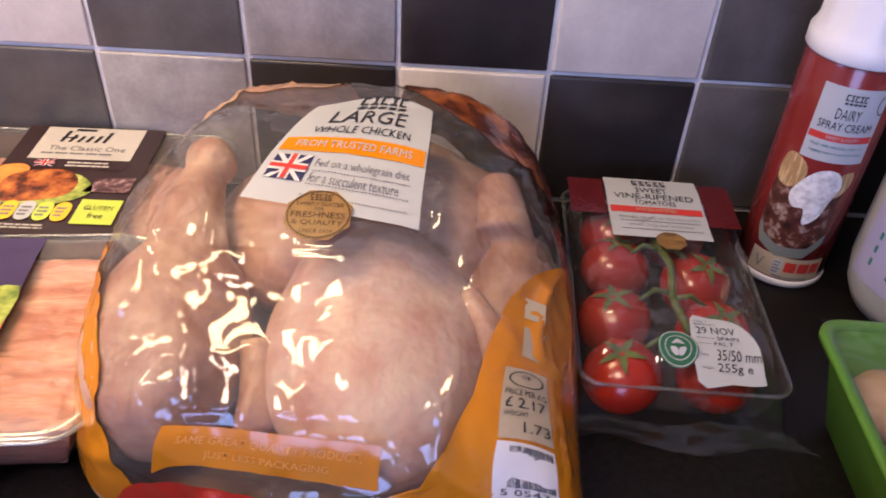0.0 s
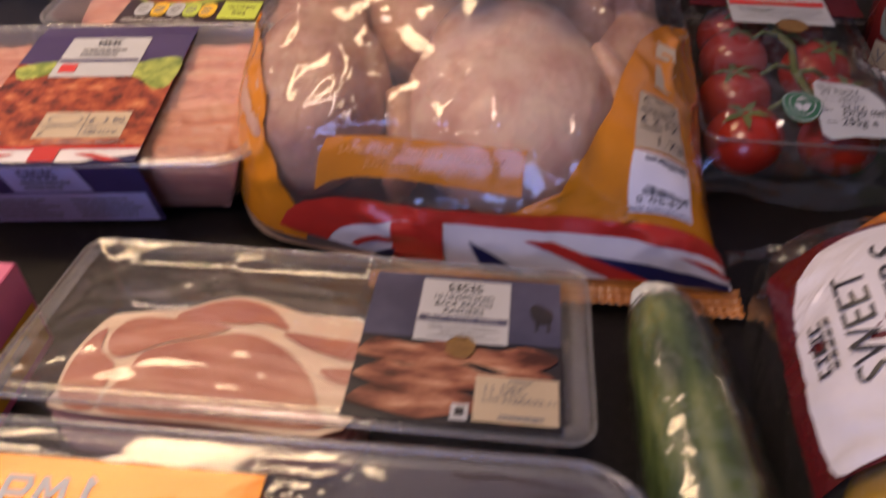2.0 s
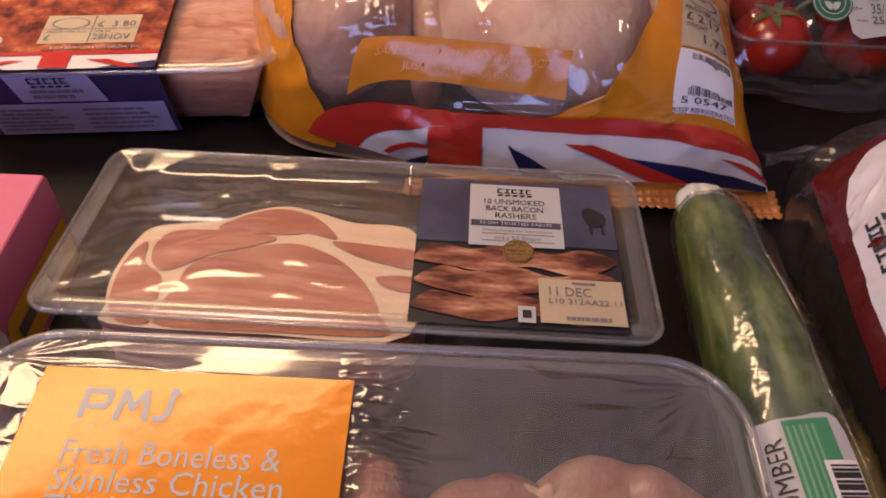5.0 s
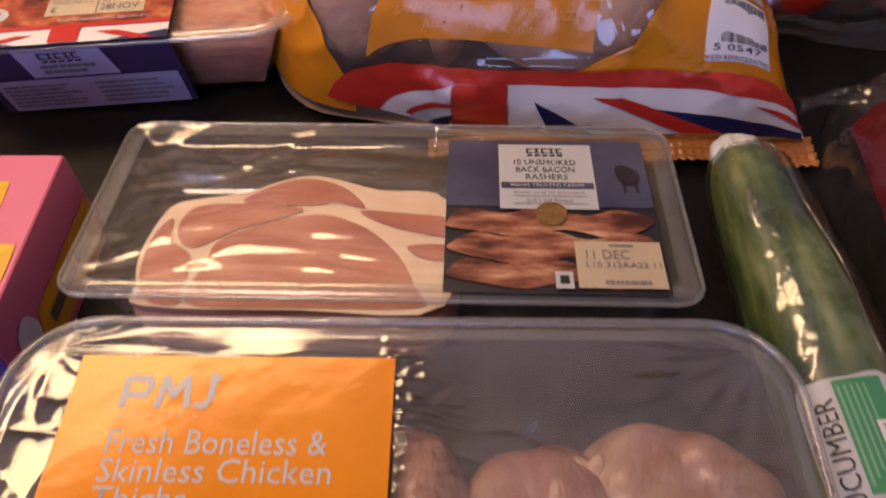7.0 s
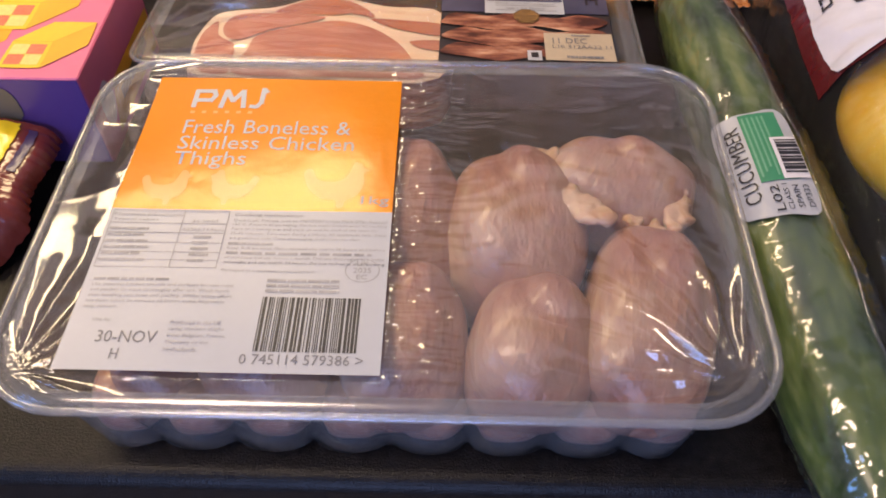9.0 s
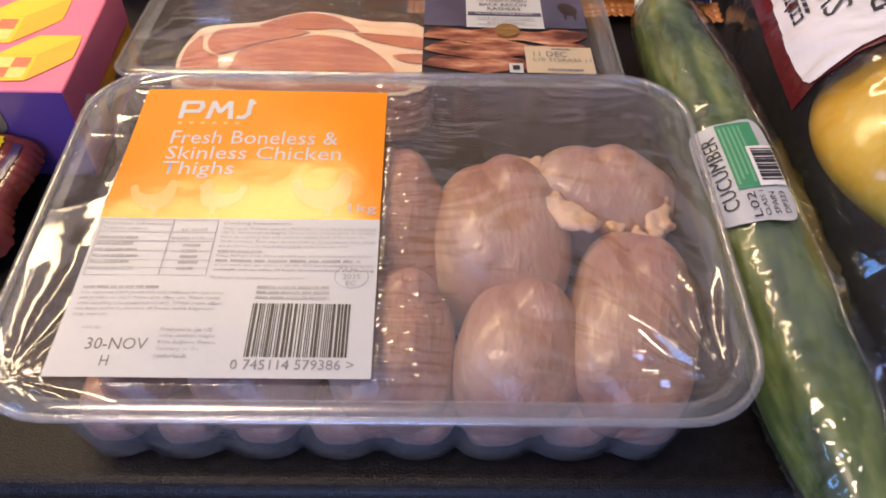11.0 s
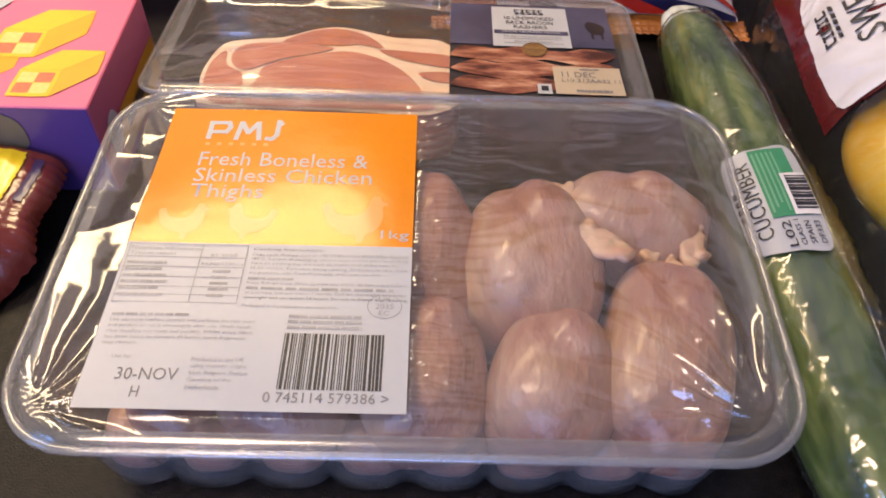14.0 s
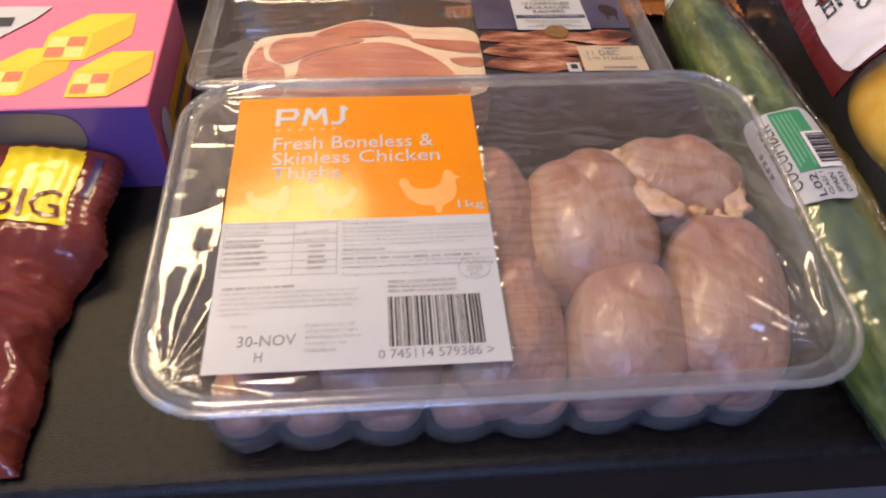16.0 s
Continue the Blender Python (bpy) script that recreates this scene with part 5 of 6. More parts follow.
    # front face print
    V = plane_at((x0, -d + 0.015 - 0.0002, 0.002), (x1 - x0, 0, 0), (0, -0.016, z))
    fp = part("front_panel", poly(V, [(0.05, 0.02), (0.97, 0.02), (0.97, 0.52), (0.05, 0.52)], 0.0004), LILAC, sl, "pale lilac information panel")
    part("small_print", merge(dashes(V, (0.08, 0.08, 0.46, 0.46), 6, 5, 0.0008, 0.5, 5), dashes(V, (0.54, 0.08, 0.94, 0.46), 5, 6, 0.0008, 0.4, 4)), GREY_INK, fp)
    wl = part("front_label", poly(V, [(0.27, 0.55), (0.70, 0.55), (0.66, 0.97), (0.25, 0.97)], 0.0005), LILAC, sl)
    part("brand_mark", brand_bars(sub(V, 0.36, 0.78, 0.56, 0.92), (0, 0, 1, 1), 0.0009), INK, wl)
    part("small_print", dashes(V, (0.34, 0.60, 0.62, 0.76), 2, 8, 0.0009, 0.6, 4), GREY_INK, wl)
    return t


mince_tray()


def mince_block():
    def top(i, j):
        x, y = -0.087 + 0.174 * i, -0.0575 + 0.115 * j
        e = min(i, 1 - i, j, 1 - j)
        z = 0.045 * min(1.0, 0.86 + 3.0 * e) ** 0.5 + 0.0025 * noise.noise(Vector((x * 40, y * 120, 0))) + 0.0015 * noise.noise(Vector((x * 200, y * 200, 3)))
        k = 1.0 + 0.12 * min(1, z / 0.046)
        return x * k, y * k, max(z, 0.004)
    vs, fs = grid(top, 110, 80)
    nu, nv = 111, 81
    rim = [i for i in range(nu)] + [j * nu + nu - 1 for j in range(1, nv)] + [(nv - 1) * nu + i for i in range(nu - 2, -1, -1)] + [j * nu for j in range(nv - 2, 0, -1)]
    k = len(vs)
    vs += [(vs[i][0] * 0.855, vs[i][1] * 0.80, 0.0025) for i in rim]
    n = len(rim)
    fs += [(rim[a], k + a, k + (a + 1) % n, rim[(a + 1) % n]) for a in range(n)]
    return vs, fs


single("minced_pork", mince_block(), MINCE, "block of pale pink minced pork in strands", "minced meat", (-0.2350, 0.2830, 0), 6.0)


# ---- burger tray against the wall ----
def burger_pack():
    t = thing("burger_pack", "clear tray of beef burgers with a dark printed sleeve", "food tray", (-0.2150, 0.4340, 0), 1.5)
    w, d, z = 0.1020, 0.0620, 0.0420
    tray(t, -w, w, -d, d, z, 0.020, 0.016, 0.001, 0.006, bead=0.0012)
    part("lid_film", grid(lambda i, j: (lambda x, y: (x, y, z + 0.001 + 0.0006 * noise.noise(Vector((x, y, 4)) * 35)))(-w + 0.006 + i * (2 * w - 0.012), -d + 0.006 + j * (2 * d - 0.012)), 40, 26), FILM_TIGHT, t)
    x0, x1 = -0.046, 0.050
    T = plane_at((x0, -d - 0.001, z + 0.0024), (x1 - x0, 0, 0), (0, 2 * d + 0.002, 0))
    sl = part("sleeve", merge(panel(T, lift=0.0), panel(plane_at((x0, -d + 0.010, 0.002), (x1 - x0, 0, 0), (0, -0.011, z)), lift=0.0)), SLEEVE_BROWN, t, "dark brown printed card sleeve", False)
    g = part("grey_panel", panel(T, (0.14, 0.66, 0.86, 0.99), 0.0004), SLEEVE_GREY, sl, "pale grey title panel")
    Q = sub(T, 0.14, 0.66, 0.86, 0.99)
    # script wordmark as plain strokes
    part("wordmark", merge(*[poly(Q, [(0.20 + 0.085 * k, 0.52), (0.235 + 0.085 * k, 0.52), (0.265 + 0.085 * k, 0.52 + h), (0.23 + 0.085 * k, 0.52 + h)], 0.0008) for k, h in enumerate((0.36, 0.24, 0.20, 0.20, 0.22, 0.34))], panel(Q, (0.20, 0.64, 0.36, 0.67), 0.0008), panel(Q, (0.30, 0.88, 0.50, 0.95), 0.0008)), INK, g)
    part("lettering", words("The Classic One", Q, (0.14, 0.25, 0.90, 0.40), 0.0008), GREY_INK, g)
    part("small_print", dashes(Q, (0.10, 0.13, 0.92, 0.20), 1, 5, 0.0008), GREY_INK, g)
    part("dark_strip", panel(T, (0.14, 0.565, 0.86, 0.655), 0.0004), SLEEVE_BROWN, sl)
    part("strip_print", dashes(T, (0.44, 0.58, 0.80, 0.64), 2, 6, 0.0007, 0.5, 4), SLEEVE_GREY, sl)
    union_flag(sub(T, 0.22, 0.58, 0.36, 0.645), sl, 0.0007)
    part("bun_photo", poly(T, smooth_outline([(0.0, 0.40), (0.0, 0.56), (0.14, 0.60), (0.22, 0.55), (0.16, 0.46), (0.06, 0.38)], 4), 0.0005), BUN_PHOTO, sl)
    part("lettuce_photo", poly(T, smooth_outline([(0.06, 0.30), (0.12, 0.42), (0.5, 0.52), (0.66, 0.46), (0.72, 0.36), (0.58, 0.26), (0.3, 0.22)], 4), 0.0006), LETTUCE_PHOTO, sl)
    part("burger_photo", poly(T, smooth_outline([(0.10, 0.34), (0.12, 0.48), (0.30, 0.55), (0.50, 0.54), (0.60, 0.44), (0.56, 0.32), (0.34, 0.26), (0.16, 0.26)], 4), 0.0008), BURGER_PHOTO, sl, "printed photograph of a grilled burger")
    part("onion_photo", poly(T, [(0.66, 0.36), (0.97, 0.36), (0.97, 0.50), (0.72, 0.48)], 0.0006), ONION_PHOTO, sl)
    lime = part("lime_panel", panel(T, (0.70, 0.085, 0.97, 0.29), 0.0009), LIME, sl, "lime green square badge")
    part("lettering", words("GLUTEN", T, (0.74, 0.20, 0.93, 0.235), 0.0012), SLEEVE_BROWN, lime)
    part("lettering", words("free", T, (0.79, 0.13, 0.89, 0.175), 0.0012), SLEEVE_BROWN, lime)
    for k, m in enumerate((WHITE, YELLOW, WHITE, LIME, YELLOW)):
        b = part("nutrition_badge", poly(T, smooth_outline([(0.10 + 0.115 * k, 0.13), (0.10 + 0.115 * k, 0.23), (0.15 + 0.115 * k, 0.26), (0.20 + 0.115 * k, 0.23), (0.20 + 0.115 * k, 0.13), (0.15 + 0.115 * k, 0.10)], 3), 0.0009), m, sl)
        part("small_print", dashes(T, (0.115 + 0.115 * k, 0.13, 0.185 + 0.115 * k, 0.22), 3, 30 + k, 0.0012, 0.5, 2), GREY_INK, b)
    part("small_print", dashes(T, (0.05, 0.03, 0.62, 0.075), 2, 40, 0.0008, 0.5, 9), SLEEVE_GREY, sl)
    return t


burger_pack()


def burger(at):
    ob = single("burger", ball((0, 0, 0), (0.045, 0.048, 0.017), 0.08, 50, 30, 14, 0.8), MINCE, "raw pink beef burger in the clear tray", "burger", at, 0, "burgers in the tray")
    return ob


for bx in (-0.265, -0.166):
    burger((bx, 0.434, 0.0195))


# ---- vine tomatoes ----
def tomato_pack():
    t = thing("tomato_pack", "clear flow-wrapped punnet of red vine tomatoes", "tomato punnet", (0.1720, 0.3740, 0), -2.0)
    w, d, z = 0.0570, 0.0920, 0.0340
    tray(t, -w, w, -d, d, z, 0.012, 0.010, 0.001, 0.0018, bead=0.0005, rim=TRAY_CLEAR)

    def wrap(i, j):
        x, y = -1 + 2 * i, -1 + 2 * j
        h = 0.048 * (1 - abs(x) ** 6) ** 0.5 * (1 - 0.9 * abs(y) ** 9)
        px, py = x * (w + 0.003), y * (d + 0.004)
        q = Vector((px, py, 9))
        h += 0.0010 * noise.noise(q * 45) + 0.0020 * max(0.0, 1 - 3 * abs(noise.noise(Vector((px * 50, py * 22, 2))))) ** 2 - 0.001
        return px, py, max(h, 0.003)
    part("wrap_film", grid(wrap, 70, 100), FILM, t, "clear crinkled wrapping film")

    def tail(i, j):
        s = 0.003 * math.sin(11 * i) + 0.003 * noise.noise(Vector((i * 9, j * 4, 1)))
        wide = 1.0 + 0.05 * j
        return (-w - 0.002 + 2 * (w + 0.002) * i) * wide + 0.016 * i * j, -d - 0.003 - 0.009 * j + 0.004 * math.sin(9 * i) * j, max(0.0015, 0.010 * (1 - j) + 0.002 + s * (1 - 0.4 * j))
    part("film_tail", grid(tail, 60, 14), FILM, t, "flattened film end")

    def T(a, b, lift=0.0):
        x, y = -w + a * 2 * w, -d + b * 2 * d
        return x, y, 0.0487 + lift - 0.020 * max(0, b - 0.90) - 0.09 * max(0, 0.10 - b)
    lab = part("label", panel(sub(T, 0.235, 0.615, 0.785, 0.985), lift=0.0, nu=6, nv=10), WHITE, t, "white printed label")
    Q = sub(T, 0.235, 0.615, 0.785, 0.985)
    part("brand_mark", brand_bars(Q, (0.30, 0.855, 0.68, 0.95), 0.0005), INK, lab)
    for s, box in (("SWEET", (0.32, 0.72, 0.66, 0.81)), ("VINE-RIPENED", (0.08, 0.605, 0.92, 0.695)), ("TOMATOES", (0.28, 0.515, 0.72, 0.585))):
        part("lettering", words(s, Q, box, 0.0005), INK, lab)
    part("red_stripe", panel(Q, (0.02, 0.375, 0.97, 0.475), 0.0004), RED_FLAT, lab)
    part("lettering", words("HAND-PICKED", Q, (0.29, 0.40, 0.71, 0.45), 0.0008), BEIGE, lab)
    part("lettering", words("Brought to you on the vine to be", Q, (0.10, 0.265, 0.92, 0.325), 0.0005), GREY_INK, lab)
    part("lettering", words("sweet, juicy and succulent", Q, (0.18, 0.15, 0.84, 0.21), 0.0005), GREY_INK, lab)
    part("table_rule", merge(panel(Q, (0.1, 0.235, 0.92, 0.245), 0.0005), panel(Q, (0.1, 0.11, 0.92, 0.12), 0.0005)), GREY_INK, lab)
    medallion(T, (0.46, 0.545, 0.635, 0.645), t, 0.0010)
    part("red_print", panel(sub(T, 0.02, 0.74, 0.225, 0.97), lift=-0.0004, nu=3, nv=4), RED_BAG, t)
    part("red_print", panel(sub(T, 0.795, 0.70, 0.97, 0.97), lift=-0.0004, nu=3, nv=4), RED_BAG, t)
    S = sub(T, 0.535, 0.005, 0.845, 0.215)
    st = part("date_sticker", poly(S, smooth_outline([(0.0, 0.0), (0.0, 1.0), (0.28, 1.03), (0.68, 0.97), (0.92, 0.68), (0.99, 0.12), (0.96, 0.0), (0.5, -0.01)], 3), 0.0006), WHITE, t, "white date sticker")
    for s, box in (("29 NOV", (0.054, 0.702, 0.645, 0.842)), ("SPAIN", (0.344, 0.586, 0.667, 0.660)), ("PAL 7", (0.280, 0.474, 0.559, 0.551)), ("35/50 mm", (0.301, 0.281, 0.957, 0.421)), ("255g e", (0.301, 0.105, 0.817, 0.246)),
                   ("Class 1", (0.043, 0.937, 0.237, 0.972)), ("Best before", (0.043, 0.877, 0.366, 0.912)), ("Produce of", (0.043, 0.607, 0.301, 0.642)), ("Variety", (0.043, 0.495, 0.237, 0.530)), ("Size", (0.065, 0.333, 0.172, 0.368)), ("Weight", (0.065, 0.158, 0.237, 0.193))):
        part("lettering", words(s, S, box, 0.0010), INK, st)
    B = sub(T, 0.355, 0.035, 0.545, 0.155)
    badge = part("round_sticker", disc(B, 0.5, 0.5, 0.5, 0.5, 32, 0.0008), GREEN_STICKER, t, "round dark green sticker")
    part("sticker_ring", merge(hoop(B, 0.5, 0.5, 0.47, 0.47, 0.05, 32, 0.0011), hoop(B, 0.5, 0.5, 0.33, 0.33, 0.07, 28, 0.0011)), WHITE, badge)
    part("sticker_emblem", merge(poly(B, smooth_outline([(0.34, 0.55), (0.5, 0.72), (0.66, 0.55), (0.5, 0.58)], 3), 0.0012), poly(B, smooth_outline([(0.31, 0.48), (0.48, 0.45), (0.48, 0.28), (0.36, 0.33)], 3), 0.0012), poly(B, smooth_outline([(0.69, 0.48), (0.52, 0.45), (0.52, 0.28), (0.64, 0.33)], 3), 0.0012)), WHITE, badge)
    return t


tomato_pack()


def tomato():
    t = thing("tomato", "glossy red vine tomato with a green calyx", "tomato", (0, 0, 0), 0, "tomatoes on the vine")
    part("fruit", ball((0, 0, 0.0205), (0.0222, 0.0222, 0.0196), 0.05, 28, 30, 20, 0.97), TOMATO, t)
    for k in range(5):
        a = 2 * math.pi * k / 5 + 0.3
        c, s = math.cos(a), math.sin(a)
        part("sepal", ([(0.002 * -s, 0.002 * c, 0.0400), (-0.002 * -s, -0.002 * c, 0.0400), (0.007 * c - 0.0022 * s, 0.007 * s + 0.0022 * c, 0.0404), (0.007 * c + 0.0022 * s, 0.007 * s - 0.0022 * c, 0.0404), (0.014 * c, 0.014 * s, 0.0385)],
                       [(0, 1, 3, 2), (2, 3, 4)]), VINE, t)
    return t


first = tomato()
spots = [(0.148, 0.390, 0), (0.194, 0.386, 40), (0.145, 0.344, 75), (0.196, 0.341, 20), (0.143, 0.303, 110), (0.190, 0.300, 160), (0.150, 0.434, 200), (0.196, 0.430, 250)]
for n, (tx, ty, ta) in enumerate(spots):
    lean = Matrix.Translation((tx, ty, 0.002)) @ Matrix.Rotation(radians(ta), 4, "Z") @ Matrix.Rotation(radians(14 if n % 2 else -12), 4, "X")
    if n == 0:
        first.matrix_world = lean
    else:
        copy_thing(first, lean)
single("tomato_vine", merge(tube([(0.172, 0.44, 0.038), (0.170, 0.405, 0.042), (0.176, 0.375, 0.043), (0.171, 0.345, 0.043), (0.176, 0.318, 0.041)], 0.0024, 8),
                            *[tube([(0.172, y, 0.042), ((0.172 + x) / 2, y + 0.002, 0.043), (x, y - 0.004, 0.039)], [0.0018, 0.0016, 0.0012], 7) for x, y in ((0.152, 0.392), (0.190, 0.390), (0.152, 0.350), (0.192, 0.346), (0.150, 0.312), (0.188, 0.310))]),
       VINE, "branching green tomato vine", "vine")


# ---- spray cream can ----
def around(cx, r, a0, a1, z0, z1):
    """Maps (a, b) onto a cylinder wall about the local z axis; angles in degrees, a runs left to right as seen from outside."""
    def P(a, b, lift=0.0):
        th = radians(a0 + a * (a1 - a0))
        return (r + lift) * math.cos(th), (r + lift) * math.sin(th), z0 + b * (z1 - z0)
    return P


def turned(prof, n=48):
    return loft([[(r * math.cos(2 * math.pi * k / n), r * math.sin(2 * math.pi * k / n), z) for k in range(n)] for r, z in prof], True, True)


def spray_can():
    c = thing("spray_cream_can", "red aerosol can of spray cream with a white cap", "aerosol can", (0.2735, 0.4400, 0), 0)
    R = 0.0290
    part("body", turned([(R - 0.001, 0.004), (R, 0.005), (R, 0.158), (R - 0.002, 0.162)]), CAN_RED, c, "red lacquered metal body")
    part("base_ring", turned([(R - 0.003, 0.0), (R + 0.0008, 0.001), (R + 0.001, 0.004), (R + 0.0004, 0.006)]), CAP_WHITE, c)
    n = 96
    prof = [(R + 0.0012, 0.160, 0), (R + 0.0022, 0.161, 0), (R + 0.0022, 0.170, 0), (R + 0.0005, 0.173, 0), (R - 0.0005, 0.178, 0.5), (R - 0.002, 0.205, 1), (R - 0.003, 0.226, 1), (R - 0.006, 0.229, 0.6)]
    part("cap", loft([[((r - f * 0.0014 * (0.5 + 0.5 * math.cos(12 * 2 * math.pi * k / n))) * math.cos(2 * math.pi * k / n), (r - f * 0.0014 * (0.5 + 0.5 * math.cos(12 * 2 * math.pi * k / n))) * math.sin(2 * math.pi * k / n), z) for k in range(n)] for r, z, f in prof], True, True), CAP_WHITE, c, "white fluted plastic cap")
    P = around(0, R, 200, 318, 0.0, 0.160)

    def wrapped(name, shape_fn, mat, parent, label=""):
        return part(name, shape_fn, mat, parent, label)
    lab = wrapped("label", panel(sub(P, 0.17, 0.62, 0.80, 0.925), lift=0.0003, nu=20, nv=2), WHITE, c, "white product label")
    Q = sub(P, 0.17, 0.62, 0.80, 0.925)
    part("brand_mark", brand_bars(Q, (0.36, 0.79, 0.68, 0.92), 0.0006), INK, lab)
    part("lettering", words("DAIRY", Q, (0.30, 0.59, 0.66, 0.73), 0.0006), INK, lab)
    part("lettering", words("SPRAY CREAM", Q, (0.10, 0.44, 0.90, 0.55), 0.0006), INK, lab)
    part("red_stripe", panel(Q, (0.02, 0.29, 0.98, 0.38), 0.0005, 20, 1), RED_FLAT, lab)
    part("lettering", words("SWEET & FLUFFY", Q, (0.28, 0.315, 0.78, 0.36), 0.0008), WHITE, lab)
    part("lettering", words("Made with whipping cream, for", Q, (0.10, 0.19, 0.92, 0.24), 0.0006), TEAL, lab)
    part("lettering", words("topping desserts and hot drinks", Q, (0.10, 0.10, 0.92, 0.15), 0.0006), TEAL, lab)
    part("circle_mark", hoop(Q, 0.95, 0.80, 0.085, 0.13, 0.14, 24, 0.0007), INK, lab)
    part("lettering", words("12-5", P, (0.80, 0.945, 0.98, 0.985), 0.0006), INK, c)
    part("sundae_photo", poly(P, smooth_outline([(0.02, 0.27), (0.02, 0.48), (0.22, 0.55), (0.55, 0.52), (0.72, 0.50), (0.72, 0.30), (0.58, 0.22), (0.30, 0.20), (0.10, 0.22)], 4), 0.0003, 2), SUNDAE, c, "printed photograph of a chocolate sundae")
    part("wafer_photo", poly(P, smooth_outline([(0.03, 0.50), (0.05, 0.60), (0.16, 0.62), (0.30, 0.58), (0.28, 0.50), (0.14, 0.47)], 3), 0.0005, 2), WAFER, c)
    part("wafer_photo", poly(P, smooth_outline([(0.62, 0.56), (0.76, 0.58), (0.78, 0.52), (0.68, 0.47), (0.60, 0.48)], 3), 0.0005, 1), WAFER, c)
    part("cream_photo", poly(P, smooth_outline([(0.22, 0.46), (0.34, 0.55), (0.46, 0.585), (0.60, 0.58), (0.68, 0.52), (0.62, 0.45), (0.56, 0.37), (0.44, 0.33), (0.40, 0.40), (0.28, 0.40)], 4), 0.0007, 2), CREAM, c, "printed swirl of whipped cream")
    part("glass_photo", poly(P, [(0.02, 0.30), (0.10, 0.235), (0.30, 0.20), (0.58, 0.215), (0.74, 0.29), (0.74, 0.24), (0.58, 0.165), (0.30, 0.15), (0.08, 0.185), (0.02, 0.25)], 0.0006, 2), BOTTLE_GREY, c)
    bp = part("nutrition_panel", panel(P, (0.05, 0.045, 0.86, 0.155), 0.0004, 20, 1), BEIGE, c, "beige and red nutrition strip")
    part("vegetarian_mark", poly(P, [(0.11, 0.125), (0.135, 0.125), (0.165, 0.085), (0.20, 0.125), (0.215, 0.125), (0.165, 0.065)], 0.0007), GREY_INK, bp)
    part("red_boxes", merge(panel(P, (0.44, 0.085, 0.56, 0.135), 0.0007, 3), panel(P, (0.58, 0.085, 0.70, 0.135), 0.0007, 3), panel(P, (0.72, 0.085, 0.82, 0.135), 0.0007, 3)), RED_FLAT, bp)
    part("white_box", panel(P, (0.31, 0.065, 0.41, 0.140), 0.0007, 3), WHITE, bp)
    part("small_print", merge(dashes(P, (0.32, 0.07, 0.40, 0.135), 4, 5, 0.0010, 0.5, 2), dashes(P, (0.34, 0.050, 0.80, 0.062), 1, 6, 0.0008, 0.6, 8)), GREY_INK, bp)
    return c


spray_can()


# ---- milk-white bottle ----
def bottle():
    b = thing("milk_bottle", "white plastic bottle with a pale label of teal stripes", "bottle", (0.3520, 0.3960, 0))
    part("body", turned([(0.034, 0.0), (0.042, 0.004), (0.047, 0.014), (0.050, 0.030), (0.0505, 0.060), (0.0505, 0.145), (0.049, 0.150)]), MILK_WHITE, b, "milky plastic lower body")
    part("shoulder", turned([(0.0495, 0.150), (0.0485, 0.175), (0.042, 0.200), (0.030, 0.220), (0.020, 0.232), (0.019, 0.245)]), BOTTLE_GREY, b, "grey translucent shoulder")
    part("cap", turned([(0.021, 0.244), (0.0215, 0.247), (0.0215, 0.262), (0.019, 0.265)]), TEAL, b, "teal screw cap")
    P = around(0, 0.0506, 175, 290, 0.030, 0.145)
    lab = part("label", panel(P, lift=0.0003, nu=30, nv=2), LILAC, b, "pale blue printed label")
    for k in range(7):
        part("teal_stripe", poly(P, [(0.12, 0.62 - 0.085 * k), (0.80, 0.58 - 0.085 * k), (0.80, 0.625 - 0.085 * k), (0.12, 0.665 - 0.085 * k)], 0.0006, 2), TEAL, lab)
    part("round_mark", disc(P, 0.16, 0.82, 0.055, 0.05, 24, 0.0006), TEAL, lab)
    part("small_print", dashes(P, (0.26, 0.72, 0.8, 0.9), 4, 9, 0.0006, 0.5, 5), TEAL, lab)
    return b


bottle()


# ---- green tub of mushrooms ----
def mushroom_tub():
    t = thing("mushroom_tub", "bright green plastic tub of mushrooms under clear film", "food tub", (0.3220, 0.2520, 0), -1.0)
    w, d, z = 0.0860, 0.0620, 0.0600

    def ring(i, zz):
        return [(x, y, zz) for x, y in rrect(-w + i, w - i, -d + i, d - i, max(0.014 - i * 0.3, 0.006), 6)]
    part("tub_wall", loft([ring(0.0205, 0.001), ring(0.0175, 0.004), ring(0.006, z - 0.006), ring(0.005, z - 0.002), ring(0.0075, z - 0.002), ring(0.0195, 0.005), ring(0.022, 0.003)], True, True), GREEN_TUB, t, "tapered green plastic wall")
    part("rim", loft([ring(0.004, z - 0.004), ring(0, z - 0.003), ring(0, z), ring(0.001, z + 0.001), ring(0.0055, z + 0.001), ring(0.006, z - 0.002)]), GREEN_TUB, t, "rolled green rim")
    part("lid_film", grid(lambda i, j: (lambda x, y: (x, y, z + 0.0016 + 0.0012 * noise.noise(Vector((x, y, 6)) * 30)))(-w + 0.003 + i * (2 * w - 0.006), -d + 0.003 + j * (2 * d - 0.006)), 40, 30), FILM, t, "clear stretched film")
    return t


mushroom_tub()


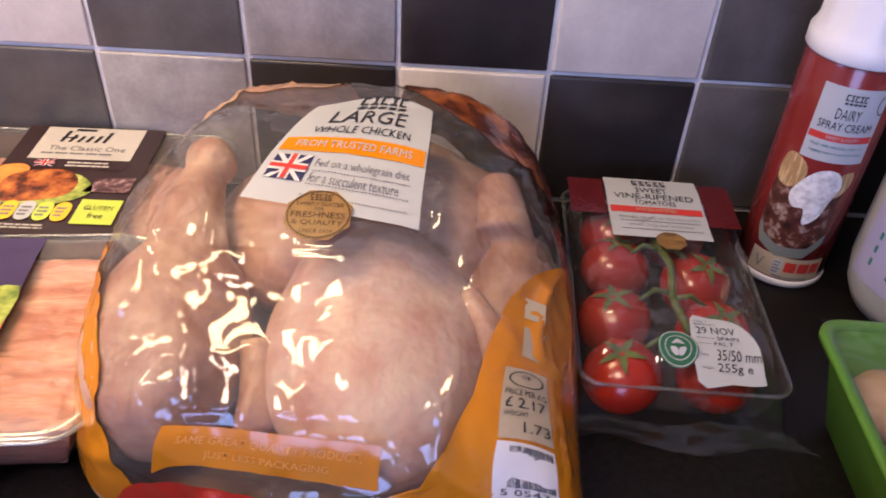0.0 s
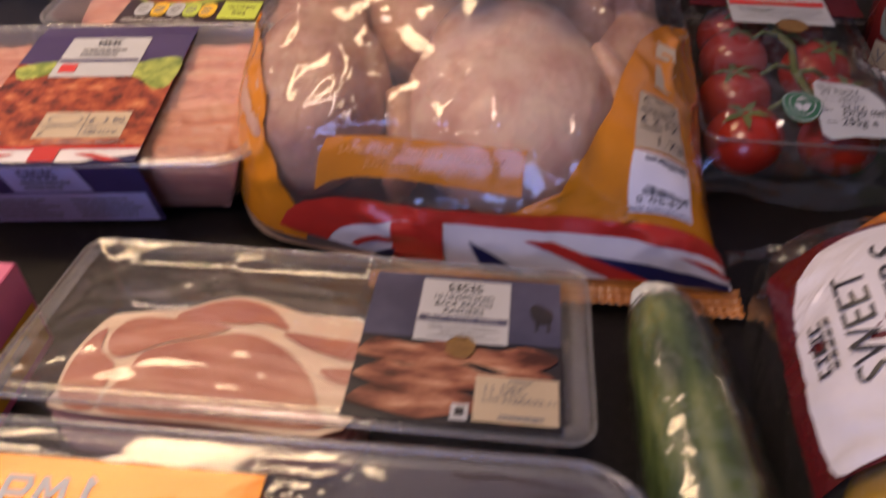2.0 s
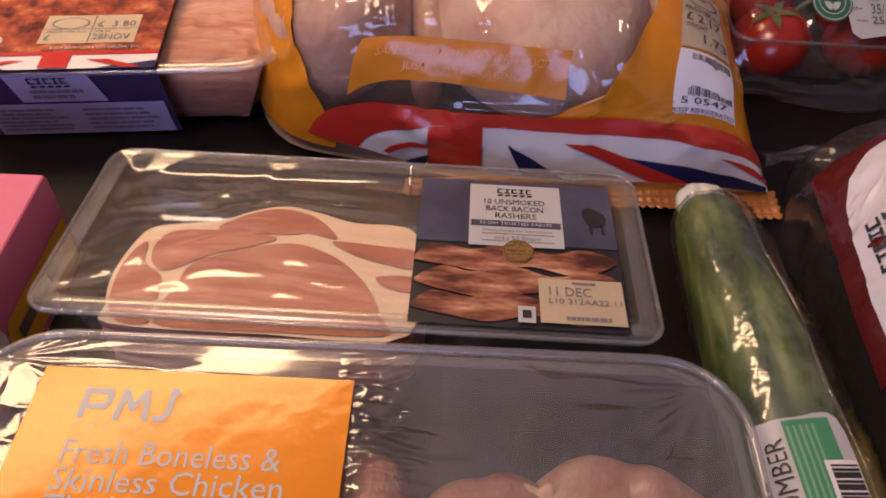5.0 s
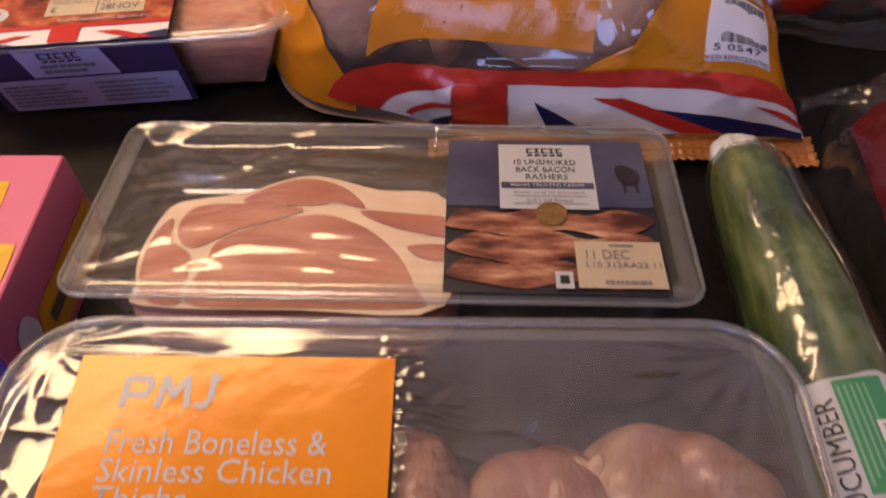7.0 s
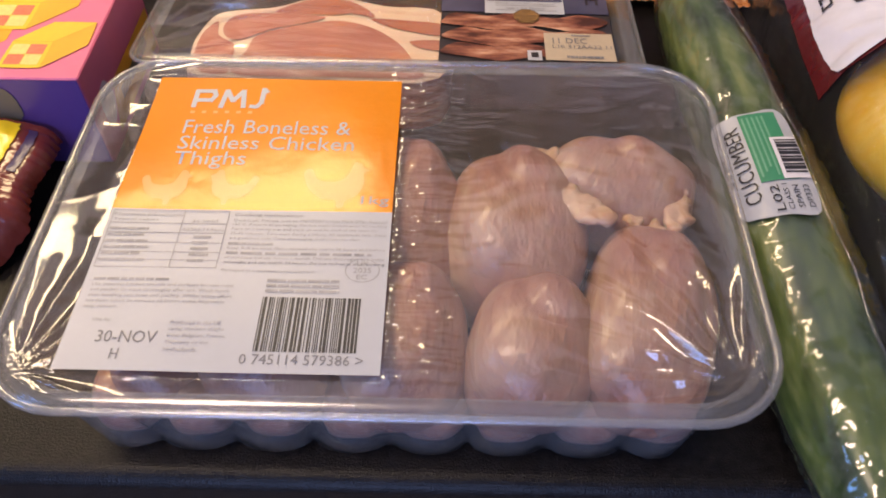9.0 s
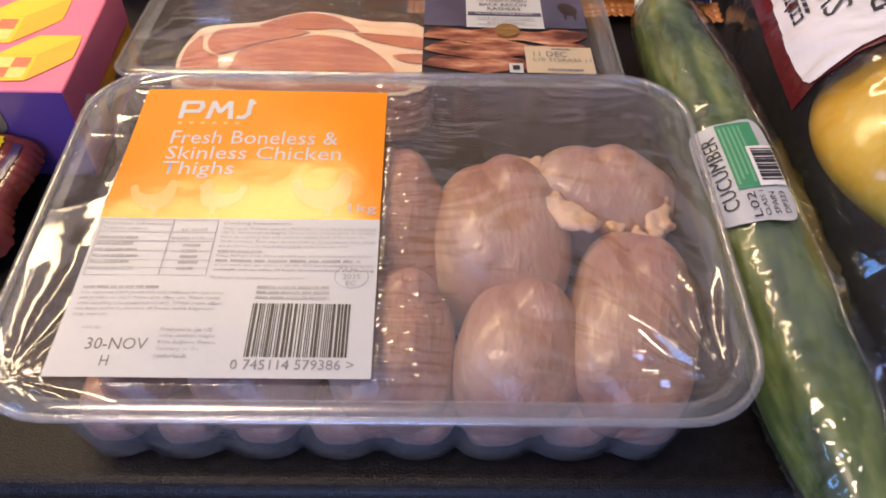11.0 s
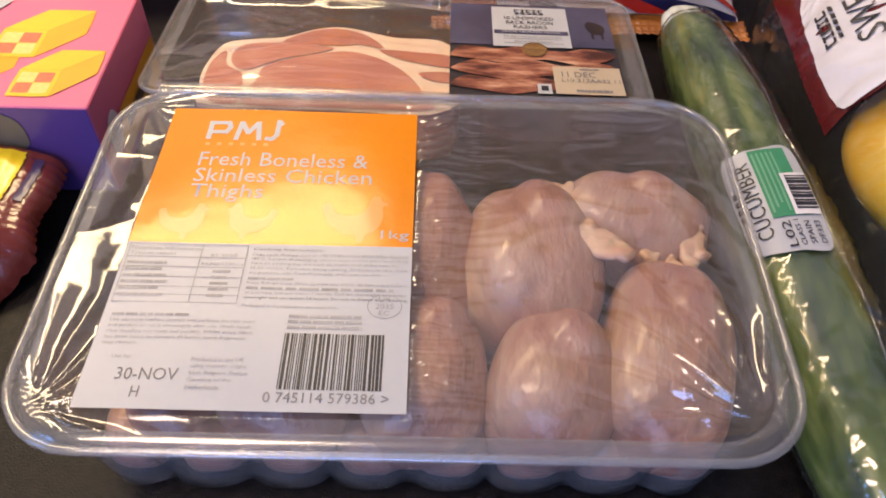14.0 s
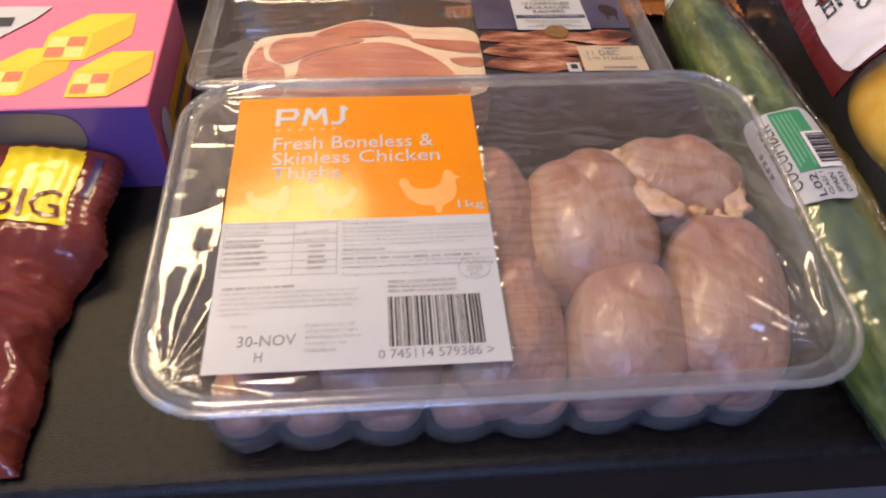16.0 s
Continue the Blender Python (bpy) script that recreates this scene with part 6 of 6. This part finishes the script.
def mushroom():
    m = thing("mushroom", "pale brown closed-cup mushroom in the green tub", "mushroom", (0, 0, 0), 0, "mushrooms in the tub")
    part("cap", turned([(0.006, 0.008), (0.018, 0.009), (0.0225, 0.014), (0.0225, 0.020), (0.019, 0.027), (0.011, 0.0315), (0.002, 0.033)], 26), MUSHROOM, m)
    part("stem", turned([(0.007, 0.0), (0.0075, 0.004), (0.007, 0.0095)], 14), FAT, m)
    return m


shroom = mushroom()
k = 0
for row in range(2):
    for col in range(3):
        m = Matrix.Translation((0.2720 + 0.0445 * col, 0.2270 + 0.0470 * row, 0.006 + 0.013)) @ Matrix.Rotation(radians(70 * k), 4, "Z") @ Matrix.Rotation(radians(-22 + 9 * (k % 5)), 4, "X")
        if k == 0:
            shroom.matrix_world = m
        else:
            copy_thing(shroom, m)
        k += 1


# ---- cucumber ----
CUC = [Vector(p) for p in ((0.0765, 0.166, 0.0205), (0.0790, 0.150, 0.0215), (0.0840, 0.09, 0.0218), (0.0885, 0.03, 0.0218), (0.0915, -0.03, 0.0215), (0.0940, -0.08, 0.0210), (0.0970, -0.115, 0.0200), (0.0985, -0.130, 0.0195))]
CUC_S = [k / 7 for k in range(8)]
CUC_R = [0.0085, 0.0155, 0.0198, 0.0207, 0.0205, 0.0192, 0.0145, 0.0070]


def cuc_point(s, th, lift=0.0):
    """s 0..1 along the cucumber from the far tip, th in radians round it (pi/2 is up)."""
    i = min(int(s * 7), 6)
    f = s * 7 - i
    p0, p1, p2, p3 = CUC[max(i - 1, 0)], CUC[i], CUC[i + 1], CUC[min(i + 2, 7)]
    p = 0.5 * (2 * p1 + (p2 - p0) * f + (2 * p0 - 5 * p1 + 4 * p2 - p3) * f * f + (3 * p1 - p0 - 3 * p2 + p3) * f**3)
    r = soft_interp(s, CUC_S, CUC_R)
    t = (p2 - p1).normalized()
    side = t.cross(Vector((0, 0, 1))).normalized() * -1
    r = (r + lift) * (1 + 0.025 * math.cos(5 * th + 1.0) + 0.02 * noise.noise(Vector((s * 12, math.cos(th), math.sin(th)))))
    q = p + r * (math.cos(th) * side + math.sin(th) * Vector((0, 0, 1)))
    return q.x, q.y, max(q.z, 0.0006)


def cucumber():
    c = thing("cucumber", "dark green cucumber shrink-wrapped in shiny clear film", "cucumber", (0.09, 0.02, 0))
    inv = c.matrix_world.inverted()

    def put(name, shape, mat, parent=None, label=""):
        return part(name, ([inv @ Vector(v) for v in shape[0]], shape[1]), mat, parent or c, label)
    put("skin", loft([[cuc_point(s / 90, 2 * math.pi * k / 48) for k in range(48)] for s in range(91)], True, True), CUCUMBER)

    def wrap(s, th):
        lift = 0.0012 + 0.0007 * noise.noise(Vector((s * 40, th * 2.2, 3))) + 0.0014 * max(0.0, 1 - 3 * abs(noise.noise(Vector((s * 70, th * 4, 1))))) ** 2
        if math.cos(th) > 0.55:
            lift += 0.0045 * (math.cos(th) - 0.55) / 0.45 * (1 - abs(2 * s - 1) ** 4)
        return cuc_point(s, th, lift)
    put("shrink_film", loft([[wrap(s / 150, 2 * math.pi * k / 72) for k in range(72)] for s in range(151)], True, True), CUC_FILM, None, "tight clear film with fine creases")
    put("film_seam", tube([cuc_point(0.03 + 0.94 * k / 40, 1.15 + 0.06 * math.sin(k), 0.0028) for k in range(41)], 0.0006, 6), FILM)
    put("film_tip", ball((0.0775, 0.1665, 0.0225), (0.0115, 0.0085, 0.0100), 0.35, 160, 26, 16), CUCUMBER_TIP, None, "white bunched film end")

    def L(a, b, lift=0.0):
        # a runs along the cucumber towards the viewer, b across it
        return cuc_point(0.395 + a * 0.132, radians(150 - b * 80), 0.0026 + lift)
    lab = put("label", poly(L, smooth_outline([(0.04, 0.02), (0.0, 0.25), (0.0, 0.55), (0.02, 0.97), (0.5, 1.0), (0.98, 0.97), (1.0, 0.6), (0.99, 0.3), (0.90, 0.05), (0.5, 0.0)], 4), 0.0, 3), WHITE, None, "white and green printed label")

    def along(a0, b0, a1, b1):
        # text that reads away from the viewer, up towards the tray
        return lambda a, b, lift=0.0: L(a1 + a * (a0 - a1), b1 + b * (b0 - b1), lift)
    put("lettering", words("CUCUMBER", along(0.12, 0.17, 0.86, 0.36), (0, 0, 1, 1), 0.0005), INK, lab)
    put("brand_mark", merge(*[panel(L, (0.36 + 0.075 * k, 0.04, 0.41 + 0.075 * k, 0.10), 0.0005) for k in range(4)]), INK, lab)
    put("green_panel", panel(L, (0.02, 0.40, 0.70, 0.86), 0.0005, 14, 10), GREEN_LABEL, lab)
    put("small_print", merge(*[panel(L, (0.06, 0.43 + 0.06 * k, 0.66 - 0.04 * (k % 3), 0.455 + 0.06 * k), 0.0009, 8, 1) for k in range(5)]), PALE_GREEN, lab)
    put("barcode_panel", panel(L, (0.30, 0.66, 0.70, 0.97), 0.0010, 8, 6), BARCODE_WHITE, lab)
    put("barcode", merge(*[panel(L, (0.33 + 0.33 * k / 14, 0.70, 0.342 + 0.33 * k / 14 + 0.006 * (k % 3), 0.95), 0.0014) for k in range(14)]), INK, lab)
    for s, box in (("L02", (0.74, 0.46, 0.97, 0.56)), ("CLASS 1", (0.74, 0.60, 0.97, 0.66)), ("SPAIN", (0.76, 0.71, 0.96, 0.78)), ("DP333", (0.76, 0.83, 0.96, 0.90))):
        put("lettering", words(s, along(*box), (0, 0, 1, 1), 0.0008), INK, lab)
    return c


cucumber()


# ---- bag of sweet peppers ----
def pepper(at, r, mat, label, turn):
    p = thing("pepper", label, "pepper", at, turn, "peppers in the bag")
    n, m = 48, 24
    rings = []
    for j in range(m + 1):
        ph = math.pi * (j / m - 0.5) * 0.998
        ring = []
        for i in range(n):
            th = 2 * math.pi * i / n
            k = 1 + 0.10 * math.cos(4 * th) * math.cos(ph) + 0.04 * math.cos(3 * th + 1)
            rad = math.cos(ph) ** 0.75 * k
            dip = -0.25 * r[1] * math.exp(-(math.cos(ph) / 0.3) ** 2) * math.copysign(1, ph)
            ring.append((r[0] * rad * math.cos(th), r[1] * math.sin(ph) + dip, r[2] + r[2] * rad * math.sin(th) * 0.98))
        rings.append(ring)
    part("flesh", loft(rings, True, True), mat, p)
    part("stalk", tube([(0, r[1] * 0.74, r[2]), (0.002, r[1] * 0.92, r[2] + 0.003), (0.004, r[1] * 1.10, r[2] + 0.006)], [0.008, 0.005, 0.006], 10), VINE, p, "green stalk")
    return p


pepper((0.1860, 0.1760, 0.003), (0.036, 0.029, 0.0320), PEPPER_ORANGE, "shiny orange pepper under the bag film", 8)
pepper((0.1850, 0.1150, 0.003), (0.036, 0.030, 0.0335), PEPPER_RED, "shiny red pepper under the printed film", -5)
pepper((0.1670, 0.0400, 0.003), (0.0415, 0.046, 0.0365), PEPPER_YELLOW, "shiny yellow pepper under the bag film", 4)


def pep_point(a, b, lift=0.0):
    """Pepper bag skin: a 0..1 over the bag from its left hem to its right, b 0..1 from the near end to the far end."""
    s = 2 * b - 1
    y = 0.080 + 0.140 * s
    x_mid = 0.183 - 0.014 * (1 - b)
    wide = 0.061 * (1 - 0.30 * abs(s) ** 5)
    th = math.pi * (1 - a)
    high = 0.078 * max(0.02, 1 - abs(s) ** 4.5) ** 0.8
    c, sn = math.cos(th), math.sin(th)
    x = x_mid + (wide + lift) * math.copysign(abs(c) ** 0.80, c)
    z = 0.003 + (high + lift) * abs(sn) ** 0.85
    q = Vector((x, y, z))
    wr = 0.0016 * noise.noise(q * 40) + 0.0012 * (1 - 2 * abs(noise.noise(Vector((x * 50, y * 120, z * 50)))))
    return x + wr * c, y, max(0.0015, z + wr * sn)


def pepper_bag():
    g = thing("pepper_bag", "clear bag of sweet peppers with a white and red label", "food bag", (0.176, 0.08, 0))
    inv = g.matrix_world.inverted()

    def put(name, shape, mat, parent=None, label=""):
        return part(name, ([inv @ Vector(v) for v in shape[0]], shape[1]), mat, parent or g, label)
    put("film", panel(pep_point, lift=0.0, nu=70, nv=110), FILM, None, "clear shiny bag film")

    def far_end(i, j):
        x = 0.112 + 0.135 * i + 0.004 * math.sin(5 * j)
        y = 0.196 + 0.028 * j + 0.004 * math.sin(8 * i)
        return x, y, max(0.002, 0.012 * (1 - j) + 0.006 + 0.005 * math.sin(14 * i + 3 * j) + 0.003 * noise.noise(Vector((i * 12, j * 5, 2))))
    put("film_end", grid(far_end, 60, 16), FILM, None, "crinkled flat bag end")

    def near_end(i, j):
        x = 0.128 + 0.090 * i + 0.012 * j
        y = -0.048 - 0.050 * j + 0.003 * math.sin(9 * i)
        return x, y, max(0.002, 0.016 * (1 - j) + 0.005 + 0.004 * math.sin(12 * i + 4 * j) + 0.003 * noise.noise(Vector((i * 10, j * 5, 7))))
    put("film_end", grid(near_end, 50, 18), FILM, None, "crinkled flat bag end")
    put("red_strip", grid(lambda i, j: (lambda p: (p[0], p[1], p[2] + 0.0008))(near_end(0.02 + 0.12 * i, 0.2 + 0.7 * j)), 6, 14), RED_BAG)

    # printed red wrap with the white label on it; label reads away from the viewer
    put("red_wrap", grid(lambda i, j: pep_point(0.125 + 0.855 * i, 0.425 + j * 0.395, 0.0010), 50, 40), RED_BAG, None, "red printed wrap with shade darkened into its colour")
    W = lambda a, b, lift=0.0: pep_point(0.80 - 0.635 * b, 0.440 + 0.365 * a, 0.0018 + lift)
    lab = put("label", poly(W, smooth_outline([(0.02, 0.98), (-0.03, 0.85), (0.0, 0.5), (0.0, 0.05), (0.5, 0.0), (1.0, 0.05), (1.0, 0.5), (0.98, 0.8), (0.80, 0.96), (0.5, 0.99)], 4), 0.0, 3), FLAG_WHITE, None, "large white printed label")
    put("brand_mark", brand_bars(W, (0.34, 0.87, 0.60, 0.94), 0.0006), INK, lab)
    put("lettering", words("SWEET", W, (0.24, 0.735, 0.76, 0.835), 0.0006), INK, lab)
    put("lettering", words("PEPPERS", W, (0.14, 0.595, 0.86, 0.695), 0.0006), INK, lab)
    put("red_stripe", panel(W, (0.0, 0.44, 1.0, 0.54), 0.0006, 20, 10), RED_FLAT, lab)
    put("small_print", dashes(W, (0.18, 0.24, 0.82, 0.36), 2, 12, 0.0006, 0.4, 5), GREY_INK, lab)
    return g


pepper_bag()


# ---- cake carton ----
def cake_box():
    c = thing("cake_box", "pink and violet cake carton with yellow printed slices", "carton", (-0.3000, 0.0960, 0))
    x0, x1, y0, y1, z = -0.0960, 0.0965, -0.0435, 0.0425, 0.0500
    part("carton", rbox(x0, x1, y0, y1, 0, z, 0.0012, 0.0006), PINK, c, "pink card carton", False)
    F = plane_at((x0, y0, 0), (x1 - x0, 0, 0), (0, 0, z))
    fr = part("front_face", panel(F, (0.002, 0.01, 0.998, 0.985), 0.0004), VIOLET, c, "violet carton front")
    part("olive_patch", poly(F, smooth_outline([(0.30, 0.50), (0.36, 0.93), (0.60, 0.96), (0.80, 0.93), (0.84, 0.70), (0.80, 0.50), (0.55, 0.44)], 4), 0.0008), OLIVE, fr)
    S = plane_at((x1, y0, 0), (0, y1 - y0, 0), (0, 0, z))
    sd = part("side_face", panel(S, (0.004, 0.01, 0.996, 0.985), 0.0004), PINK, c, "side of the carton")
    part("yellow_strip", poly(S, [(0.18, 0.10), (0.97, 0.10), (0.97, 0.56), (0.30, 0.56)], 0.0008), YELLOW_DEEP, sd)
    part("strip_print", dashes(S, (0.34, 0.26, 0.92, 0.42), 1, 5, 0.0012, 0.8, 4), OLIVE, sd)
    part("script_badge", poly(S, smooth_outline([(0.10, 0.30), (0.10, 0.62), (0.20, 0.70), (0.26, 0.50), (0.20, 0.28)], 4), 0.0010), FLAG_WHITE, sd)
    T = plane_at((x0, y0, z), (x1 - x0, 0, 0), (0, y1 - y0, 0))

    def slice_photo(ax, ay, s, up):
        def q(a, b):
            return ax + a * s, ay + b * s * 3.5
        def rounded(pts):
            return smooth_outline([(u + (v[0] - u) * f, w + (v[1] - w) * f) for (u, w), v in zip(pts, pts[1:] + pts[:1]) for f in (0.10, 0.90)], 3)
        base = part("cake_slice", poly(T, [q(*p) for p in rounded([(0.0, -0.05), (0.66, -0.05), (1.24, 0.32), (1.22, 0.70), (0.52, 0.70), (0.02, 0.38)])], up), YELLOW_DEEP, c, "printed yellow cake slice")
        part("cake_top", poly(T, [q(*p) for p in rounded([(0.03, 0.38), (0.66, 0.37), (1.22, 0.69), (0.53, 0.695)])], up + 0.00005), YELLOW, base)
        part("cake_front", poly(T, [q(*p) for p in rounded([(0.0, -0.045), (0.655, -0.045), (0.66, 0.36), (0.02, 0.365)])], up + 0.00005), YELLOW, base)
        for a0, b0, m in ((0.06, 0.165, CAKE_CREAM), (0.335, 0.165, CAKE_PINK), (0.055, 0.0, CAKE_PINK), (0.33, 0.0, CAKE_CREAM)):
            part("cake_square", poly(T, [q(*p) for p in rounded([(a0, b0), (a0 + 0.265, b0), (a0 + 0.27, b0 + 0.155), (a0 + 0.01, b0 + 0.155)])], up + 0.0001), m, base)
    slice_photo(0.600, 0.13, 0.155, 0.00015)
    slice_photo(0.715, 0.42, 0.165, 0.0003)
    slice_photo(0.808, 0.10, 0.146, 0.00045)
    tag = part("white_tag", poly(T, [(0.34, 0.58), (0.34, 0.92), (0.70, 0.90), (0.67, 0.78), (0.60, 0.60)], 0.0008), WHITE, c)
    part("tag_print", dashes(T, (0.38, 0.68, 0.64, 0.82), 1, 4, 0.0012, 0.6, 5), INK, tag)
    return c


cake_box()


# ---- red wrapped bag ----
def big_point(a, b, lift=0.0):
    x = -0.400 + 0.178 * a
    y = -0.098 + 0.148 * b
    x += (0.005 * noise.noise(Vector((b * 7, 1, 1))) + 0.0010 * noise.noise(Vector((b * 60, 2, 2))) + 0.0004 * math.sin(b * 230) - 0.014 * max(0.0, min(1.0, (0.66 - b) / 0.12))) * (a ** 4)
    e = max(0.0, min(a * 8, (1 - a) * 5.0, b * 6, 1.0))
    q = Vector((x, y, 2))
    z = 0.003 + 0.030 * e ** 0.6 * (0.9 + 0.3 * noise.noise(q * 14)) + 0.0045 * max(0.0, 1 - 3 * abs(noise.noise(q * 30))) ** 2 * min(1, 0.4 + e) + 0.0018 * max(0.0, 1 - 3 * abs(noise.noise(q * 70))) ** 2
    if b > 0.60:
        k = min(1.0, (b - 0.60) / 0.10)
        z = z * (1 - 0.88 * k) + k * (0.016 + 0.012 * e ** 0.3) + 0.0003 * math.sin(a * 150) * k
    return x, y, max(z, 0.0015) + lift


def wrapped_bag():
    g = thing("chocolate_bag", "crumpled dark red shiny wrapper bag with a yellow panel", "food bag", (-0.315, -0.03, 0))
    inv = g.matrix_world.inverted()

    def put(name, shape, mat, parent=None, label=""):
        return part(name, ([inv @ Vector(v) for v in shape[0]], shape[1]), mat, parent or g, label)
    put("wrapper", panel(big_point, lift=0.0, nu=120, nv=120), CHOC, None, "crinkled dark red foil wrapper")
    Y = sub(big_point, 0.745, 0.685, 0.925, 0.985)
    yp = put("yellow_panel", panel(Y, lift=0.0008, nu=26, nv=26), WRAP_YELLOW, None, "yellow printed panel")
    put("lettering", words("BIG", Y, (0.06, 0.05, 0.92, 0.42), 0.0014), RED_BAG, yp)
    put("purple_mark", panel(big_point, (0.945, 0.80, 0.965, 0.97), 0.0007, 3, 12), PURPLE)
    return g


wrapped_bag()


# ---- wall tiles ----
def tile_shape(w, h, t=0.003):
    rings = []
    for i, y in ((0, t), (0, 0.0012), (0.0005, 0.0004), (0.0016, 0.0)):
        rings.append([(x, y, z) for x, z in rrect(-w / 2 + i, w / 2 - i, -h / 2 + i, h / 2 - i, 0.0012, 2)])
    vs, fs = loft(rings, False, True)
    return vs, [tuple(reversed(f)) for f in fs]


TILE_W, PITCH = 0.0998, 0.1030
PATTERN = {0: "DMKCKD", 1: "CDMKCD"}
PICK = {"C": TILE_CREAM, "D": TILE_DARK, "M": TILE_MID, "K": TILE_BLACK}
tile_meshes = {}
shuffle = random.Random(4)
for row in range(6):
    for col in range(-12, 12):
        rows = PATTERN.get(row)
        key = rows[col + 3] if rows and -3 <= col <= 2 else shuffle.choice("CDMK")
        if key not in tile_meshes:
            tile_meshes[key] = mesh_of("tile", *tile_shape(TILE_W, TILE_W), PICK[key])
        ob = new("tile", tile_meshes[key])
        ob.parent = room[0]
        ob.matrix_world = pose(PITCH * (col + 0.5), WALL_Y, 0.0015 + PITCH * (row + 0.5))
